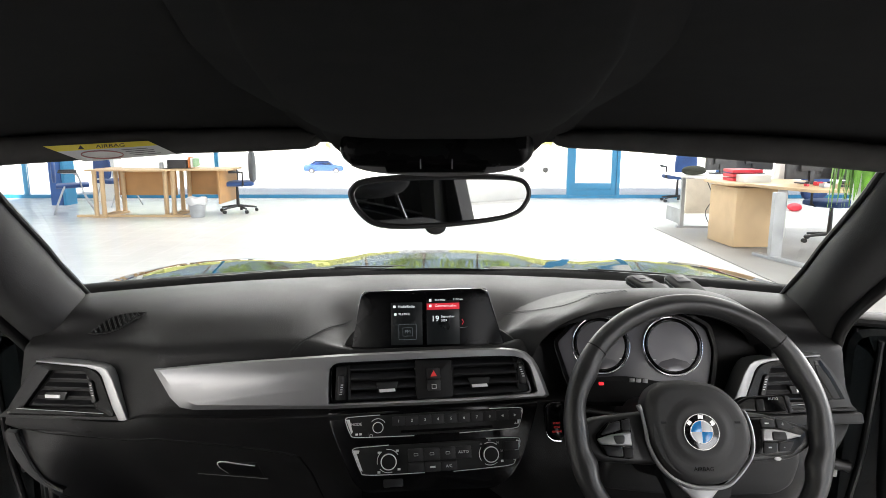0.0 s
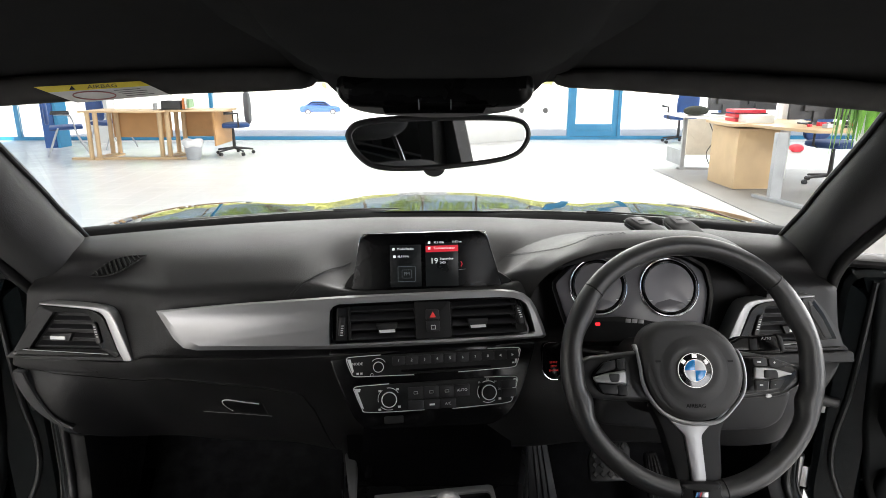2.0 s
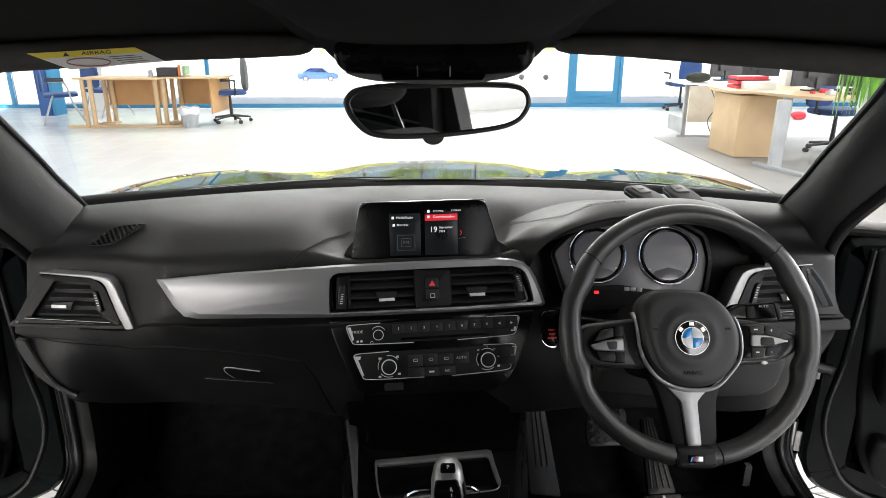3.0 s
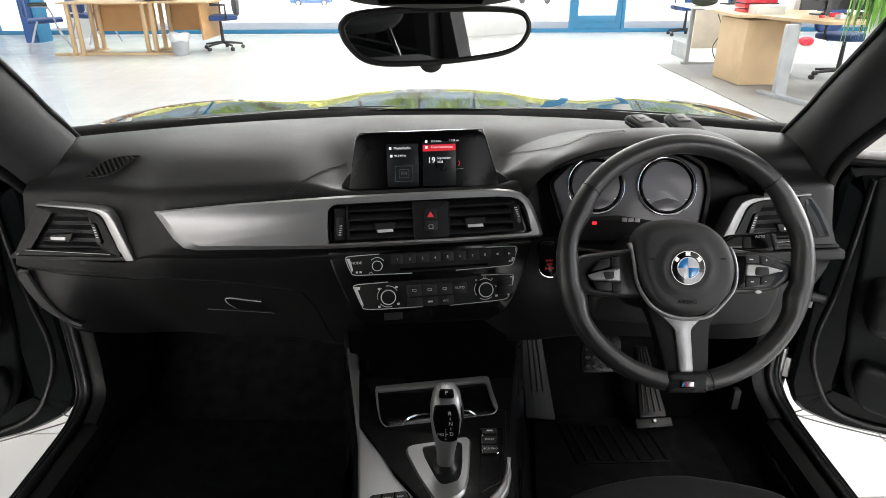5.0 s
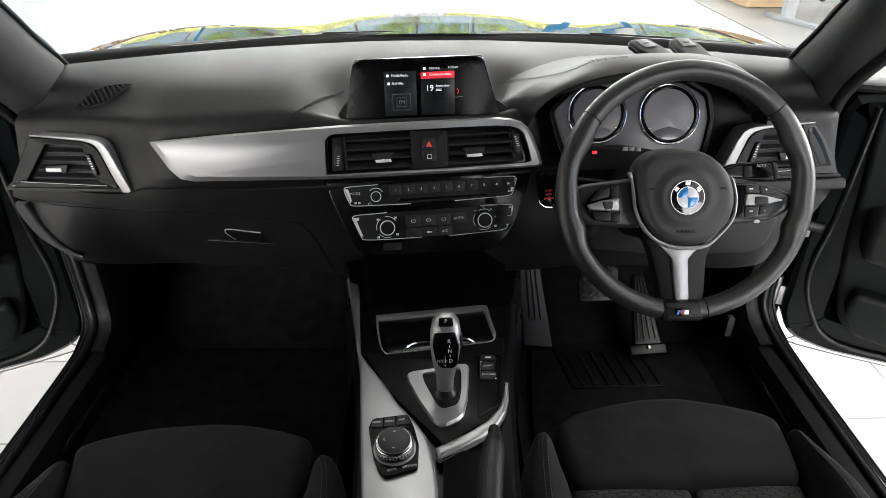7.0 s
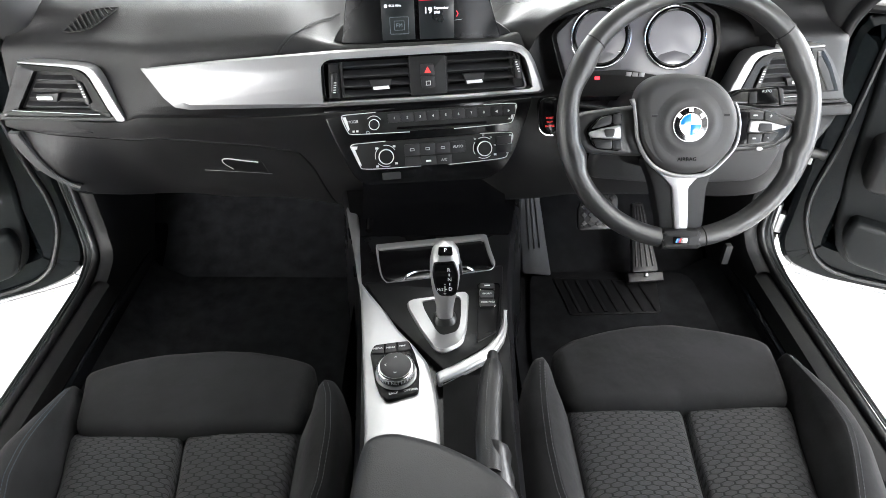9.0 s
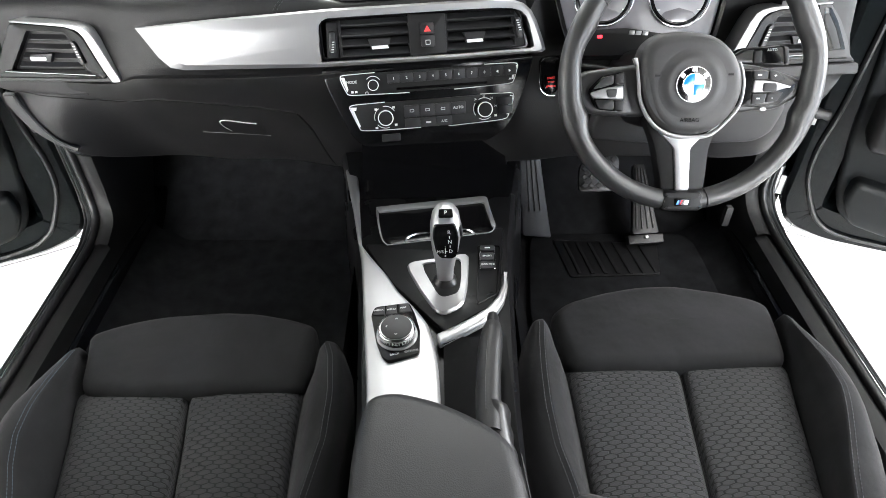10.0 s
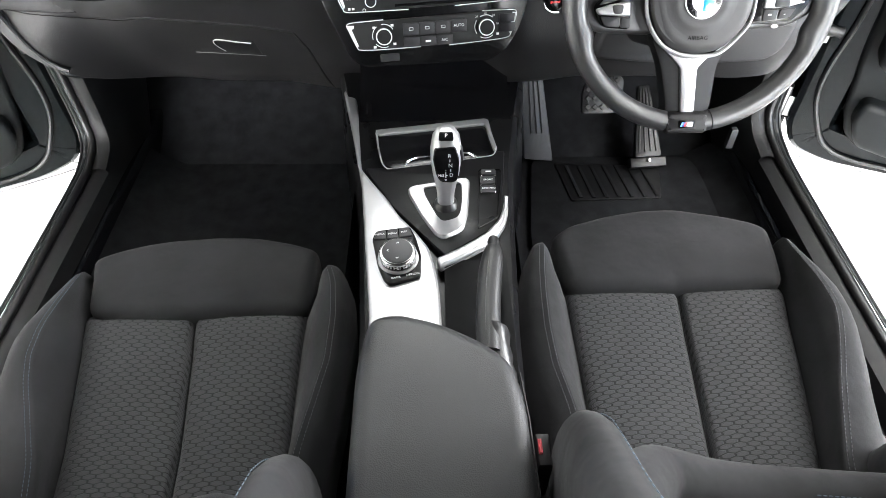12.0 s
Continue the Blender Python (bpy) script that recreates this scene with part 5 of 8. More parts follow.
for spoke_out, pod_out, buttons, key_out, toggle in SPOKES:
    part("side_spoke", xf(plate(spoke_out, 0.024, 0.007, -0.028, r=0.010, k=5, steps=4), WHEEL), LEATHER, wheel, "black padded spoke")
    pod = part("button_pod", xf(plate(pod_out, 0.016, 0.003, -0.010, r=0.007, k=5), WHEEL), GLOSS, wheel, "gloss black button pod with a silver key")
    for outline in buttons:
        part("pod_button", xf(plate(outline, 0.003, 0.0011, 0.0050, r=0.0025), WHEEL), SLAT, pod)
    part("silver_key", xf(plate(key_out, 0.005, 0.0022, 0.0052, r=0.003, steps=3), WHEEL), SILVER, pod, "satin silver key")
    part("key_toggle", xf(plate(toggle, 0.003, 0.0012, 0.0088, r=0.003), WHEEL), HARD if toggle[0][0] < 0 else SLAT, pod)
for u, v, w in ((0.092, 0.0045, 0.006), (0.093, -0.0275, 0.005)):
    part("pod_symbol", xf(box(u, v, 0.0081, w, 0.0022, 0.0003), WHEEL), MARK, wheel)
for u, v, s in ((0.114, 0.0030, "+"), (0.1125, -0.0265, "-")):
    writing("pod_sign", s, 0.008, on(WHEEL, u, v, 0.0082), MARK, wheel)
part("pod_light", xf(disc(0.0026, 0.002, 0.004, 0.0008, (0.103, -0.0425), 14, 1.8), WHEEL), MARK, wheel)
PAD_OUT = [(-0.079, 0.026), (-0.073, 0.046), (-0.055, 0.060), (-0.026, 0.064), (0.022, 0.058), (0.050, 0.036), (0.064, 0.008), (0.066, -0.020), (0.055, -0.048), (0.030, -0.071), (-0.003, -0.078), (-0.036, -0.072), (-0.060, -0.052), (-0.0725, -0.022), (-0.0765, 0.005)]
pad = part("airbag_cover", xf(plate(PAD_OUT, 0.040, 0.016, -0.014, r=0.03, k=5, steps=6), WHEEL), PAD, wheel, "grained black airbag cover")
rows = [[(-0.008 + r * math.cos(q), -0.006 + r * math.sin(q), 0.0240 + 0.0052 * (1 - (r / 0.060) ** 2) + 0.0016 * math.exp(-((r - 0.034) / 0.006) ** 2)) for q in np.linspace(0, 2 * math.pi, 48, endpoint=False)] for r in np.linspace(0.004, 0.062, 24)]
part("cover_dome", xf(grid(rows, wrap=True, caps=True), WHEEL), PAD, wheel, "smooth domed middle")
arc = [(-0.0822, 0.0215), (-0.0803, 0.010), (-0.0781, -0.0043), (-0.0753, -0.0245), (-0.0661, -0.0457), (-0.0505, -0.0641), (-0.028, -0.0756), (-0.002, -0.0790), (0.0261, -0.0756), (0.0471, -0.0584), (0.0635, -0.0365), (0.0673, -0.0109), (0.0637, 0.0107), (0.0587, 0.0214)]
part("silver_arc", xf(tube([(u, v, 0.015) for u, v in curve(arc, 70)], [0.0020 + 0.0012 * math.sin(math.pi * i / 69) for i in range(70)], seg=8), WHEEL), SILVER, wheel, "satin silver arc round the airbag cover")
part("arc_head", xf(plate([(-0.0885, 0.0285), (-0.0825, 0.0300), (-0.0795, 0.0210), (-0.0845, 0.0200)], 0.006, 0.0015, 0.011, r=0.0015), WHEEL), SILVER, wheel)
part("lower_spoke", xf(plate([(-0.064, -0.052), (0.054, -0.052), (0.0345, -0.092), (0.0330, -0.150), (0.026, -0.175), (-0.033, -0.175), (-0.0325, -0.150), (-0.0470, -0.089)], 0.024, 0.006, -0.022, r=0.014, k=5), WHEEL), MATT, wheel, "black lower spoke")
part("spoke_inlay", xf(plate([(-0.050, -0.0645), (-0.028, -0.0765), (-0.002, -0.0800), (0.026, -0.0765), (0.047, -0.0600), (0.014, -0.0850), (0.0045, -0.0960), (0.0075, -0.1570), (-0.0118, -0.1578), (-0.0185, -0.0960), (-0.028, -0.0860)], 0.006, 0.0018, 0.0015, r=0.004), WHEEL), SILVER, wheel, "satin silver inlay of the lower spoke")
part("rim_clasp", xf(plate([(-0.033, -0.156), (0.0262, -0.157), (0.0275, -0.1865), (-0.0345, -0.186)], 0.033, 0.008, -0.016, r=0.008, k=4), WHEEL), MATT, wheel)
BADGE = on(WHEEL, -0.0010, 0.0055, 0.0)
badge = part("rim_badge", xf(plate([(-0.0155, -0.1715), (0.0075, -0.1720), (0.0070, -0.1830), (-0.0145, -0.1825)], 0.0015, 0.0005, 0.0168, r=0.002), BADGE), GLOSS, wheel, "small badge with coloured stripes")
STRIPES = [material("stripe_light_blue", (0.1, 0.35, 0.7), 0.3), material("stripe_dark_blue", (0.03, 0.05, 0.25), 0.3), material("stripe_red", (0.6, 0.03, 0.04), 0.3)]
for k, mt in enumerate(STRIPES):
    u = -0.0130 + 0.0026 * k
    part("badge_stripe", xf(plate([(u, -0.1805), (u + 0.0022, -0.1805), (u + 0.0046, -0.1742), (u + 0.0024, -0.1742)], 0.0006, 0.0002, 0.0181), BADGE), mt, badge)
part("badge_block", xf(plate([(-0.0050, -0.1805), (0.0045, -0.1805), (0.0050, -0.1742), (-0.0026, -0.1742)], 0.0006, 0.0002, 0.0181), BADGE), SATIN, badge)
LOGO = on(WHEEL, -0.0078, -0.0065, 0.0290)
logo = part("wheel_badge", xf(disc(0.0236, 0.002, 0, 0.0008, k=48), LOGO), material("badge_black", (0.01, 0.01, 0.012), 0.15, coat=0.7), wheel, "round badge with blue and white quarters")
part("badge_ring", xf(torus(0.0234, 0.0008, (0, 0, 0.0016), 56, 6), LOGO), CHROME, logo)
part("badge_ring", xf(torus(0.0148, 0.0007, (0, 0, 0.0022), 48, 6), LOGO), CHROME, logo)
BLUE, WHITE = material("badge_blue", (0.03, 0.28, 0.72), 0.2, coat=0.6), material("badge_white", (0.75, 0.77, 0.8), 0.2, coat=0.6)
for k in range(4):
    a0 = math.pi / 2 * k
    part("badge_quarter", xf(plate([(0, 0)] + [(0.0143 * math.cos(a0 + s), 0.0143 * math.sin(a0 + s)) for s in np.linspace(0, math.pi / 2, 9)], 0.0006, 0.0001, 0.0021), LOGO), WHITE if k % 2 == 0 else BLUE, logo)
for a in (143, 90, 37):
    c = Vector((0.0195 * math.cos(radians(a)), 0.0195 * math.sin(radians(a)), 0.0022))
    part("badge_mark", xf(xf(box(0, 0, 0, 0.0065, 0.0055, 0.0005), Matrix.Translation(c) @ Matrix.Rotation(radians(a - 90), 4, "Z")), LOGO), CHROME, logo)
writing("airbag_word", "AIRBAG", 0.0078, on(WHEEL, -0.008, -0.0545, 0.0268), material("moulded_letters", (0.003, 0.003, 0.003), 0.9, spec=0.1), wheel)
for u in (-0.052, 0.048):
    part("horn_symbol", xf(box(u - 0.004, 0.006, 0.0262, 0.008, 0.003, 0.0006), WHEEL), MATT, wheel)
col = part("column_shroud", xf(plate([(-0.060, 0.045), (0.062, 0.045), (0.075, -0.02), (0.055, -0.075), (-0.052, -0.075), (-0.075, -0.02)], 0.16, 0.01, -0.20, r=0.03, k=5), WHEEL), MATT, wheel, "matt black steering column shroud")
st = part("light_stalk", xf(plate([(0.070, 0.034), (0.083, 0.034), (0.100, 0.0428), (0.1526, 0.0458), (0.1635, 0.0431), (0.1678, 0.0180), (0.158, 0.0172), (0.0915, 0.0175), (0.070, 0.012)], 0.022, 0.005, -0.082, r=0.006, k=4, steps=4), WHEEL), GLOSS, wheel, "gloss black light stalk")
part("stalk_end", xf(plate([(0.1545, 0.0452), (0.1630, 0.0428), (0.1672, 0.0184), (0.1600, 0.0180)], 0.004, 0.0015, -0.0625, r=0.002), WHEEL), SLAT, st, "grey end cap")
part("stalk_switch", xf(plate([(0.112, 0.038), (0.124, 0.039), (0.124, 0.021), (0.112, 0.021)], 0.003, 0.001, -0.0605, r=0.002), WHEEL), MATT, st)
writing("stalk_word", "AUTO", 0.0055, on(WHEEL, 0.139, 0.0390, -0.0592), MARK, st)
part("wiper_stalk", xf(tube([tuple(p) for p in curve([(-0.075, 0.004, -0.075), (-0.11, 0.010, -0.075), (-0.16, 0.016, -0.075)], 12)], 0.012, seg=12, flat=0.7, up=(0, 0, 1)), WHEEL), GLOSS, wheel, "gloss black wiper stalk")
part("knee_panel", xf(plate([(-0.110, 0.060), (-0.053, 0.080), (0.195, 0.078), (0.199, 0.056), (0.197, 0.012), (0.174, -0.009), (0.096, -0.012), (-0.023, -0.008), (-0.112, 0.004)], 0.03, 0.010, -0.02, r=0.014, k=5, steps=4), place((0.385, 0.955, 0.70), 0, -14)), HARD, dash, "grey panel below the steering column")

# ==== centre console ====
TOP = 0.60


def at_z(z):
    return Matrix.Translation((0, 0, z))


console = thing("centre_console", (0, 0.65, 0.28), "black centre console with satin silver trim panels", "console")
rows = []
for y, xl, xr, z in ((1.06, -0.172, 0.176, 0.615), (0.95, -0.150, 0.155, 0.597), (0.80, -0.124, 0.133, 0.592), (0.68, -0.110, 0.126, 0.592), (0.50, -0.098, 0.118, 0.575), (0.30, -0.092, 0.115, 0.565), (0.0, -0.09, 0.112, 0.56), (-0.25, -0.09, 0.11, 0.50)):
    rows.append([(xl - 0.02, y, 0.27), (xl - 0.006, y, z - 0.10), (xl, y, z - 0.012), (xl + 0.008, y, z - 0.001), (xl + 0.02, y, z), (xr - 0.02, y, z), (xr - 0.008, y, z - 0.001), (xr, y, z - 0.012), (xr + 0.006, y, z - 0.10), (xr + 0.02, y, 0.27)])
part("console_body", grid(rows, caps=True), PIANO, console, "matt black console body")
silver_left = [(-0.162, 1.020), (-0.137, 1.020), (-0.125, 0.90), (-0.113, 0.797), (-0.097, 0.769), (-0.067, 0.723), (-0.048, 0.686), (-0.023, 0.652), (-0.004, 0.620), (0.003, 0.593), (0.008, 0.563), (0.011, 0.534), (0.013, 0.490), (0.013, 0.40), (-0.080, 0.40), (-0.082, 0.500), (-0.096, 0.63), (-0.110, 0.756), (-0.137, 0.90)]
part("trim_panel", xf(plate(silver_left, 0.030, 0.005, -0.026, r=0.006, k=3, steps=4), at_z(TOP)), SILVER, console, "satin silver console panel")
silver_right = [(0.007, 0.600), (0.030, 0.613), (0.055, 0.629), (0.081, 0.649), (0.099, 0.673), (0.108, 0.697), (0.114, 0.726), (0.118, 0.726), (0.1165, 0.694), (0.109, 0.664), (0.096, 0.641), (0.075, 0.620), (0.054, 0.606), (0.030, 0.592), (0.012, 0.581)]
part("trim_curve", xf(plate(silver_right, 0.012, 0.005, -0.008, r=0.004, steps=4), at_z(TOP)), SILVER, console, "curved satin silver trim")
part("well_edge", xf(tube([(0.013, 0.574, 0.003), (0.043, 0.593, 0.003), (0.076, 0.614, 0.003)], 0.0004, seg=6), at_z(TOP)), BEZEL, console, "thin bright edge of the handbrake well")
part("switch_panel", xf(plate([(-0.108, 0.800), (-0.060, 0.71), (0.003, 0.628), (0.020, 0.606), (0.086, 0.655), (0.104, 0.682), (0.114, 0.76), (0.122, 0.84), (-0.085, 0.80)], 0.012, 0.002, -0.012, r=0.006), at_z(TOP)), PIANO, console)
part("switch_bank", xf(ring_plate([(0.068, 0.656), (0.099, 0.678), (0.112, 0.775), (0.112, 0.79), (0.076, 0.79), (0.075, 0.752)], 0.0012, 0.002, 0.0, r=0.004), at_z(TOP)), GLOSS, console)
for y0, s in ((0.7615, "SPORT"), (0.7415, "ECO PRO")):
    b = part("drive_switch", xf(plate([(0.0790, y0 + 0.009), (0.1015, y0 + 0.009), (0.1000, y0 - 0.009), (0.0775, y0 - 0.009)], 0.004, 0.001, 0.0, r=0.003), at_z(TOP)), SLAT, console)
    writing("switch_word", s, 0.0050, at_z(TOP) @ Matrix.Translation((0.090, y0, 0.0042)), MARK, b)
part("switch_rim", xf(ring_plate([(0.0780, 0.772), (0.1035, 0.772), (0.1010, 0.730), (0.0760, 0.730)], 0.0012, 0.005, 0.0, r=0.004), at_z(TOP)), CHROME, console, "bright rim round the drive switches")
part("stability_switch", xf(plate([(0.0800, 0.789), (0.1035, 0.789), (0.103, 0.777), (0.0795, 0.777)], 0.003, 0.001, 0.0, r=0.002), at_z(TOP)), SLAT, console)
part("switch_mark", xf(box(0.0915, 0.783, 0.0032, 0.009, 0.003, 0.0003), at_z(TOP)), MARK, console)

# cup holder tray with its bright frame
CUP = at_z(TOP + 0.002)
tray = part("cup_tray", xf(plate([(-0.094, 0.892), (0.093, 0.919), (0.100, 0.915), (0.108, 0.841), (0.099, 0.824), (-0.065, 0.796), (-0.080, 0.813)], 0.004, 0.001, -0.004, r=0.006), CUP), GLOSS, console, "dark cup holder tray")
part("tray_frame", xf(tube([(u, v, 0.001) for u, v in curve([(0.1065, 0.836), (0.105, 0.829), (0.098, 0.8225), (0.077, 0.818), (-0.002, 0.804), (-0.062, 0.7945), (-0.073, 0.797), (-0.081, 0.813), (-0.089, 0.853), (-0.0935, 0.889)], 60)], [0.0009 + 0.0012 * max(0.0, (i - 40) / 19) for i in range(60)], seg=6), CUP), SILVER, tray, "thin bright frame of the cup tray")
part("tray_bar", xf(plate([(-0.0960, 0.8945), (0.093, 0.9225), (0.100, 0.9185), (0.1035, 0.882), (0.1095, 0.841), (0.1065, 0.832), (0.1030, 0.838), (0.0980, 0.871), (0.0940, 0.9010), (0.0890, 0.9055), (-0.0890, 0.8800)], 0.005, 0.0015, -0.001, r=0.003), CUP), SILVER, tray, "satin silver front bar")
for run in ([(-0.043, 0.798), (-0.038, 0.809), (-0.028, 0.817), (-0.012, 0.821), (0.004, 0.821)], [(0.045, 0.829), (0.056, 0.829), (0.064, 0.827), (0.070, 0.821), (0.074, 0.814)]):
    part("cup_clip", xf(tube([(u, v, 0.003) for u, v in curve(run, 16)], [0.0012 + 0.0014 * math.sin(math.pi * i / 15) for i in range(16)], seg=6), CUP), CHROME, tray, "bright cup holder clip")
rows = [[(x, y, z) for x in np.linspace(-0.128, 0.140, 9)] for y, z in ((0.93, 0.598), (0.965, 0.602), (1.02, 0.625), (1.05, 0.66))]
part("storage_cubby", sheet(rows, (0, 0.005, -0.01)), GLOSS, console, "dark storage cubby under the control panel")
part("cubby_lamp", tube([(-0.112, 0.945, 0.60), (-0.112, 0.965, 0.61)], 0.006, seg=8), GLOSS, console)

# gear selector
gear = thing("gear_selector", (0.022, 0.705, TOP), "satin silver automatic gear selector with a black face", "gear lever")


def even(pts, n):
    """A closed outline drawn anew with n points at even steps."""
    pts = rounded(pts, 0.004, 4)
    run = np.cumsum([0.0] + [math.dist(a, b) for a, b in zip(pts, pts[1:] + pts[:1])])
    xs, ys = [p[0] for p in pts] + [pts[0][0]], [p[1] for p in pts] + [pts[0][1]]
    return [(float(np.interp(d, run, xs)), float(np.interp(d, run, ys))) for d in np.linspace(0, run[-1], n, endpoint=False)]


sur_out = even([(-0.037, 0.746), (-0.029, 0.751), (0.016, 0.760), (0.056, 0.769), (0.061, 0.762), (0.058, 0.720), (0.055, 0.688), (0.049, 0.659), (0.042, 0.649), (0.023, 0.638), (0.014, 0.637), (0.006, 0.644), (-0.015, 0.684), (-0.035, 0.732)], 56)
sur_in = even([(-0.013, 0.745), (-0.006, 0.747), (0.016, 0.751), (0.044, 0.757), (0.048, 0.751), (0.047, 0.714), (0.044, 0.689), (0.039, 0.677), (0.022, 0.670), (0.015, 0.671), (0.008, 0.682), (-0.009, 0.725)], 56)
part("surround", xf(bands([[(u, v, 0.002) for u, v in sur_out], [(u + (0.012 - u) * 0.05, v + (0.71 - v) * 0.05, 0.0055) for u, v in sur_out], [(u, v, 0.005) for u, v in sur_in], [(u, v, 0.0) for u, v in sur_in]], -0.004), at_z(TOP)), SILVER, gear, "satin silver surround of the gear selector", sharp=30)
part("gate_well", xf(plate(sur_in, 0.003, 0.0005, -0.001), at_z(TOP)), MATT, gear)
rows = []
for z, y, rx, ry in ((0.600, 0.706, 0.0185, 0.0165), (0.607, 0.708, 0.0170, 0.0155), (0.612, 0.708, 0.0125, 0.0115), (0.630, 0.709, 0.0130, 0.0125), (0.650, 0.7105, 0.0160, 0.0140), (0.668, 0.713, 0.0195, 0.0165), (0.690, 0.7165, 0.0222, 0.0195), (0.710, 0.7205, 0.0222, 0.0205), (0.726, 0.724, 0.0195, 0.0185), (0.735, 0.727, 0.0135, 0.0125), (0.738, 0.728, 0.0060, 0.0055)):
    z = 0.6 + (z - 0.6) * 0.94
    rows.append([(0.022 + 0.0015 * (z - 0.6) / 0.1 + rx * math.copysign(abs(math.cos(a)) ** 0.8, math.cos(a)), y + ry * math.copysign(abs(math.sin(a)) ** 0.8, math.sin(a)), z) for a in np.linspace(0, 2 * math.pi, 28, endpoint=False)])
part("boot", grid(rows[:3], wrap=True, caps=True), RUBBER, gear)
lever = part("lever", grid(rows[2:], wrap=True, caps=True), SILVER, gear, "satin silver lever")
FACE_M = place((0.0236, 0.6975, 0.6845), 0, 14)
face = part("lever_face", xf(plate([(-0.0165, 0.030), (0.0130, 0.032), (0.0185, 0.012), (0.0165, -0.018), (0.010, -0.0235), (-0.0085, -0.0225), (-0.0145, -0.012), (-0.0190, 0.012)], 0.006, 0.002, -0.003, r=0.005, k=4, steps=3), FACE_M), GLOSS, gear, "gloss black selector face")
for k, s in enumerate("RND"):
    writing("gear_letter", s, 0.0078, on(FACE_M, 0.0045 + 0.0012 * k, 0.0190 - 0.0150 * k, 0.0033), MARK, face)
writing("gear_letter", "M/S", 0.0062, on(FACE_M, -0.0080, -0.0115, 0.0033), MARK, face)
for v, s in ((-0.0030, "-"), (-0.0185, "+")):
    writing("gear_letter", s, 0.007, on(FACE_M, -0.0010, v, 0.0033), MARK, face)
for a, b in (((0.005, 0.0135), (0.005, 0.0095)), ((0.006, -0.0015), (0.006, -0.005)), ((-0.001, -0.006), (-0.001, -0.0145)), ((-0.001, -0.011), (0.002, -0.011))):
    part("gear_line", xf(tube([(*a, 0.0033), (*b, 0.0033)], 0.0005, seg=4), FACE_M), MARK, face)
PARK = place((0.0238, 0.713, 0.7265), 0, 62)
pk = part("park_button", xf(plate([(-0.0095, 0.0065), (0.0095, 0.0065), (0.0105, -0.0065), (-0.0105, -0.0065)], 0.004, 0.0012, -0.0005, r=0.003), PARK), GLOSS, gear, "black park button")
writing("park_letter", "P", 0.008, on(PARK, 0, 0, 0.0037), MARK, pk)
part("release_button", xf(plate([(-0.007, 0.010), (0.007, 0.010), (0.006, -0.010), (-0.006, -0.010)], 0.003, 0.001, 0.0, r=0.003), place((0.0445, 0.715, 0.695), 85, 8)), SLAT, gear)

# rotary controller
rot = thing("rotary_controller", (-0.047, 0.595, TOP), "round menu controller with a silver ring on a black key plate", "controller")
part("key_plate", xf(plate([(-0.0850, 0.632), (-0.0800, 0.648), (-0.0310, 0.656), (-0.0215, 0.632), (-0.0140, 0.600), (-0.0145, 0.560), (-0.0555, 0.546), (-0.0650, 0.556), (-0.0740, 0.580)], 0.006, 0.0015, 0.003, r=0.005), at_z(TOP)), GLOSS, rot, "gloss black key plate")
for a, b, c, d, s in (((-0.0825, 0.6305), (-0.0790, 0.6445), (-0.0655, 0.6475), (-0.0655, 0.6300), "MEDIA"), ((-0.0635, 0.6305), (-0.0635, 0.6480), (-0.0485, 0.6505), (-0.0475, 0.6330), "MENU"), ((-0.0460, 0.6335), (-0.0465, 0.6510), (-0.0325, 0.6535), (-0.0265, 0.6370), "MAP")):
    k = part("key", xf(plate([a, b, c, d], 0.0022, 0.0008, 0.0085, r=0.0015), at_z(TOP)), SLAT, rot)
    writing("key_word", s, 0.0045, at_z(TOP) @ Matrix.Translation(((a[0] + c[0]) / 2, (a[1] + c[1]) / 2, 0.0109)) @ Matrix.Rotation(radians(8), 4, "Z"), MARK, k)
for u, v, s in ((-0.0480, 0.5585, "BACK"), (-0.0255, 0.5640, "OPTION")):
    writing("key_word", s, 0.0050, at_z(TOP) @ Matrix.Translation((u, v, 0.0092)) @ Matrix.Rotation(radians(12), 4, "Z"), MARK, rot)
KN = Matrix.Translation((-0.0460, 0.5925, TOP + 0.006)) @ Matrix.Rotation(radians(4), 4, "X") @ Matrix.Diagonal((0.95, 0.95, 0.82, 1))
part("skirt", xf(disc(0.0300, 0.009, 0, 0.002, k=48), KN), SILVER, rot, "silver skirt")
part("waist", xf(disc(0.0262, 0.012, 0.006, 0.001, k=48), KN), MATT, rot)
part("knurled_ring", xf(disc(0.0268, 0.013, 0.013, 0.004, k=48), KN), CHROME, rot, "bright knurled ring")
for k in range(36):
    a = 2 * math.pi * k / 36
    part("knurl", xf(xf(box(0, 0, 0, 0.0012, 0.0014, 0.006), Matrix.Translation((0.0268 * math.cos(a), 0.0268 * math.sin(a), 0.0185)) @ Matrix.Rotation(a, 4, "Z")), KN), SILVER, rot)
part("knob_top", xf(disc(0.0225, 0.0035, 0.0245, 0.0015, k=48), KN), SLAT, rot, "black knob top")
for a in (90, 180, 270):
    c, s = 0.015 * math.cos(radians(a)), 0.015 * math.sin(radians(a))
    part("arrow_mark", xf(xf(tube([(-0.002, 0.0018, 0), (0, -0.0002, 0), (-0.002, -0.0018, 0)], 0.0004, seg=4), Matrix.Translation((c, s, 0.0282)) @ Matrix.Rotation(radians(a), 4, "Z")), KN), MARK, rot)

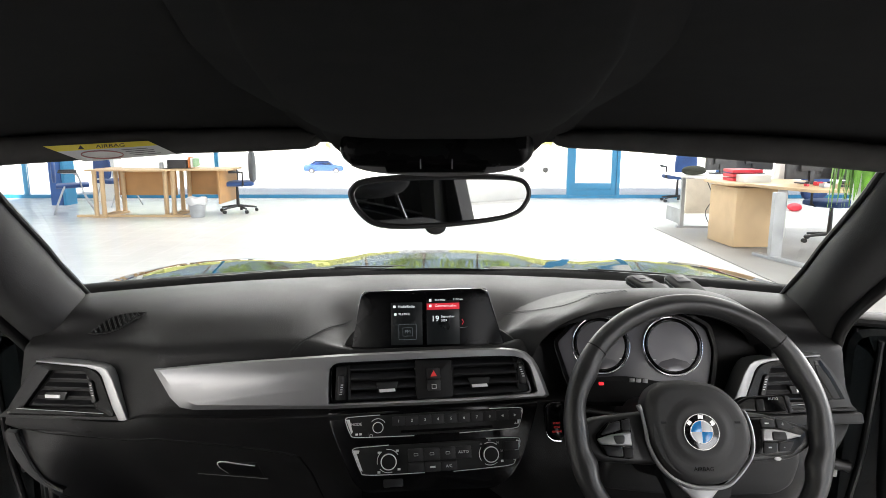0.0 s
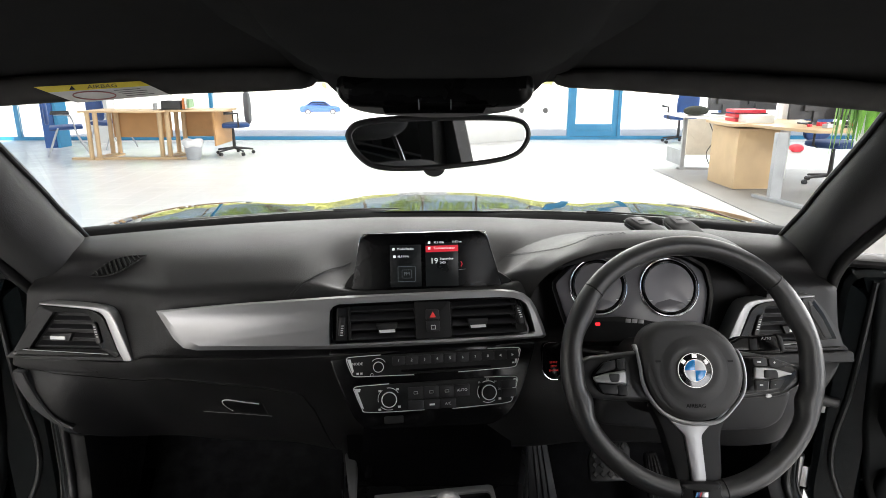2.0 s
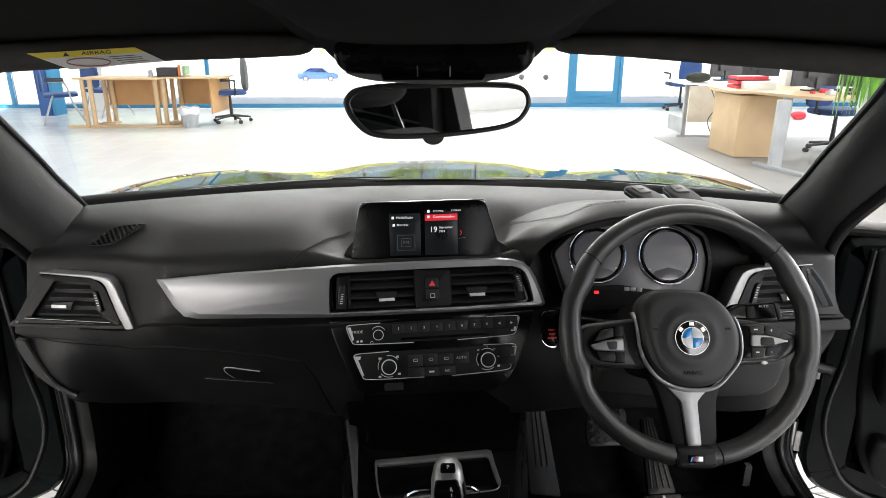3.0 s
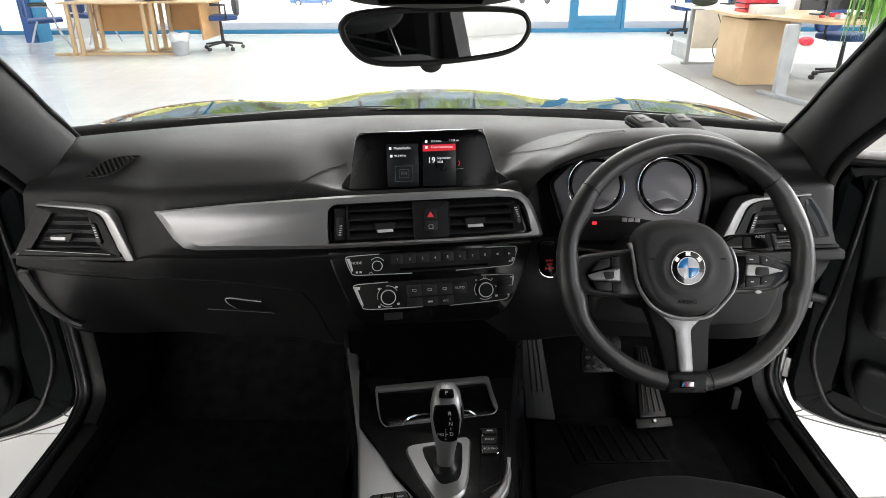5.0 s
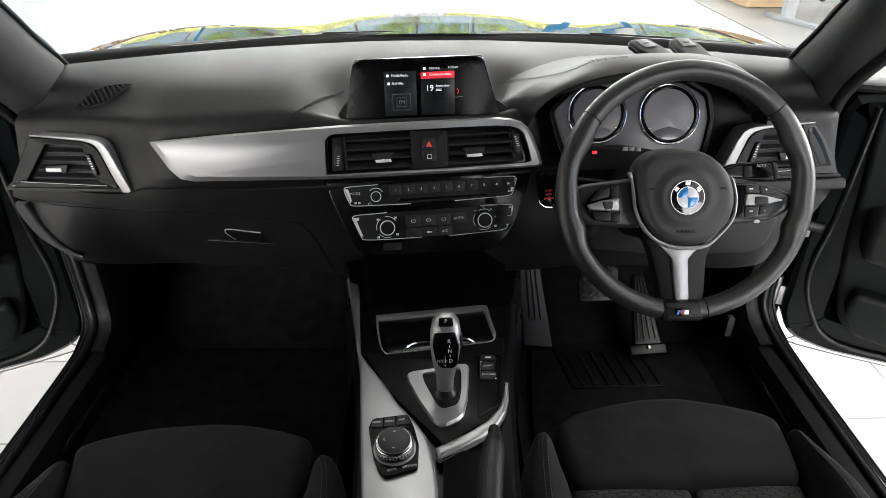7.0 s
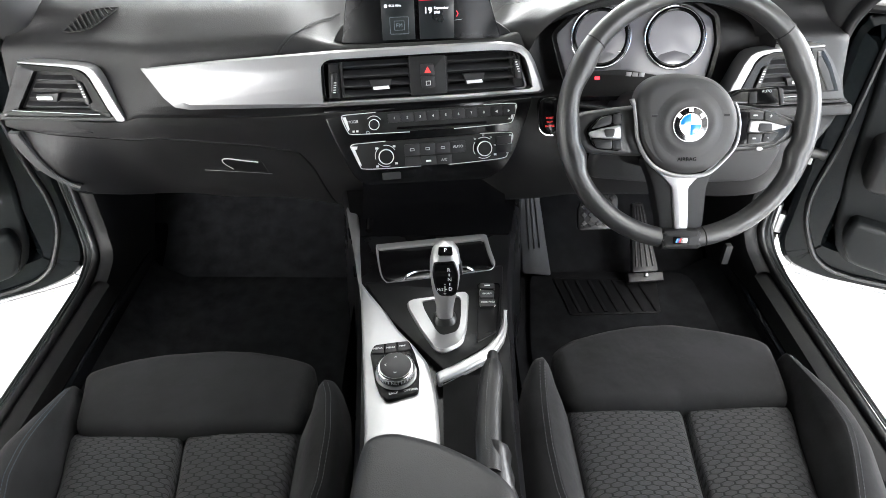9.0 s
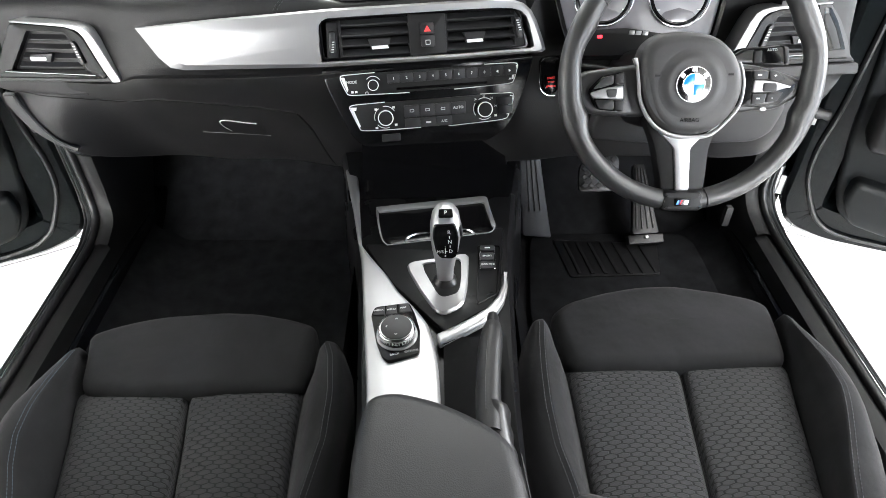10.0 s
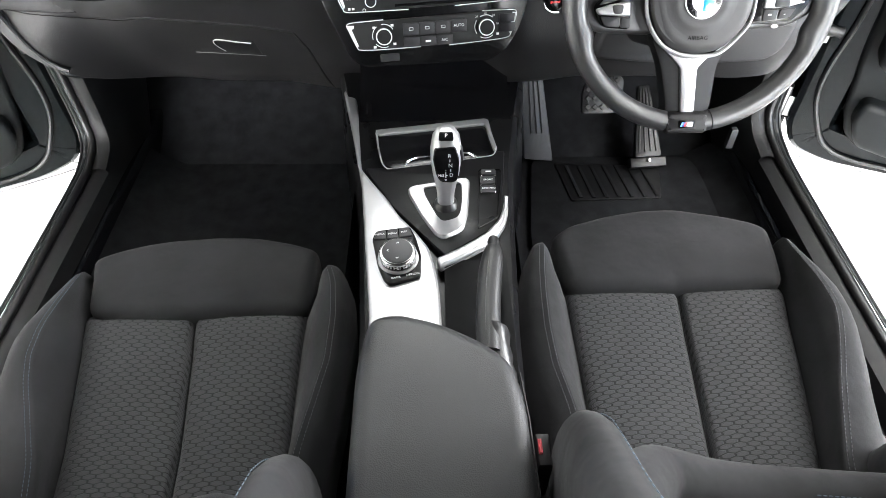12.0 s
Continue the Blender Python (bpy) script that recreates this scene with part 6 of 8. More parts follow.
# armrest
arm = thing("armrest", (0.01, 0.25, 0.58), "padded black armrest lid on the centre console", "armrest")
arm_top = [(-0.074, 0.452), (-0.040, 0.460), (0.012, 0.445), (0.060, 0.418), (0.092, 0.390), (0.104, 0.33), (0.107, 0.22), (0.108, 0.05), (-0.080, 0.05), (-0.083, 0.22), (-0.084, 0.385)]
part("lid", xf(plate(arm_top, 0.075, 0.022, -0.075, r=0.024, k=6, steps=7), at_z(0.672)), VINYL, arm, "grained black padded lid")
part("base", xf(plate([(-0.072, 0.42), (0.010, 0.41), (0.092, 0.37), (0.098, 0.05), (-0.074, 0.05)], 0.06, 0.003, -0.13, r=0.02), at_z(0.672)), MATT, arm)
part("seam", xf(tube([(0.0985, 0.375, -0.012), (0.103, 0.32, -0.012), (0.1055, 0.22, -0.012), (0.1055, 0.06, -0.012)], 0.0012, seg=5), at_z(0.672)), MATT, arm)
buckle = solid("belt_buckle", join(box(0.114, 0.285, 0.625, 0.014, 0.035, 0.075, 0.004)), MATT, "black seat belt buckle beside the armrest", "belt buckle")
part("release", box(0.1105, 0.287, 0.6632, 0.004, 0.016, 0.003, 0.001), material("buckle_red", (0.30, 0.02, 0.03), 0.4), buckle, "red release button")

# handbrake
hb = thing("handbrake", (0.075, 0.45, 0.55), "black leather handbrake lever with stitched seam", "handbrake")
GRIP = material("black_brake_leather", (0.010, 0.010, 0.0105), 0.42, spec=0.35, bump=0.3, bump_scale=700, fine="cells")
HP = [(0.069, 0.420, 0.630), (0.071, 0.473, 0.634), (0.0755, 0.522, 0.638), (0.0815, 0.562, 0.641), (0.0842, 0.580, 0.642)]
part("grip", tube([tuple(p) for p in curve(HP, 24)], [0.0155 - 0.0055 * max(0.0, (i - 14) / 9) ** 1.5 for i in range(24)], seg=18), GRIP, hb, "leather covered grip")
part("release_knob", tube([(0.0842, 0.579, 0.642), (0.0848, 0.590, 0.643), (0.0850, 0.596, 0.643)], [0.0085, 0.0082, 0.0065], seg=16), MATT, hb, "black release button")
for o in (-0.004, 0.007):
    part("grip_seam", stitches([(p.x + o, p.y, p.z + 0.0158 - 0.0035 * (o > 0) - 0.004 * max(0.0, (p.y - 0.53) / 0.05)) for p in curve(HP, 40)[4:34]], 0.0005, 0.0030, 0.0016), THREAD, hb)
rows = []
for k, (y, z, rx, rz) in enumerate(((0.455, 0.630, 0.0175, 0.0175), (0.447, 0.627, 0.0205, 0.020), (0.438, 0.620, 0.0195, 0.024), (0.428, 0.612, 0.024, 0.028), (0.416, 0.603, 0.024, 0.034), (0.405, 0.592, 0.028, 0.038), (0.39, 0.585, 0.030, 0.038))):
    rows.append([(0.075 + rx * math.cos(a) * (1 + 0.06 * math.sin(5 * a + k)), y, z + rz * math.sin(a) * (1 + 0.06 * math.cos(4 * a + 2 * k))) for a in np.linspace(0, 2 * math.pi, 28, endpoint=False)])
part("gaiter", grid(rows, wrap=True, caps=True), material("wrinkled_leather", (0.012, 0.012, 0.0125), 0.36, spec=0.4, bump=0.2, bump_scale=300, fine="cells"), hb, "wrinkled leather gaiter")
# shallow lining, its colour blackened to paint the shade of a deep well
rows = [[(x, y, 0.5985 - 0.004 * math.sin(math.pi * (x - 0.02) / 0.10)) for x in np.linspace(0.018, 0.106, 12)] for k, y in enumerate(np.linspace(0.600, 0.40, 10))]
part("tray_lining", sheet(rows, (0, 0, -0.008)), material("shade_blackened_lining", (0.0016, 0.0016, 0.0018), 0.40, spec=0.04, bump=0.10, bump_scale=500, fine="cells"), hb, "black lining beside the lever, darkened for the well's shade")


# ==== seats ====
def padded(outline, top, edge, depth, corner=0.014):
    """An upholstered pad over an outline: top(x, y) gives its face, edge the rounding of its rim."""
    pts = rounded(ccw(outline), corner, 5)
    xs, ys = [p[0] for p in pts], [p[1] for p in pts]
    cx, cy, ax, ay = (min(xs) + max(xs)) / 2, (min(ys) + max(ys)) / 2, (max(xs) - min(xs)) / 2, (max(ys) - min(ys)) / 2

    def ring(d, drop):
        out = []
        for x, y in pts:
            x, y = cx + (x - cx) * (1 - d / ax), cy + (y - cy) * (1 - d / ay)
            out.append((x, y, top(x, y) - drop))
        return out

    rows = [ring(edge * 0.5, depth), ring(0.0, depth * 0.6)]
    for k in range(9):
        a = 0.5 * math.pi * k / 8
        rows.append(ring(edge * (1 - math.cos(a)), edge * (1 - math.sin(a))))
    for d in np.linspace(edge, ay * 0.995, 9)[1:]:
        rows.append(ring(float(d), 0.0))
    return grid(rows, wrap=True, caps=True)


def bolster(inner, ridge, outer, height, level, tip):
    """A side bolster: tables of x over y for its inner foot, stitched ridge and outer bulge; height of the ridge over the seat level."""
    ys = list(np.linspace(0.10, tip - 0.030, 30)) + [tip - 0.020, tip - 0.011, tip - 0.004, tip, tip]
    drops = [0.0] * 30 + [0.003, 0.010, 0.026, 0.050, 0.115]
    rows = []
    for y, drop in zip(ys, drops):
        y0 = min(y, tip - 0.02)
        xi, xr, xo, h, z = lin(y0, *inner), lin(y0, *ridge), lin(y0, *outer), lin(y0, *height), level(y0)
        pinch = 1.0 - 0.30 * (drop / 0.115) ** 0.5
        g = 1 if xo > xi else -1
        sec = [(xi - g * 0.010, z - 0.035), (xi + g * 0.002, z - 0.006), (xi + 0.45 * (xr - xi), z + 0.62 * h), (xr - 0.12 * (xr - xi), z + 0.95 * h), (xr + 0.10 * (xo - xr), z + h), (xr + 0.55 * (xo - xr), z + h - 0.006), (xo - g * 0.004, z + h - 0.028), (xo, z + h - 0.055), (xo - g * 0.004, z - 0.060), (xo - g * 0.02, z - 0.13)]
        xm = (xi + xo) / 2
        rows.append([(xm + (p.x - xm) * pinch, y, p.y - drop) for p in curve(sec, 34)])
    return grid(rows, caps=True), rows


SEAT_LEVEL = ((0.10, 0.20, 0.30, 0.45, 0.58, 0.625, 0.70), (0.458, 0.463, 0.470, 0.490, 0.514, 0.517, 0.520))
DRIVER = dict(
    middle=0.363, shift=0.0, drop=0.0,
    pad=[(0.190, 0.707), (0.219, 0.732), (0.279, 0.752), (0.340, 0.764), (0.400, 0.766), (0.476, 0.750), (0.527, 0.733), (0.545, 0.719), (0.542, 0.689), (0.537, 0.648), (0.531, 0.613), (0.519, 0.599), (0.451, 0.595), (0.366, 0.594), (0.282, 0.594), (0.223, 0.594), (0.203, 0.600), (0.196, 0.643)],
    panel_left=((0.10, 0.426, 0.481, 0.540, 0.600, 0.625, 0.66), (0.216, 0.209, 0.207, 0.204, 0.201, 0.192, 0.186)), panel_right=((0.10, 0.355, 0.406, 0.468, 0.543, 0.600, 0.620, 0.65, 0.69), (0.478, 0.500, 0.509, 0.517, 0.523, 0.531, 0.537, 0.542, 0.548)),
    seam=((0.10, 0.358, 0.455, 0.537, 0.612), (0.356, 0.360, 0.365, 0.367, 0.371)), front=0.606,
    left=(((0.33, 0.40, 0.456, 0.511, 0.562, 0.610, 0.655), (0.190, 0.180, 0.166, 0.161, 0.161, 0.163, 0.168)), ((0.30, 0.376, 0.420, 0.482, 0.549, 0.584, 0.636, 0.665), (0.138, 0.131, 0.124, 0.117, 0.117, 0.121, 0.137, 0.150)), ((0.30, 0.42, 0.50), (0.055, 0.060, 0.060)), 0.668),
    right=(((0.30, 0.33, 0.419, 0.488, 0.528, 0.563, 0.624, 0.668, 0.69), (0.500, 0.503, 0.526, 0.547, 0.556, 0.554, 0.551, 0.551, 0.553)), ((0.30, 0.424, 0.454, 0.510, 0.562, 0.606, 0.650, 0.690), (0.578, 0.588, 0.593, 0.597, 0.595, 0.585, 0.573, 0.562)), ((0.30, 0.36, 0.46, 0.52, 0.56, 0.62, 0.67), (0.036, 0.042, 0.055, 0.060, 0.056, 0.042, 0.028)), 0.698))
PASSENGER = dict(
    middle=-0.349, shift=0.035, drop=0.010,
    pad=[(-0.544, 0.686), (-0.515, 0.701), (-0.474, 0.715), (-0.430, 0.724), (-0.339, 0.731), (-0.283, 0.728), (-0.225, 0.715), (-0.184, 0.700), (-0.182, 0.668), (-0.184, 0.633), (-0.186, 0.598), (-0.190, 0.577), (-0.203, 0.572), (-0.301, 0.569), (-0.425, 0.568), (-0.491, 0.570), (-0.507, 0.576), (-0.518, 0.590), (-0.522, 0.608), (-0.531, 0.647)],
    panel_left=((0.10, 0.376, 0.434, 0.514, 0.572, 0.592, 0.63, 0.66), (-0.474, -0.492, -0.501, -0.510, -0.521, -0.527, -0.534, -0.544)), panel_right=((0.10, 0.37, 0.475, 0.575, 0.60, 0.64), (-0.196, -0.194, -0.193, -0.190, -0.181, -0.177)),
    seam=((0.10, 0.373, 0.431, 0.510, 0.578), (-0.332, -0.338, -0.343, -0.349, -0.357)), front=0.583,
    left=(((0.27, 0.35, 0.449, 0.487, 0.527, 0.583, 0.64), (-0.480, -0.494, -0.532, -0.541, -0.539, -0.538, -0.540)), ((0.30, 0.42, 0.511, 0.540, 0.572, 0.610, 0.655), (-0.594, -0.600, -0.599, -0.595, -0.585, -0.572, -0.556)), ((0.30, 0.36, 0.46, 0.52, 0.58, 0.64), (0.036, 0.042, 0.052, 0.054, 0.042, 0.026)), 0.664),
    right=(((0.344, 0.37, 0.427, 0.472, 0.536, 0.593, 0.626), (-0.174, -0.169, -0.155, -0.144, -0.141, -0.147, -0.157)), ((0.30, 0.42, 0.536, 0.593, 0.640), (-0.138, -0.122, -0.112, -0.117, -0.135)), ((0.30, 0.42, 0.50), (0.052, 0.057, 0.057)), 0.642))


def seat(label, form):
    """A front sports seat from the tables of its form."""
    passenger = form is PASSENGER
    ob = thing("sports_seat", (form["middle"], 0.45 - form["shift"], 0.27), label, "car seat", "front seats")
    cx = 0.363

    def put(name, geo, material, parent, text=""):
        geo = ([(x, y - 0.35 * max(0.0, z - 0.75), z - 0.04 * max(0.0, z - 0.75)) for x, y, z in geo[0]], geo[1])
        if passenger:
            geo = ([(0.012 - x, y - 0.035, z - 0.010) for x, y, z in geo[0]], [tuple(reversed(f)) for f in geo[1]])
        return part(name, geo, material, parent, text)

    def level(y):
        return lin(y + form["shift"], *SEAT_LEVEL) - form["drop"]

    def cush_z(x, y):
        a, m, b = lin(y, *form["panel_left"]), lin(y, *form["seam"]), lin(y, *form["panel_right"])
        half = (x - a) / (m - a) if x < m else (b - x) / (b - m)
        fore = form["front"] - y
        return level(y) + 0.006 * math.sin(math.pi * min(1.0, max(0.0, half))) ** 0.6 - 0.010 * math.exp(-((x - m) / 0.0045) ** 2) - 0.006 * math.exp(-(fore / 0.006) ** 2) - 0.008 * math.exp(-min(x - a, b - x) / 0.006)

    rows = []
    for y in np.append(np.linspace(0.12, form["front"] - 0.02, 44), np.linspace(form["front"] - 0.016, form["front"], 8)):
        a, m, b = lin(y, *form["panel_left"]), lin(y, *form["seam"]), lin(y, *form["panel_right"])
        xs = list(np.linspace(a, m, 46)) + list(np.linspace(m, b, 46))[1:]
        rows.append([(x, y, cush_z(x, y)) for x in xs])
    part("seat_panel", sheet(rows, (0, 0, -0.06)), CLOTH, ob, "woven hexagon cloth seat panel with a middle seam")
    part("panel_seam", tube([(lin(y, *form["seam"]), y, level(y) - 0.0085) for y in np.linspace(0.2, form["front"] - 0.004, 30)], 0.0011, seg=5), MATT, ob)
    px = [p[0] for p in form["pad"]]
    pm, pw = (min(px) + max(px)) / 2, (max(px) - min(px)) / 2
    fold = form["pad"][13][0]

    def pad_z(x, y):
        s = (x - pm) / pw
        back = y - form["front"] + 0.010
        return 0.536 - form["drop"] - 0.006 * s * s + 0.0035 * math.sin(min(1.0, max(0.0, back / 0.15)) * math.pi) - 0.004 * math.exp(-((x - fold) / 0.014) ** 2 - (back / 0.02) ** 2)

    part("thigh_support", padded(form["pad"], pad_z, 0.019, 0.085), SUEDE, ob, "suede thigh support")
    for side in ("left", "right"):
        ridge, outer, height, tip = form[side]
        skin, rows = bolster(form["panel_" + side], ridge, outer, height, level, tip)
        part("cushion_bolster", skin, SUEDE, ob, "suede side bolster with twin stitching")
        g = 1 if side == "right" else -1
        outboard = (side == "left") == passenger
        for o in (-0.0035, 0.0035):
            run = []
            for row in rows[8:31]:
                p = Vector(row[14]).lerp(Vector(row[15]), 0.67)
                run.append((p.x + o * g, p.y, p.z + 0.0009 - (0.0008 if o > 0 else 0.0)))
            run = [tuple(p) for p in curve(run, 70)]
            part("twin_stitch", stitches(run, 0.00048, 0.0036, 0.0018), BLUETHREAD if outboard and passenger else THREAD, ob)
    # backrest, leaning back
    BK = Matrix.Translation((cx, 0.315, 0.545)) @ Matrix.Rotation(radians(27), 4, "X")
    rows = []
    for v in np.linspace(-0.09, 0.60, 40):
        w = lin(v, (-0.09, 0.1, 0.45, 0.60), (0.16, 0.165, 0.17, 0.13))
        rows.append([(w * s, -0.060 + 0.015 * math.exp(-((v - 0.14) / 0.12) ** 2) - 0.012 * math.exp(-(w * s / 0.006) ** 2) * 0.6, v) for s in np.linspace(-1, 1, 41)])
    put("back_panel", xf(sheet(rows, (0, -0.08, 0)), BK), CLOTH, ob, "woven hexagon cloth backrest panel")
    roll = [(0.165, 0.190, 0.735), (0.188, 0.228, 0.692), (0.218, 0.258, 0.652), (0.249, 0.263, 0.630), (0.287, 0.264, 0.608), (0.345, 0.265, 0.586), (0.402, 0.266, 0.572), (0.49, 0.264, 0.559), (0.58, 0.262, 0.552)]
    if passenger:
        roll = [(0.165, 0.190, 0.735), (0.188, 0.228, 0.692), (0.218, 0.255, 0.655), (0.250, 0.258, 0.628), (0.290, 0.250, 0.575), (0.345, 0.245, 0.530), (0.49, 0.24, 0.500), (0.58, 0.24, 0.490)]
    put("backrest_roll", tube([tuple(p) for p in curve(roll, 24)], 0.031, seg=18), SUEDE, ob, "suede lower edge of the backrest")
    for o in (0.0, 0.009):
        put("twin_stitch", stitches([(p.x, p.y - 0.010 - o, p.z + 0.0305 - 0.6 * o) for p in curve(roll[-3:], 20)], 0.0008), BLUETHREAD, ob)
    for s in (-1, 1):
        sec = [(-0.07, s * 0.185, -0.05, 0.020, 0.05, 2.3), (0.0, s * 0.196, -0.035, 0.032, 0.065, 2.3), (0.07, s * 0.208, -0.022, 0.030, 0.075, 2.2), (0.15, s * 0.212, -0.018, 0.032, 0.081, 2.2), (0.22, s * 0.214, -0.028, 0.034, 0.081, 2.2), (0.30, s * 0.215, -0.045, 0.036, 0.077, 2.2), (0.40, s * 0.208, -0.066, 0.040, 0.071, 2.3), (0.50, s * 0.195, -0.100, 0.038, 0.06, 2.3), (0.60, s * 0.16, -0.11, 0.03, 0.04, 2.3)]
        g = swell(sec, 28, 40)
        g = ([(x, z, y) for x, y, z in g[0]], [tuple(reversed(f)) for f in g[1]])
        put("back_bolster", xf(g, BK), SUEDE, ob, "suede backrest wing")
        for o in (0.0, 0.012):
            put("twin_stitch", xf(stitches([(q[1] - s * (q[3] * 0.45 - o), q[2] + q[4] * 0.95, q[0]) for q in curve(sec[1:7], 30)], 0.0008), BK), BLUETHREAD, ob)
    put("back_shell", xf(plate([(-0.21, -0.10), (0.21, -0.10), (0.22, 0.30), (0.20, 0.52), (0.14, 0.62), (-0.14, 0.62), (-0.20, 0.52), (-0.22, 0.30)], 0.07, 0.02, 0.05, r=0.06, k=5), BK @ Matrix.Rotation(radians(90), 4, "X")), HARD, ob)
    hr = [(-0.055, 0, 0.705, 0.05, 0.03, 2.4), (-0.05, 0, 0.705, 0.10, 0.065, 2.6), (-0.02, 0, 0.705, 0.125, 0.085, 2.8), (0.02, 0, 0.705, 0.12, 0.08, 2.8), (0.035, 0, 0.705, 0.08, 0.05, 2.5)]
    put("head_restraint", xf(swell(hr, 28, 18), BK @ Matrix.Translation((0, -0.075, 0.075))), SUEDE, ob, "suede head restraint")
    for s in (-1, 1):
        put("head_rod", xf(tube([(s * 0.06, -0.08, 0.58), (s * 0.06, -0.08, 0.77)], 0.006, seg=8), BK), CHROME, ob)
    put("seat_base", join(box(cx, 0.42, 0.375, 0.40, 0.44, 0.10, 0.02), box(cx - 0.15, 0.42, 0.295, 0.05, 0.5, 0.05), box(cx + 0.15, 0.42, 0.295, 0.05, 0.5, 0.05)), HARD, ob)
    put("side_valance", xf(plate([(0.24, 0.34), (0.66, 0.36), (0.66, 0.42), (0.24, 0.46)], 0.02, 0.005, 0.0, r=0.02), Matrix(((0, 0, 1, 0.60), (1, 0, 0, 0), (0, 1, 0, 0), (0, 0, 0, 1)))), HARD, ob)
    return ob


seat("black sports seat with hexagon cloth panels and suede bolsters", DRIVER)
seat("black sports seat with hexagon cloth panels and suede bolsters", PASSENGER)

# rear bench, seen in the mirror
bench = thing("rear_bench", (0, -0.75, 0.30), "dark cloth rear bench behind the front seats", "bench")
part("bench_cushion", swell([(-0.95, 0, 0.42, 0.50, 0.10, 4), (-0.80, 0, 0.44, 0.58, 0.12, 4), (-0.55, 0, 0.45, 0.58, 0.12, 4), (-0.48, 0, 0.44, 0.55, 0.08, 4)], 40, 16), SUEDE, bench)
for s in (-1, 1):
    part("bench_back", xf(swell([(-0.05, s * 0.29, 0.0, 0.25, 0.28, 4), (0.0, s * 0.29, 0.0, 0.27, 0.31, 4), (0.08, s * 0.29, 0.0, 0.26, 0.30, 4)], 36, 10), Matrix.Translation((0, -1.02, 0.70)) @ Matrix.Rotation(radians(20), 4, "X")), SUEDE, bench)
    part("bench_head", swell([(-1.16, s * 0.29, 1.03, 0.09, 0.05, 3), (-1.11, s * 0.29, 1.03, 0.12, 0.075, 3), (-1.06, s * 0.29, 1.03, 0.11, 0.06, 3)], 28, 10), SUEDE, bench)
part("parcel_shelf", box(0, -1.32, 0.93, 1.25, 0.42, 0.03), LINING, car, "dark cloth parcel shelf")

# ==== footwells ====
mat_ob = thing("floor_mat", (0.42, 1.0, FLOOR), "black carpet floor mat with a ribbed heel pad", "floor mat")
part("mat_carpet", xf(plate([(0.235, 1.21), (0.62, 1.20), (0.655, 0.80), (0.655, 0.52), (0.21, 0.52), (0.205, 0.95)], 0.010, 0.004, 0.003, r=0.04, k=5), at_z(FLOOR)), CARPET, mat_ob)
pad_ob = part("heel_pad", xf(plate([(0.287, 1.180), (0.532, 1.160), (0.512, 1.052), (0.308, 1.048)], 0.004, 0.001, 0.013, r=0.008), at_z(FLOOR)), RUBBER, mat_ob, "black rubber heel pad")
for k in range(7):
    x = 0.325 + 0.029 * k
    part("heel_rib", xf(plate([(x - 0.016, 1.165), (x - 0.008, 1.165), (x + 0.010, 1.055), (x + 0.002, 1.055)], 0.003, 0.001, 0.0165), at_z(FLOOR)), RUBBER, pad_ob)
METALPED = material("dark_pedal_rubber", (0.008, 0.008, 0.0084), 0.4)
gas = thing("accelerator_pedal", (0.50, 1.15, 0.285), "dark ribbed accelerator pedal hinged at the floor", "pedal")
GAS = place((0.499, 1.158, 0.318), 4, 50)
part("pedal_plate", xf(plate([(-0.032, 0.0), (0.032, 0.0), (0.018, 0.17), (-0.010, 0.17)], 0.014, 0.003, -0.01, r=0.006), GAS), METALPED, gas)
for k in range(4):
    u = -0.021 + 0.0135 * k
    part("pedal_rib", xf(tube([(u, 0.012, 0.005), (u * 0.45 + 0.004, 0.160, 0.005)], 0.0022, seg=6), GAS), RUBBER, gas)
part("pedal_hinge", xf(box(0, -0.012, -0.008, 0.085, 0.022, 0.02, 0.004), GAS), RUBBER, gas)
part("hinge_pin", xf(disc(0.005, 0.006, 0.002, 0.002, (0.0, -0.008), 12), GAS), STEEL, gas)
brake = thing("brake_pedal", (0.405, 1.24, 0.44), "rubber brake pedal with a diamond tread", "pedal")
BRK = place((0.380, 1.22, 0.448), 0, 35) @ Matrix.Diagonal((1.12, 1.1, 1, 1))
part("pedal_plate", xf(plate([(-0.040, -0.038), (0.038, -0.036), (0.044, 0.030), (0.030, 0.042), (-0.022, 0.042), (-0.040, 0.010)], 0.012, 0.003, -0.008, r=0.010), BRK), RUBBER, brake)
for i in range(5):
    for j in range(4):
        part("tread_block", xf(xf(box(0, 0, 0, 0.0095, 0.0095, 0.003, 0.001), Matrix.Translation((-0.028 + 0.0145 * i, -0.024 + 0.0175 * j, 0.0048)) @ Matrix.Rotation(radians(45), 4, "Z")), BRK), METALPED, brake)
part("pedal_arm", tube([(0.405, 1.235, 0.455), (0.405, 1.29, 0.56), (0.405, 1.33, 0.72)], 0.010, seg=8), MATT, brake)
rest = thing("footrest", (0.245, 1.2, 0.29), "grey ribbed plastic footrest beside the tunnel", "footrest")
RST = place((0.243, 1.185, 0.30), 6, 22)
part("rest_plate", xf(plate([(-0.030, 0.0), (0.040, -0.012), (0.008, 0.225), (-0.040, 0.225)], 0.02, 0.004, -0.016, r=0.006), RST), HARD, rest)
for k in range(3):
    u = -0.014 + 0.013 * k
    part("rest_groove", xf(tube([(u, 0.06, 0.0045), (u * 0.7 - 0.012, 0.222, 0.0045)], 0.0018, seg=5), RST), MATT, rest)
part("bonnet_lever", box(0.655, 1.12, 0.40, 0.014, 0.014, 0.05, 0.004), HARD, car, "grey bonnet release lever")

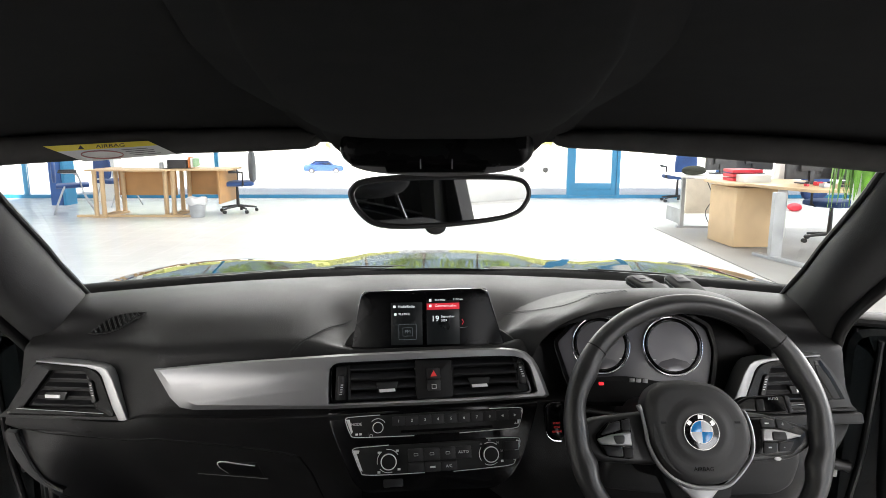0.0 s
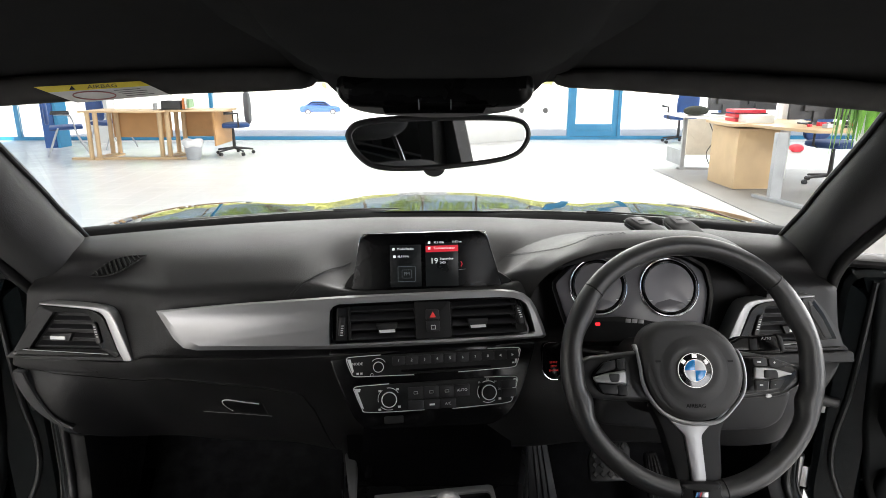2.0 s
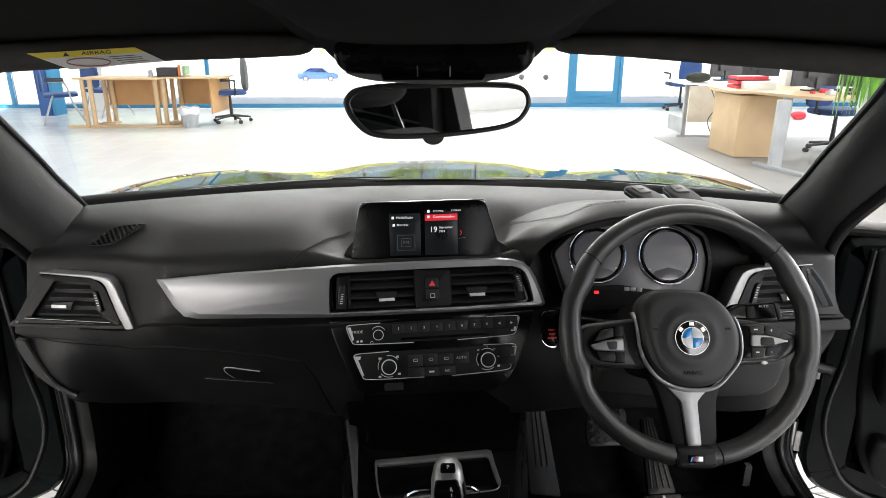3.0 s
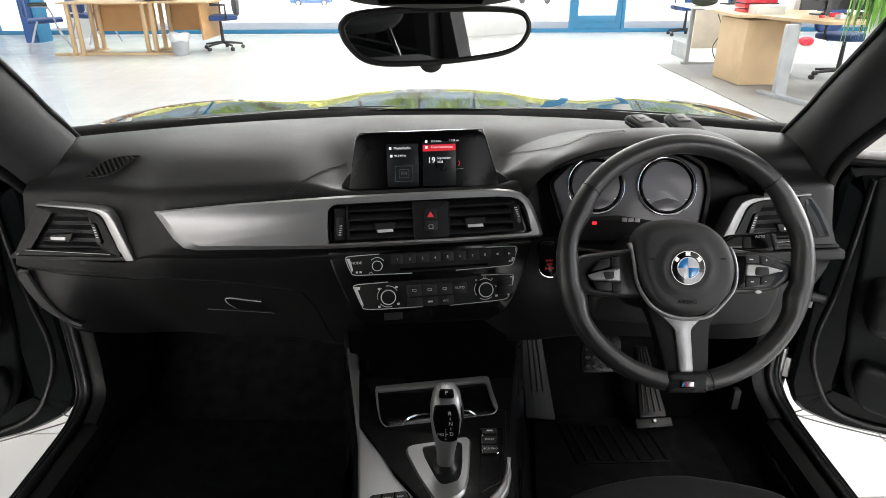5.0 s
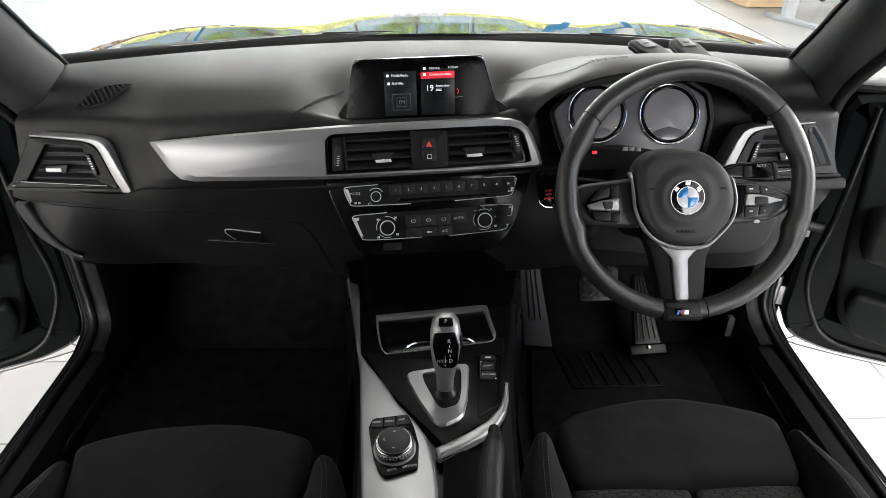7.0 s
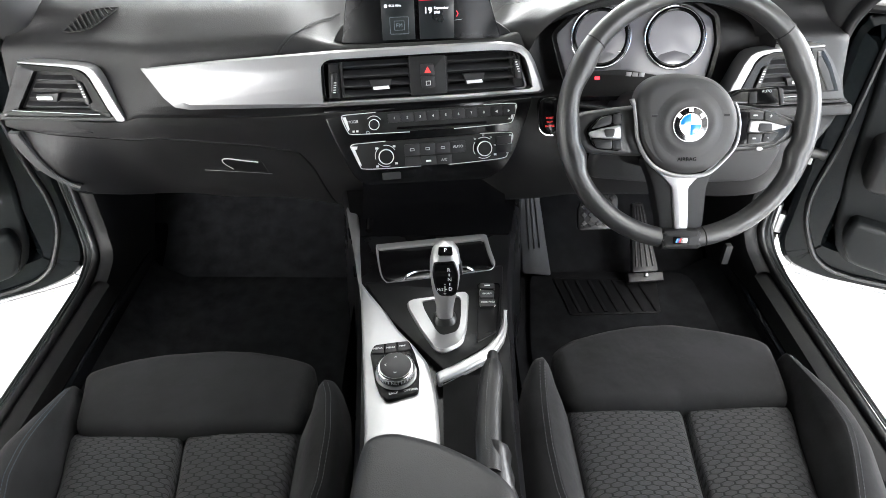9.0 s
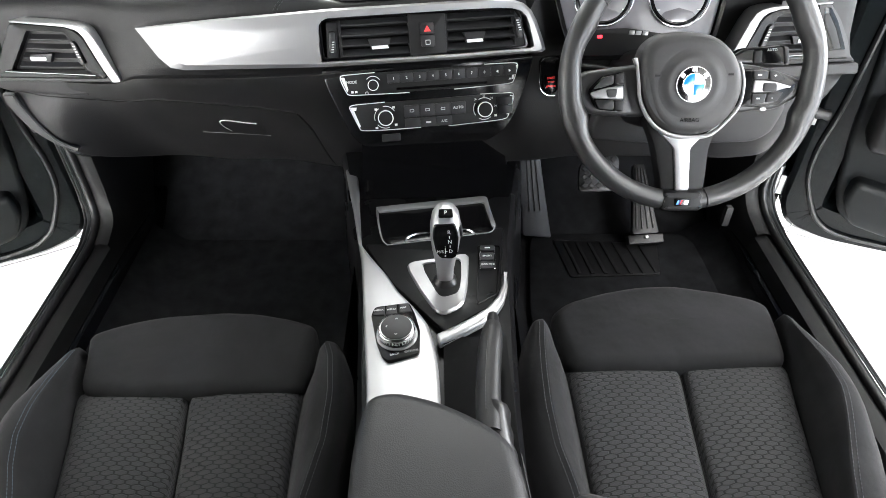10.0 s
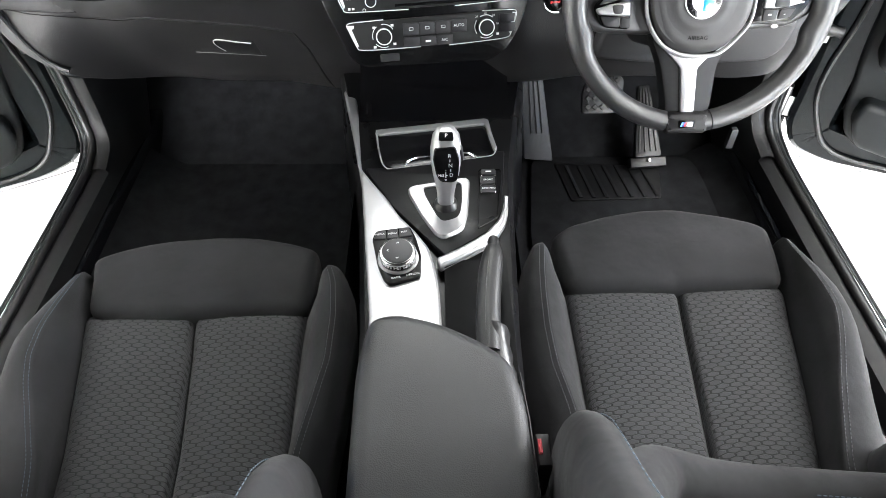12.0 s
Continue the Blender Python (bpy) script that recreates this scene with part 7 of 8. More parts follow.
# ==== above the windscreen ====
def visor(side, label):
    ob = thing("sun_visor", (side * 0.32, 0.72, 1.27), label, "sun visor", "sun visors")
    xs, low, high = ((0.12, 0.19, 0.276, 0.344, 0.406, 0.468, 0.58), (1.2535, 1.250, 1.2475, 1.242, 1.239, 1.235, 1.226), (1.276, 1.2765, 1.275, 1.273, 1.270, 1.266, 1.258)) if side < 0 else ((0.137, 0.21, 0.334, 0.427, 0.495, 0.58), (1.2545, 1.251, 1.241, 1.234, 1.228, 1.221), (1.2735, 1.274, 1.270, 1.265, 1.259, 1.250))
    rows = []
    for s in np.linspace(0, 1, 48):
        x = xs[0] + (xs[-1] - xs[0]) * s
        e = math.sqrt(max(0.01, 1 - (1 - min(1.0, s / 0.045)) ** 2)) * math.sqrt(max(0.02, 1 - (1 - min(1.0, (1 - s) / 0.04)) ** 2))
        a, b = lin(x, xs, low), lin(x, xs, high)
        zc, h = (a + b) / 2 + 0.004 * (1 - e), (b - a) / 2 * e
        row = []
        for q in np.linspace(0, 2 * math.pi, 28, endpoint=False):
            c, t = math.cos(q), math.sin(q)
            row.append((side * x, 0.726 + 0.032 * math.copysign(abs(c) ** 0.6, c), zc + h * math.copysign(abs(t) ** 0.7, t)))
        rows.append(row)
    body = part("visor_body", grid(rows, wrap=True, caps=True), VISOR, ob, "dark cloth visor folded against the roof")
    part("visor_pivot", tube([(side * 0.575, 0.715, 1.245), (side * 0.60, 0.70, 1.262)], 0.008, seg=10), MATT, ob, "black plastic pivot")
    part("visor_clip", box(side * (xs[0] + 0.012), 0.722, 1.276, 0.014, 0.014, 0.012, 0.003), MATT, ob, "black holding clip")
    return ob, body
_, body_l = visor(-1, "dark cloth sun visor with a yellow and white warning label")
visor(1, "dark cloth sun visor folded up")
YEL, WHT = material("label_yellow", (0.85, 0.72, 0.05), 0.5), material("label_white", (0.8, 0.8, 0.78), 0.5)
RED = material("red_plastic", (0.65, 0.03, 0.05), 0.4)
P0, P1, P2, P3 = Vector((-0.413, 0.6925, 1.2560)), Vector((-0.300, 0.6925, 1.2620)), Vector((-0.2715, 0.6945, 1.2480)), Vector((-0.371, 0.6950, 1.2395))


def on_label(a, b, lift=0.0):
    top, low = P0.lerp(P1, a), P3.lerp(P2, a)
    return top.lerp(low, b) + Vector((0, -lift, 0))


def label_patch(a0, a1, b0, b1, lift):
    return sheet([[on_label(a, b, lift) for a in np.linspace(a0, a1, 8)] for b in np.linspace(b0, b1, 5)], (0, 0.0004, 0))


lab = part("warning_label", label_patch(0, 1, 0.34, 1.0, 0.002), WHT, body_l, "white and yellow airbag warning label")
part("label_band", label_patch(0, 1, 0.0, 0.34, 0.002), YEL, lab, "yellow band")
part("label_ring", tube([on_label(0.33 + 0.20 * math.cos(q), 0.68 + 0.24 * math.sin(q), 0.003) for q in np.linspace(0, 2 * math.pi, 30, endpoint=False)], 0.0006, True, 4), material("faded_red", (0.5, 0.22, 0.22), 0.5), lab, "faded red ring")
for k in range(4):
    part("label_line", label_patch(0.60, 0.86 + 0.03 * (k % 2), 0.46 + 0.12 * k, 0.50 + 0.12 * k, 0.0028), BEZEL, lab)
along = (P1 - P0).normalized()
WORD = Matrix((along, Vector((0, -1, 0)).cross(along), (0, -1, 0))).transposed().to_4x4()
WORD.translation = on_label(0.585, 0.19, 0.0028)
writing("label_word", "AIRBAG", 0.0052, WORD @ Matrix.Diagonal((1.75, 1, 1, 1)), HARD, lab)
part("label_triangle", sheet([[on_label(0.235, 0.28, 0.0028), on_label(0.295, 0.28, 0.0028)], [on_label(0.338, 0.06, 0.0028), on_label(0.341, 0.06, 0.0028)]], (0, 0.0004, 0)), HARD, lab)

ohc = thing("overhead_console", (0.009, 0.64, 1.30), "dark overhead console with a lamp panel above the mirror", "overhead console")
rows = []
for y, w, zt, zb in ((0.30, 0.10, 1.345, 1.336), (0.42, 0.124, 1.342, 1.312), (0.52, 0.130, 1.336, 1.284), (0.60, 0.127, 1.330, 1.269), (0.65, 0.123, 1.320, 1.264), (0.69, 0.116, 1.308, 1.243), (0.71, 0.108, 1.30, 1.233), (0.72, 0.098, 1.295, 1.240)):
    rows.append([(0.009 + w * math.copysign(abs(math.cos(a)) ** 0.5, math.cos(a)) * (1 if math.sin(a) < 0 else 1.25), y, (zt + zb) / 2 + (zt - zb) / 2 * math.copysign(abs(math.sin(a)) ** 0.6, math.sin(a))) for a in np.linspace(0, 2 * math.pi, 40, endpoint=False)])
part("console_shell", grid(rows, wrap=True, caps=True), LINING, ohc, "dark moulded shell")
LAMP = place((0.009, 0.71, 1.235), 0, 0)
part("lamp_housing", xf(plate([(-0.096, 0.040), (-0.100, 0.020), (-0.097, 0.010), (-0.088, 0.002), (-0.050, 0.000), (0.050, 0.000), (0.089, 0.002), (0.098, 0.010), (0.101, 0.020), (0.097, 0.040)], 0.066, 0.020, 0.0, r=0.006, k=4, steps=7), LAMP), PIANO, ohc, "smooth black lamp housing")
edge = [tuple(p) for p in curve([(-0.0890, 0.0020), (-0.074, -0.003), (-0.054, -0.006), (-0.025, -0.008), (0.004, -0.009), (0.034, -0.008), (0.054, -0.006), (0.074, -0.003), (0.0895, 0.0022)], 33)]
part("lamp_bezel", xf(plate(edge + [(0.084, 0.008), (-0.084, 0.008)], 0.050, 0.003, 0.0, steps=3), LAMP), BEZEL, ohc, "light grey bezel")
lp = part("lamp_panel", xf(plate([(-0.053, 0.0015), (-0.051, -0.0048), (0.049, -0.0048), (0.052, 0.0015)], 0.052, 0.002, 0.002, r=0.001), LAMP), GLOSS, ohc, "gloss black lamp panel")
for x in (-0.016, 0.016):
    part("lamp_switch", xf(box(x, 0.0050, 0.0600, 0.0012, 0.011, 0.006), LAMP), BEZEL, lp)
for x in (-0.040, 0.042):
    part("reading_lamp", xf(plate([(x - 0.012, 0.004), (x + 0.012, 0.004), (x + 0.009, 0.009), (x - 0.009, 0.009)], 0.004, 0.001, 0.0585, r=0.002), LAMP), GLOSS, lp)
# mirror
mir = thing("rear_view_mirror", (0.012, 0.70, 1.23), "frameless black rear-view mirror hanging under the overhead console", "mirror")
MIR = place((0.0125, 0.680, 1.1985), 16, 0)
loop = [(-0.0979, 0.0094), (-0.0943, 0.018), (-0.0837, 0.0247), (-0.0541, 0.0282), (0.0009, 0.029), (0.065, 0.0278), (0.0916, 0.0245), (0.1026, 0.0167), (0.1057, 0.0041), (0.1005, -0.0083), (0.0892, -0.0181), (0.0658, -0.0242), (0.0136, -0.0285), (-0.0366, -0.0291), (-0.0639, -0.0264), (-0.0787, -0.0203), (-0.0903, -0.0084), (-0.0959, 0.0018)]
shape = [tuple(p) for p in curve(loop[-2:] + loop + loop[:2], 22 * 4 - 3)][8:-8]
shape = shape if (Vector(shape[0]) - Vector(shape[-1])).length > 0.001 else shape[:-1]
part("mirror_shell", xf(plate(inset(ccw(shape), 0.009), 0.028, 0.003, -0.030, steps=4), MIR), MATT, mir, "matt black mirror shell")
part("mirror_rim", xf(bands([[(u, v, h) for u, v in inset(ccw(shape), e)] for e, h in ((0.0, -0.002), (0.0015, 0.003), (0.0045, 0.004), (0.0062, 0.001))], -0.004), MIR), HARD, mir)
glass_face = inset(ccw(shape), 0.0056)
part("mirror_glass", xf(plate(glass_face, 0.001, 0.0002, 0.0), MIR), MIRROR, mir, "mirror glass", sharp=0)
part("mirror_button", xf(disc(0.0085, 0.006, -0.012, 0.002, (-0.0023, -0.0290), 24, 1.35), MIR), HARD, mir, "round button below the mirror")
part("mirror_stem", tube([(0.0125, 0.712, 1.205), (0.0125, 0.735, 1.235), (0.0125, 0.75, 1.262)], 0.013, seg=12), MATT, mir)

# ==== key fobs on the instrument hood ====
FOBGREY = material("satin_grey_inlay", (0.13, 0.13, 0.135), 0.5)


def fob(x, y, z, turn, label):
    m = Matrix.Translation((x, y, z)) @ Matrix.Rotation(radians(turn), 4, "Z") @ Matrix.Rotation(radians(10), 4, "X") @ Matrix.Diagonal((1.12, 1.25, 1, 1))
    ob = thing("key_fob", (x, y, z), label, "car key", "car keys")
    part("fob_body", xf(plate([(-0.018, -0.036), (0.018, -0.036), (0.022, 0.0), (0.019, 0.036), (-0.019, 0.036), (-0.022, 0.0)], 0.013, 0.005, 0.0, r=0.012, k=5, steps=4), m), MATT, ob, "black key body")
    part("fob_plate", xf(plate([(-0.012, 0.004), (0.012, 0.004), (0.010, 0.028), (-0.010, 0.028)], 0.002, 0.0006, 0.0125, r=0.003), m), FOBGREY, ob, "silver inlay")
    part("fob_mark", xf(box(0, 0.016, 0.0147, 0.010, 0.004, 0.0004), m), MATT, ob)
    part("fob_edge", xf(tube([(u, v, 0.0065) for u, v in rounded([(-0.018, -0.036), (0.018, -0.036), (0.022, 0.0), (0.019, 0.036), (-0.019, 0.036), (-0.022, 0.0)], 0.012, 5)], 0.0012, True, 6), m), GLOSS, ob, "gloss black edge")
    part("key_ring", xf(torus(0.010, 0.0009, (0.004, -0.044, 0.004), 28, 6), m), CHROME, ob, "steel key ring")


fob(0.381, 1.100, 0.996, 24, "black car key with a silver inlay lying on the instrument hood")
fob(0.449, 1.108, 0.995, 10, "black car key with a silver inlay lying on the instrument hood")

# ==== the showroom ====
TILE = material("white_floor_tile", (0.76, 0.755, 0.74), 0.24, vary=0.03, vary_scale=3, coat=0.1, random_tone=0.03, rough_vary=0.05)
GROUT = material("grey_grout", (0.69, 0.685, 0.67), 0.8)
WALL = material("white_wall_paint", (0.78, 0.78, 0.76), 0.7, vary=0.03, bump=0.1, bump_scale=300)
FRAME = material("blue_window_frame", (0.03, 0.22, 0.42), 0.35, vary=0.06)
GREY = material("grey_floor_covering", (0.30, 0.295, 0.285), 0.55, vary=0.14, vary_scale=2.5, bump=0.3, bump_scale=200)
WOOD = material("pale_beech_board", (0.60, 0.43, 0.25), 0.45, vary=0.10, vary_scale=4)
WOODD = material("warm_beech_panel", (0.50, 0.27, 0.105), 0.45, vary=0.12, vary_scale=4)
METAL = material("grey_desk_metal", (0.42, 0.43, 0.45), 0.4, metal=0.3)
NAVY = material("blue_chair_cloth", (0.025, 0.07, 0.22), 0.9, vary=0.2, bump=0.3, bump_scale=500, sheen=0.2)
DKPLASTIC = material("dark_chair_plastic", (0.03, 0.03, 0.033), 0.5)
LGREY = material("light_grey_plastic", (0.42, 0.44, 0.47), 0.5)
SCREENB = material("dark_monitor_plastic", (0.03, 0.03, 0.034), 0.4)
CONCRETE = material("pale_paving", (0.72, 0.71, 0.69), 0.8, vary=0.1, vary_scale=0.6, bump=0.3, bump_scale=60)
LEAF = material("fresh_green_leaf", (0.15, 0.38, 0.035), 0.4, vary=0.3, vary_scale=12)
HEDGE = material("hedge_leaves", (0.22, 0.30, 0.05), 0.6, vary=0.4, vary_scale=2)

BACKGREY = material("grey_chair_cloth", (0.16, 0.17, 0.18), 0.9, vary=0.2)
X0, X1, Y0, Y1, H = -9.6, 9.6, -8.6, 12.70, 4.3
ground = solid("ground", sheet([[(x, y, z) for x in (-300, -100, -30, 0, 30, 100, 300)] for y, z in ((-300, -0.03), (0, -0.03), (13.2, -0.03), (20, -0.25), (40, -1.4), (75, -3.3), (84, -3.3), (88, 1.35), (120, 1.5), (500, 2.0))], (0, 0, -0.05)), CONCRETE, "pale paving outside the showroom reaching far off", "ground", "structure")
floor = solid("floor", box((X0 + X1) / 2, (Y0 + Y1) / 2, -0.014, X1 - X0, Y1 - Y0, 0.024), GROUT, "white glossy tiled showroom floor with thin grey joints", "floor", "structure")
ceiling = solid("ceiling", box((X0 + X1) / 2, (Y0 + Y1) / 2, H + 0.1, X1 - X0 + 0.4, Y1 - Y0 + 0.4, 0.2), material("grey_ceiling_paint", (0.35, 0.35, 0.34), 0.8), "pale grey showroom ceiling", "ceiling", "structure")


def glazed(name, a, b, sill, head, label, posts):
    """A wall between two plan points: plinth strip, glass up to head, solid above."""
    a, b = Vector((*a, 0)), Vector((*b, 0))
    u = (b - a).normalized()
    n = u.cross(Vector((0, 0, 1)))
    m = Matrix((u, (0, 0, 1), n)).transposed().to_4x4()
    m.translation = a
    L = (b - a).length
    w = solid(name, xf(join(plate([(0, head), (L, head), (L, H), (0, H)], 0.2, 0.002, -0.1), plate([(0, 0), (L, 0), (L, sill), (0, sill)], 0.08, 0.004, -0.04)), m), FRAME if sill < 0.2 else WALL, label, "window wall", "structure")
    for p in posts:
        part("window_post", xf(plate([(p - 0.035, sill), (p + 0.035, sill), (p + 0.035, head), (p - 0.035, head)], 0.09, 0.004, -0.045), m), FRAME, w, "blue painted post")
    e = [0.0] + list(posts) + [L]
    for p, q in zip(e, e[1:]):
        if q - p > 0.2:
            pane = part("pane", xf(plate([(p + 0.036, sill + 0.001), (q - 0.036, sill + 0.001), (q - 0.036, head - 0.001), (p + 0.036, head - 0.001)], 0.008, 0.001, -0.004), m), PANE, w)
            pane.visible_shadow = False
    return w


front = glazed("wall_front", (X0, Y1 - 0.05), (2.46, Y1 - 0.05), 0.07, 4.2, "glass shop front with blue frames", (1.35, 5.15))
glazed("wall_front_side", (3.5, Y1 - 0.05), (X1, Y1 - 0.05), 0.07, 4.2, "glass shop front with blue frames", (4.0,))
glazed("wall_left", (X0, 5.5), (X0, Y1), 0.07, 4.2, "glass side wall with blue frames", (1.2, 3.6, 6.0))
# out of view; added so less sky reaches the passenger side
solid("wall_left_blocker", box(X0, (Y0 + 5.5) / 2, H / 2, 0.2, 5.5 - Y0, H), WALL, "plain white unseen side wall added to block sky light", "wall", "structure")
glazed("wall_right", (X1, Y1), (X1, Y0), 0.07, 4.2, "glass side wall with blue frames", (3, 6, 9, 12, 15, 18))
glazed("wall_rear", (X1, Y0), (X0, Y0), 0.9, 4.0, "rear wall with long windows", (4, 8, 12, 16))

# the blue glass door in the shop front
door_1 = tagged(thing("door_1", (2.97, Y1 - 0.05, 0), "blue framed glass entrance door, closed", "door"), kind="structure")
DM = place((2.46, Y1 - 0.05, 0), 0, 0)
part("door_frame", xf(ring_plate([(0.0, 0.0), (1.04, 0.0), (1.04, 2.2), (0.0, 2.2)], 0.06, 0.1, -0.05), DM), FRAME, door_1)
part("door_leaf", xf(ring_plate([(0.064, 0.064), (0.976, 0.064), (0.976, 2.13), (0.064, 2.13)], 0.10, 0.05, -0.025), DM), FRAME, door_1)
part("kick_rail", xf(plate([(0.166, 0.166), (0.874, 0.166), (0.874, 0.30), (0.166, 0.30)], 0.04, 0.004, -0.02), DM), FRAME, door_1)
pane = part("door_pane", xf(plate([(0.17, 0.302), (0.87, 0.302), (0.87, 2.02), (0.17, 2.02)], 0.01, 0.001, -0.005), DM), PANE, door_1)
pane.visible_shadow = False
part("door_head", xf(plate([(0, 2.202), (1.04, 2.202), (1.04, H), (0, H)], 0.1, 0.002, -0.05), DM), WALL, door_1)

# grey covered area beside the tiles; white tiles past its far end paint glare
solid("grey_floor", box((2.88 + X1) / 2, 4.3, 0.004, X1 - 2.88, 8.6, 0.006), GREY, "dull grey office floor covering beside the tiles", "floor", "structure")


def desk(name_label, m, w, d, h, legs):
    ob = thing("desk", m.translation, name_label, "desk", "office desks")
    part("desktop", xf(box(0, 0, h - 0.0125, w, d, 0.025, 0.004), m), WOOD, ob)
    for x in legs:
        for y in (-d / 2 + 0.06, d / 2 - 0.06):
            part("leg", xf(tube([(x, y, 0.03), (x * 0.98, y, h - 0.026)], 0.035, seg=10), m), WOOD, ob, "pale post leg")
        part("foot", xf(box(x, 0, 0.016, 0.09, d, 0.032, 0.008), m), WOOD, ob)
    part("back_panel", xf(box(0, d / 2 - 0.03, 0.50, w - 0.3, 0.02, 0.43, 0.002), m), WOODD, ob, "warm beech back panel")
    return ob


# desks standing on the light floor
d1 = desk("pale beech desk with an open leg frame and warm back panel", Matrix.Translation((-4.75, 9.95, 0)) @ Matrix.Rotation(radians(-3), 4, "Z"), 1.25, 0.70, 0.73, (-0.52, -0.40))
d2 = desk("pale beech desk with an open leg frame and warm back panel", Matrix.Translation((-3.80, 10.10, 0)) @ Matrix.Rotation(radians(-2), 4, "Z"), 1.05, 0.70, 0.73, (-0.46, -0.34))
part("modesty_panel", xf(box(-3.42, 10.2, 0.45, 0.025, 0.9, 0.50, 0.002), Matrix.Translation((0, 0, 0))), WOODD, d2, "warm beech modesty panel")
part("floor_rail", box(-4.65, 9.72, 0.02, 1.9, 0.07, 0.03, 0.005), WOOD, d1, "pale floor rail")
tower = thing("desk_organiser", (-4.0, 10.1, 0.73), "dark organiser with papers on the desk", "organiser")
part("tray", box(-4.12, 10.05, 0.80, 0.30, 0.2, 0.13, 0.01), SCREENB, tower)
for k, mt in enumerate((material("orange_folder", (0.6, 0.2, 0.06), 0.6), WHT, material("green_folder", (0.25, 0.4, 0.25), 0.6))):
    part("folder", box(-3.93 + 0.04 * k, 10.05, 0.82, 0.03, 0.2, 0.17 - 0.02 * k, 0.003), mt, tower)
part("pen_pot", xf(disc(0.035, 0.1, 0.73, 0.004, (-4.38, 10.0)), Matrix()), LGREY, tower)


def task_chair(m, label):
    ob = thing("office_chair", m.translation, label, "chair", "office chairs")
    for k in range(5):
        a = 2 * math.pi * k / 5 + 0.3
        leg = part("base_arm", xf(tube([(0, 0, 0.11), (0.15 * math.cos(a), 0.15 * math.sin(a), 0.095), (0.29 * math.cos(a), 0.29 * math.sin(a), 0.075)], [0.024, 0.018, 0.014], seg=8), m), DKPLASTIC, ob)
        part("castor", xf(xf(disc(0.028, 0.045, -0.022, 0.008, k=14), Matrix.Translation((0.29 * math.cos(a), 0.29 * math.sin(a), 0.030)) @ Matrix.Rotation(a, 4, "Z") @ Matrix.Rotation(radians(90), 4, "X")), m), DKPLASTIC, leg)
    part("gas_lift", xf(tube([(0, 0, 0.09), (0, 0, 0.43)], [0.028, 0.02], seg=12), m), DKPLASTIC, ob)
    part("seat", xf(swell([(-0.23, 0, 0.475, 0.17, 0.025, 4), (-0.20, 0, 0.475, 0.22, 0.04, 4), (0.0, 0, 0.47, 0.24, 0.045, 4), (0.2, 0, 0.47, 0.22, 0.04, 4), (0.24, 0, 0.465, 0.17, 0.02, 4)], 32, 16), m), NAVY, ob, "blue cloth seat")
    part("backrest", xf(swell([(0.70 - 0.24, 0, 0, 0.12, 0.02, 3.5), (0.52, 0, 0, 0.20, 0.035, 3.5), (0.72, 0, 0, 0.215, 0.04, 3.5), (0.90, 0, 0, 0.18, 0.035, 3.5), (0.96, 0, 0, 0.10, 0.015, 3.5)], 32, 20), m @ Matrix(((1, 0, 0, 0), (0, 0, -1, 0.25), (0, 1, 0, 0.03), (0, 0, 0, 1)))), BACKGREY if "grey" in label else NAVY, ob)
    part("back_bar", xf(tube([(0, 0.05, 0.44), (0, 0.24, 0.44), (0, 0.29, 0.60)], 0.018, seg=8), m), DKPLASTIC, ob)
    for s in (-1, 1):
        part("armrest", xf(tube([(s * 0.2, 0.05, 0.44), (s * 0.27, 0.05, 0.46), (s * 0.27, 0.05, 0.66), (s * 0.27, -0.16, 0.67)], [0.016, 0.016, 0.018, 0.022], seg=8), m), DKPLASTIC, ob)
    return ob


task_chair(Matrix.Translation((-3.33, 10.35, 0)) @ Matrix.Rotation(radians(-64), 4, "Z"), "office chair with blue seat and grey backrest on castors")


def visitor_chair(m, label):
    ob = thing("visitor_chair", m.translation, label, "chair", "visitor chairs")
    for s in (-1, 1):
        part("frame_leg", xf(tube(curve([(s * 0.26, -0.30, 0.012), (s * 0.26, -0.16, 0.30), (s * 0.26, -0.08, 0.62), (s * 0.26, 0.14, 0.66)], 16), 0.012, seg=8), m), LGREY, ob, "light grey tube frame")
        part("rear_leg", xf(tube([(s * 0.24, 0.28, 0.012), (s * 0.25, 0.10, 0.45)], 0.012, seg=8), m), LGREY, ob)
        part("arm_pad", xf(box(s * 0.26, 0.05, 0.672, 0.05, 0.26, 0.03, 0.01), m), DKPLASTIC, ob)
    part("seat", xf(swell([(-0.24, 0, 0.45, 0.19, 0.02, 4), (-0.2, 0, 0.45, 0.24, 0.035, 4), (0.18, 0, 0.44, 0.24, 0.035, 4), (0.22, 0, 0.44, 0.2, 0.02, 4)], 28, 14), m), NAVY, ob, "blue cloth seat")
    part("backrest", xf(swell([(0.50, 0, 0, 0.18, 0.02, 3.5), (0.56, 0, 0, 0.235, 0.03, 3.5), (0.80, 0, 0, 0.23, 0.03, 3.5), (0.86, 0, 0, 0.18, 0.015, 3.5)], 28, 14), m @ Matrix(((1, 0, 0, 0), (0, 0, -1, 0.24), (0, 1, 0, 0), (0, 0, 0, 1)))), NAVY, ob, "blue cloth backrest")
    return ob


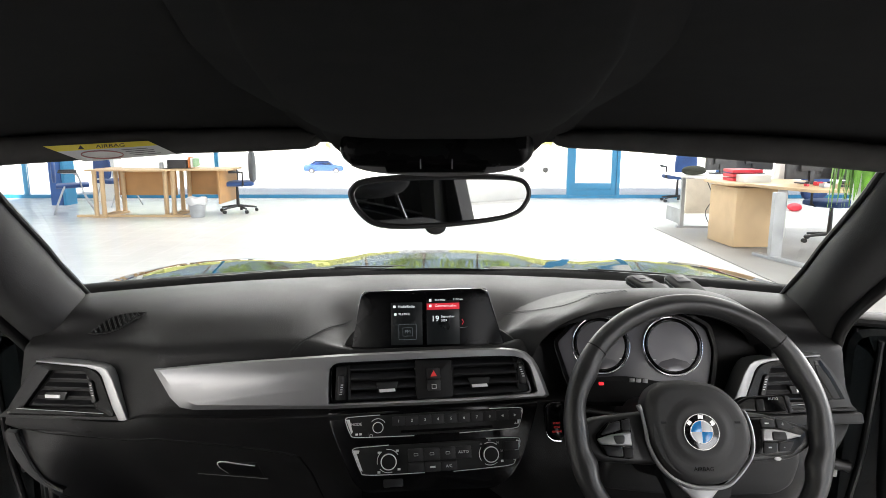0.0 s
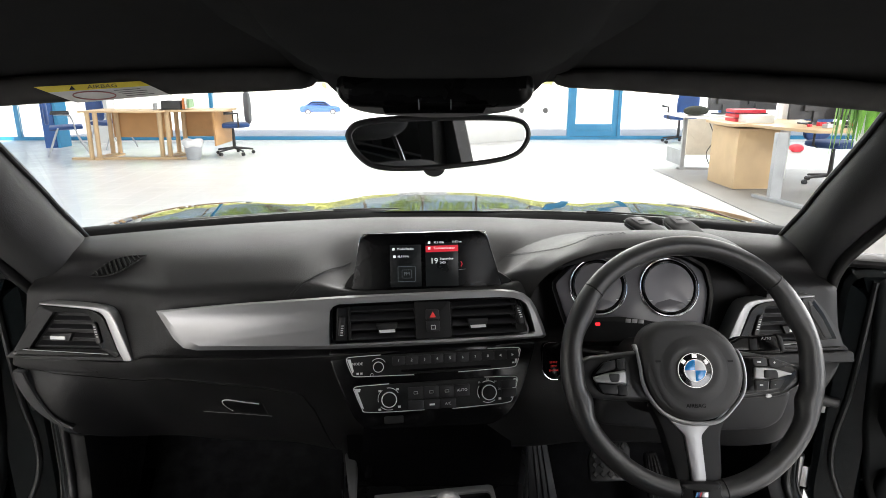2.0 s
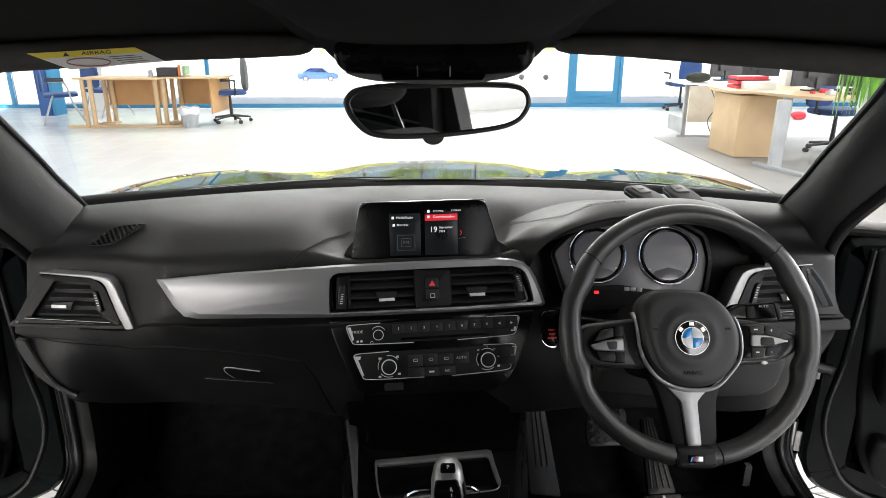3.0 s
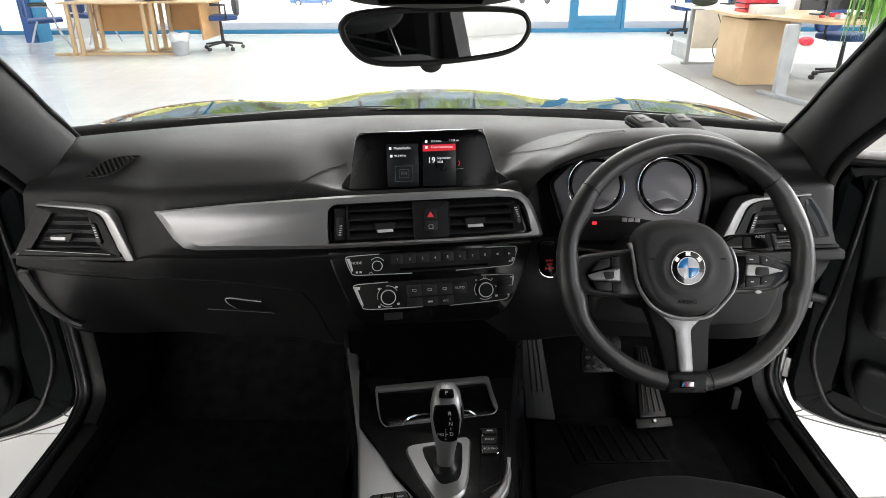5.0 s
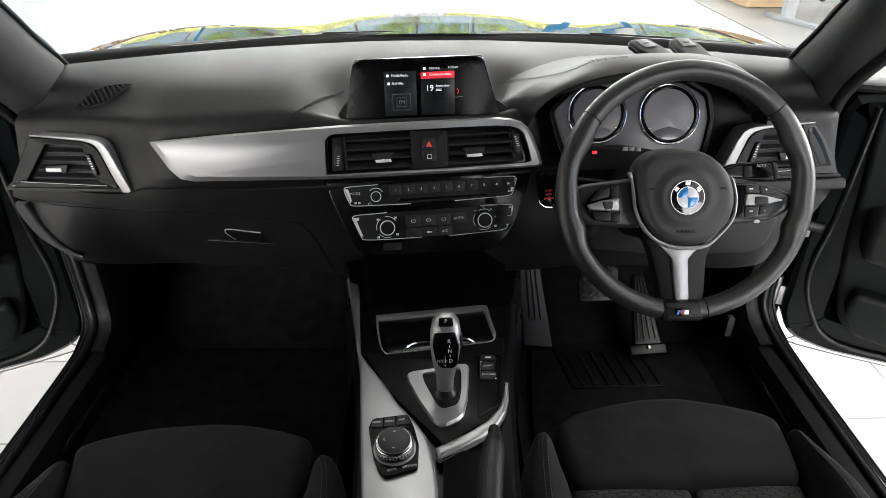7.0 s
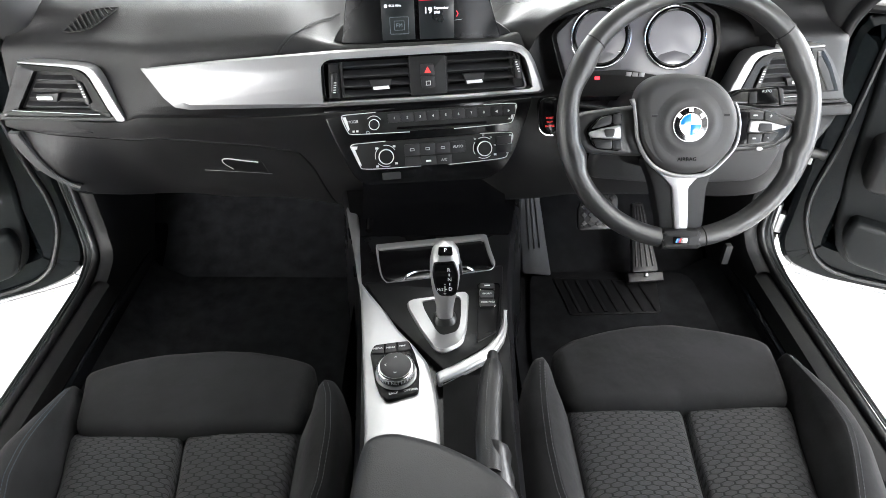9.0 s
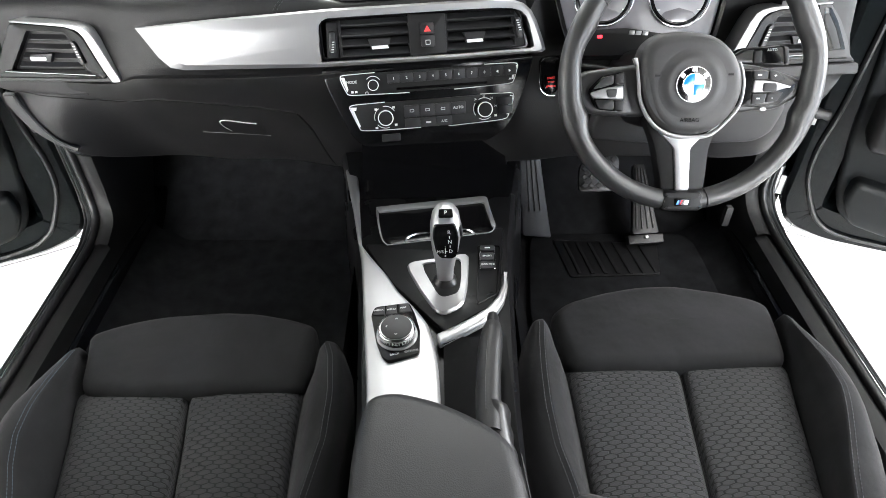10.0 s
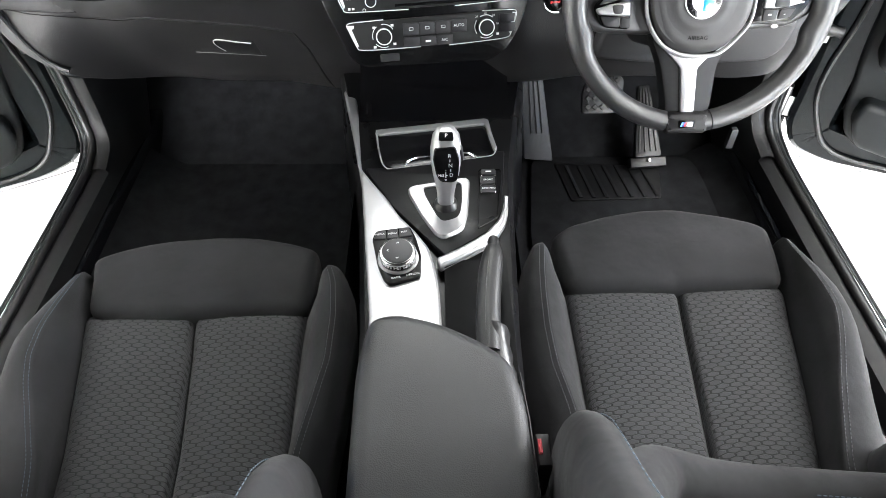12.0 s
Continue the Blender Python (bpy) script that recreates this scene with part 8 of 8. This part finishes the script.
visitor_chair(Matrix.Translation((-5.95, 10.25, 0)) @ Matrix.Rotation(radians(120), 4, "Z"), "blue visitor chair on a light tube frame by the desk")
visitor_chair(Matrix.Translation((-5.75, 11.25, 0)) @ Matrix.Rotation(radians(150), 4, "Z"), "blue visitor chair behind the desk")
screen_b = thing("blue_screen", (-6.9, 11.45, 0), "blue upright display column by the window", "display column")
part("column_front", box(-6.86, 11.32, 0.75, 0.20, 0.03, 1.5, 0.004), material("deep_blue_panel", (0.02, 0.09, 0.30), 0.5), screen_b)
part("column_side", box(-6.72, 11.48, 0.75, 0.05, 0.34, 1.5, 0.004), FRAME, screen_b)
solid("window_column", box(-6.35, 12.2, 2.1, 0.35, 0.3, 4.2, 0.01), WALL, "pale wall column by the glass front", "column", "structure")

bin_ob = thing("waste_bin", (-3.75, 9.70, 0), "grey waste bin lined with a white bag", "waste bin")
BM = Matrix.Translation((-3.755, 9.72, 0))
part("bin_body", xf(tube([(0, 0, 0.0), (0, 0, 0.02), (0, 0, 0.26)], [0.10, 0.105, 0.135], seg=24), BM), LGREY, bin_ob)
rows = [[((r + 0.008 * math.sin(7 * a + 3 * k)) * math.cos(a), (r + 0.008 * math.cos(5 * a + k)) * math.sin(a), z + 0.012 * math.sin(4 * a + k)) for a in np.linspace(0, 2 * math.pi, 40, endpoint=False)] for k, (r, z) in enumerate(((0.135, 0.20), (0.152, 0.23), (0.155, 0.27), (0.150, 0.30), (0.135, 0.305), (0.12, 0.25)))]
part("bin_bag", xf(grid(rows, wrap=True), BM), material("white_plastic_bag", (0.75, 0.76, 0.78), 0.35), bin_ob, "crumpled white bag")

# the office corner on the grey floor
ped = thing("desk_pedestal", (3.48, 7.3, 0), "pale beech cupboard end of an office desk", "cupboard")
part("carcass", xf(box(0, 0, 0.345, 0.46, 0.62, 0.66, 0.003), Matrix.Translation((3.47, 7.34, 0)) @ Matrix.Rotation(radians(3), 4, "Z")), WOOD, ped)
part("plinth", xf(box(0, 0, 0.008, 0.40, 0.56, 0.014), Matrix.Translation((3.47, 7.34, 0))), WHT, ped)
od = thing("office_desk", (3.8, 7.3, 0), "beech office desk on grey metal column legs", "desk", "office desks")
part("desktop", xf(plate([(3.16, 7.75), (3.14, 7.02), (3.34, 6.98), (3.62, 6.20), (5.3, 6.20), (5.3, 7.0), (4.3, 7.2), (4.2, 7.75)], 0.03, 0.004, 0.70, r=0.06, k=5), Matrix()), WOOD, od)
leg = part("column_leg", box(3.40, 6.40, 0.36, 0.11, 0.07, 0.66, 0.01), METAL, od, "grey metal column leg")
part("foot_bar", xf(box(0, 0, 0.022, 0.075, 0.68, 0.04, 0.01), Matrix.Translation((3.39, 6.28, 0)) @ Matrix.Rotation(radians(14), 4, "Z")), METAL, od, "grey metal foot")
part("column_leg", box(5.1, 6.5, 0.36, 0.07, 0.11, 0.66, 0.01), METAL, od)
part("foot_bar", box(5.1, 6.5, 0.022, 0.075, 0.6, 0.04, 0.01), METAL, od)
CREAM = material("cream_desk_panel", (0.66, 0.60, 0.50), 0.5)
od2 = thing("office_desk", (3.4, 8.6, 0), "light office desk with a grey leg frame and cable", "desk", "office desks")
part("desktop", box(3.80, 8.70, 0.715, 1.35, 0.75, 0.025, 0.004), WHT, od2)
part("end_panel", box(3.50, 8.36, 0.46, 0.60, 0.03, 0.46, 0.003), CREAM, od2)
part("leg_frame", xf(join(box(0, -0.30, 0.36, 0.05, 0.05, 0.70, 0.005), box(0, 0, 0.16, 0.03, 0.5, 0.20, 0.005)), Matrix.Translation((3.24, 8.86, 0))), METAL, od2)
part("foot_bar", xf(box(0, 0, 0.02, 0.42, 0.06, 0.04, 0.01), Matrix.Translation((3.40, 8.58, 0)) @ Matrix.Rotation(radians(-6), 4, "Z")), METAL, od2)
part("cable", tube(curve([(3.42, 8.28, 0.70), (3.52, 8.27, 0.45), (3.44, 8.27, 0.25), (3.55, 8.27, 0.05), (3.75, 8.3, 0.012)], 30), 0.006, seg=6), DKPLASTIC, od2)


def monitor(x, y, z, turn, w=0.5, h=0.32):
    m = Matrix.Translation((x, y, z)) @ Matrix.Rotation(radians(turn), 4, "Z")
    ob = thing("monitor", (x, y, z), "black computer monitor seen from behind on the desk", "monitor", "monitors")
    part("panel", xf(box(0, 0, h / 2 + 0.05, w, 0.035, h, 0.008), m), SCREENB, ob)
    part("rear_hump", xf(box(0, -0.03, h / 2 + 0.05, w * 0.5, 0.04, h * 0.5, 0.01), m), DKPLASTIC, ob)
    part("neck", xf(box(0, -0.02, 0.09, 0.05, 0.03, 0.18, 0.005), m), SCREENB, ob)
    part("base", xf(box(0, 0, 0.008, 0.24, 0.18, 0.016, 0.006), m), SCREENB, ob)


monitor(3.80, 8.75, 0.728, 8, 0.44)
monitor(4.30, 8.85, 0.728, -5)
monitor(4.02, 6.98, 0.73, 6, 0.58, 0.36)
monitor(4.50, 6.85, 0.73, -8)
bx = thing("file_tray", (3.5, 7.4, 0.73), "red desk file trays beside white boxes", "file tray")
for k in range(3):
    part("tray", box(3.50, 7.45, 0.745 + 0.05 * k, 0.34, 0.26, 0.035, 0.006), RED, bx)
solid("paper_box", box(3.52, 7.22, 0.772, 0.30, 0.20, 0.083, 0.004), WHT, "white paper box on the desk", "box")
bag = solid("bag", swell([(8.36, 3.28, 0.765, 0.08, 0.030, 2.6), (8.42, 3.31, 0.785, 0.16, 0.052, 2.4), (8.50, 3.34, 0.790, 0.15, 0.060, 2.2), (8.58, 3.32, 0.770, 0.09, 0.035, 2.6)], 24, 12), material("olive_bag_cloth", (0.03, 0.035, 0.025), 0.9, bump=0.6, bump_scale=60), "dark olive bag lying on the desk", "bag")
for k in range(26):
    x, y = random.uniform(3.70, 4.6), random.uniform(6.25, 6.85)
    solid("desk_item", xf(box(0, 0, 0.02, random.uniform(0.03, 0.12), random.uniform(0.02, 0.06), random.uniform(0.02, 0.04), 0.003), Matrix.Translation((x, y, 0.732)) @ Matrix.Rotation(random.uniform(0, 3), 4, "Z")),
          (SCREENB, WHT, RED, DKPLASTIC, LGREY)[k % 5], ("small black item lying on the desk", "small white item lying on the desk", "small red item lying on the desk", "small dark item lying on the desk", "small grey item lying on the desk")[k % 5], "desk item", group="desk clutter")
task_chair(Matrix.Translation((4.55, 7.40, 0)) @ Matrix.Rotation(radians(20), 4, "Z"), "blue office chair on castors behind the desk")
task_chair(Matrix.Translation((4.42, 12.0, 0)) @ Matrix.Rotation(radians(190), 4, "Z"), "blue office chair on castors by the glass front")
solid("white_post", box(4.17, 7.85, 0.95, 0.13, 0.13, 1.9, 0.01), WHT, "pale post behind the desk", "post")
solid("blue_board", box(4.02, 8.98, 0.878, 0.36, 0.03, 0.30, 0.004), material("mid_blue_panel", (0.06, 0.18, 0.5), 0.5), "blue panel standing behind the monitors", "panel")
solid("red_bag", swell([(10.45, 5.82, 0.03, 0.04, 0.02, 2.2), (10.50, 5.85, 0.055, 0.11, 0.05, 2.4), (10.60, 5.88, 0.065, 0.12, 0.06, 2.1), (10.68, 5.90, 0.03, 0.06, 0.025, 2.5)], 20, 12), RED, "red bag slumped on the floor", "bag")

# hanging plant near the car
plant = thing("potted_plant", (3.45, 5.05, 0), "green plant with long drooping leaves on a white stand", "plant")
part("stand", box(3.55, 5.12, 0.52, 0.30, 0.30, 1.04, 0.01), WHT, plant, "white stand")
part("pot", tube([(3.42, 5.02, 1.04), (3.42, 5.02, 1.06), (3.42, 5.02, 1.20)], [0.10, 0.11, 0.14], seg=24), LGREY, plant)
random.seed(5)
for k in range(95):
    a = random.uniform(0, 2 * math.pi)
    r, drop, w = random.uniform(0.14, 0.34), random.uniform(0.20, 0.62), random.uniform(0.030, 0.055)
    c, s = math.cos(a), math.sin(a)
    pts = curve([(3.42 + 0.05 * c, 5.02 + 0.05 * s, 1.18), (3.42 + 0.5 * r * c, 5.02 + 0.5 * r * s, 1.32), (3.42 + 0.9 * r * c, 5.02 + 0.9 * r * s, 1.22), (3.42 + r * c, 5.02 + r * s, 1.20 - drop)], 12)
    rows = []
    for i, p in enumerate(pts):
        e = w * math.sin(math.pi * min(0.98, 0.12 + 0.86 * i / 11)) 
        rows.append([(p.x - s * e, p.y + c * e, p.z), (p.x, p.y, p.z - 0.3 * e), (p.x + s * e, p.y - c * e, p.z)])
    part("leaf", sheet(rows, (0, 0, -0.0008)), LEAF, plant)


# ==== outside ====
def parked_car(x, y, turn, paint, label):
    m = Matrix.Translation((x, y, -3.04)) @ Matrix.Rotation(radians(turn), 4, "Z")
    ob = thing("parked_car", (x, y, -3.04), label, "car", "parked cars")
    prof = [(-2.1, 0.28), (2.1, 0.28), (2.15, 0.55), (1.95, 0.82), (1.1, 0.92), (0.5, 1.40), (-0.9, 1.42), (-1.6, 0.98), (-2.1, 0.92), (-2.18, 0.55)]
    part("body", xf(plate(prof, 1.7, 0.18, -0.85, r=0.15, k=5, steps=4), m @ Matrix.Rotation(radians(90), 4, "X")), paint, ob)
    part("side_glass", xf(plate([(0.95, 0.93), (0.45, 1.34), (-0.85, 1.36), (-1.4, 1.0)], 0.02, 0.004, 0.83, r=0.05), m @ Matrix.Rotation(radians(90), 4, "X")), GLOSS, ob)
    for wx in (-1.3, 1.3):
        t = part("tyre", xf(tube([(wx, -0.88, 0.31), (wx, -0.66, 0.31)], 0.31, seg=24, up=(0, 0, 1)), m), RUBBER, ob)
        part("wheel_rim", xf(tube([(wx, -0.895, 0.31), (wx, -0.86, 0.31)], 0.20, seg=20), m), SILVER, t)
        part("tyre", xf(tube([(wx, 0.88, 0.31), (wx, 0.66, 0.31)], 0.31, seg=24), m), RUBBER, ob)


parked_car(-13.0, 70, 8, material("blue_car_paint", (0.03, 0.10, 0.38), 0.2, coat=0.8), "blue hatchback parked outside the glass front")
parked_car(10.2, 72, 170, material("silver_car_paint", (0.5, 0.5, 0.52), 0.25, metal=0.6, coat=0.8), "silver car parked outside the glass front")
def tree(x, y, h, seed, label):
    """A tree with trunk, limbs and a loose crown of small leaves."""
    rng = random.Random(seed)
    z0 = 1.35
    ob = thing("tree", (x, y, z0), label, "tree", "trees beyond the forecourt")
    part("trunk", tube([(x, y, z0), (x + 0.1, y, z0 + 0.3 * h), (x - 0.1, y + 0.1, z0 + 0.75 * h)], [0.40, 0.28, 0.10], seg=10), BARK, ob)
    vv, ff, limbs = [], [], []
    for k in range(9):
        a, up = rng.uniform(0, 6.28), rng.uniform(0.30, 0.75)
        r = h * rng.uniform(0.22, 0.36)
        end = Vector((x + r * math.cos(a), y + r * math.sin(a), z0 + h * (up + rng.uniform(0.08, 0.25))))
        limbs.append(tube([(x, y, z0 + h * up * 0.8), (Vector((x, y, z0 + h * up)) + end) / 2, end], [0.07, 0.05, 0.02], seg=6))
        for q in range(130):
            c = end + Vector((rng.gauss(0, 1), rng.gauss(0, 1), rng.gauss(0, 0.8))) * h * 0.10
            d1 = Vector((rng.uniform(-1, 1), rng.uniform(-1, 1), rng.uniform(-1, 1))).normalized() * 0.45
            d2 = d1.orthogonal().normalized() * 0.26
            b = len(vv)
            vv += [tuple(c - d1), tuple(c + d2), tuple(c + d1), tuple(c - d2)]
            ff.append((b, b + 1, b + 2, b + 3))
    part("limbs", join(*limbs), BARK, ob)
    part("crown", (vv, ff), HEDGE, ob)


BARK = material("grey_brown_bark", (0.12, 0.09, 0.06), 0.9, vary=0.3)
for k, (x, y, h) in enumerate(((-46, 91, 18), (-34, 90, 21), (-24, 92, 17), (-13, 91, 20), (-3, 90, 16), (6, 92, 19), (16, 91, 16), (27, 92, 21), (38, 90, 17), (50, 91, 19))):
    tree(x, y, h, k, "broad green tree standing beyond the forecourt")

# a clipped hedge and a low grey building across the forecourt
rng = random.Random(11)
vv, ff = [], []
for k in range(9000):
    c = Vector((rng.uniform(-70, 70), 87 + rng.gauss(0, 0.5), -0.3 + 5.0 * rng.random() ** 0.8))
    c.z += 0.8 * math.sin(c.x * 0.35) * (c.z / 7.0)
    d1 = Vector((rng.uniform(-1, 1), rng.uniform(-0.4, 0.4), rng.uniform(-1, 1))).normalized() * 0.50
    d2 = d1.orthogonal().normalized() * 0.36
    b = len(vv)
    vv += [tuple(c - d1), tuple(c + d2), tuple(c + d1), tuple(c - d2)]
    ff.append((b, b + 1, b + 2, b + 3))
solid("hedge", (vv, ff), material("yellow_green_hedge", (0.42, 0.43, 0.14), 0.6, vary=0.45, vary_scale=0.5), "dense yellow-green hedge along the far side of the forecourt", "hedge", "stuff")
house = thing("building", (-2.9, 85.0, -3.3), "low grey panelled building across the forecourt", "building")
CLADDING = material("grey_cladding", (0.30, 0.31, 0.32), 0.6, vary=0.08, vary_scale=0.8)
part("wall", box(-2.9, 85.4, 1.0, 7.6, 0.6, 8.6, 0.02), CLADDING, house, "pale grey panelled wall")
part("roof", box(-2.9, 85.3, 5.4, 8.0, 1.0, 0.25, 0.02), DKPLASTIC, house, "dark flat roof edge")
for i in range(4):
    for j in range(3):
        w = part("window", box(-5.5 + 1.75 * i, 85.06, 0.4 + 1.75 * j, 1.25, 0.06, 0.95, 0.01), SCREENB, house)
        part("sill", box(-5.5 + 1.75 * i, 85.0, -0.12 + 1.75 * j, 1.4, 0.12, 0.07, 0.01), WHT, w)

# ==== floor tiles, nearest ones singly ====
PITCH, JOINT, SKEW = 0.322, 0.004, radians(1.4)
tile_mesh = mesh_of("tile", plate([(-PITCH / 2 + JOINT / 2, -PITCH / 2 + JOINT / 2), (PITCH / 2 - JOINT / 2, -PITCH / 2 + JOINT / 2), (PITCH / 2 - JOINT / 2, PITCH / 2 - JOINT / 2), (-PITCH / 2 + JOINT / 2, PITCH / 2 - JOINT / 2)], 0.004, 0.001, -0.002, steps=1))
tile_mesh.materials.append(TILE)
far_v, far_f, near = [], [], 0
RM = Matrix.Rotation(SKEW, 4, "Z")
for i in range(-34, 34):
    for j in range(-30, 42):
        c = RM @ Vector((-1.245 + PITCH * (i + 0.5), 1.195 + PITCH * (j + 0.5), 0))
        if not (X0 + 0.2 < c.x < X1 - 0.2 and Y0 + 0.2 < c.y < Y1 - 0.25) or (c.x > 2.72 and 0.1 < c.y < 8.5):
            continue
        if near < 300 and -0.1 < c.y < 3.9 and 0.55 < abs(c.x) < 2.5:
            t = new("tile", tile_mesh)
            t.matrix_basis = Matrix.Translation((c.x, c.y, 0)) @ RM
            t.parent = floor
            near += 1
        else:
            b, e = len(far_v), PITCH / 2 - JOINT / 2
            far_v += [tuple(c + RM @ Vector((sx * e, sy * e, 0.002))) for sx, sy in ((-1, -1), (1, -1), (1, 1), (-1, 1))]
            far_f.append((b, b + 1, b + 2, b + 3))
rest_tiles = part("tile_field", (far_v, far_f), TILE, floor)
rest_tiles["kind"] = "stuff"
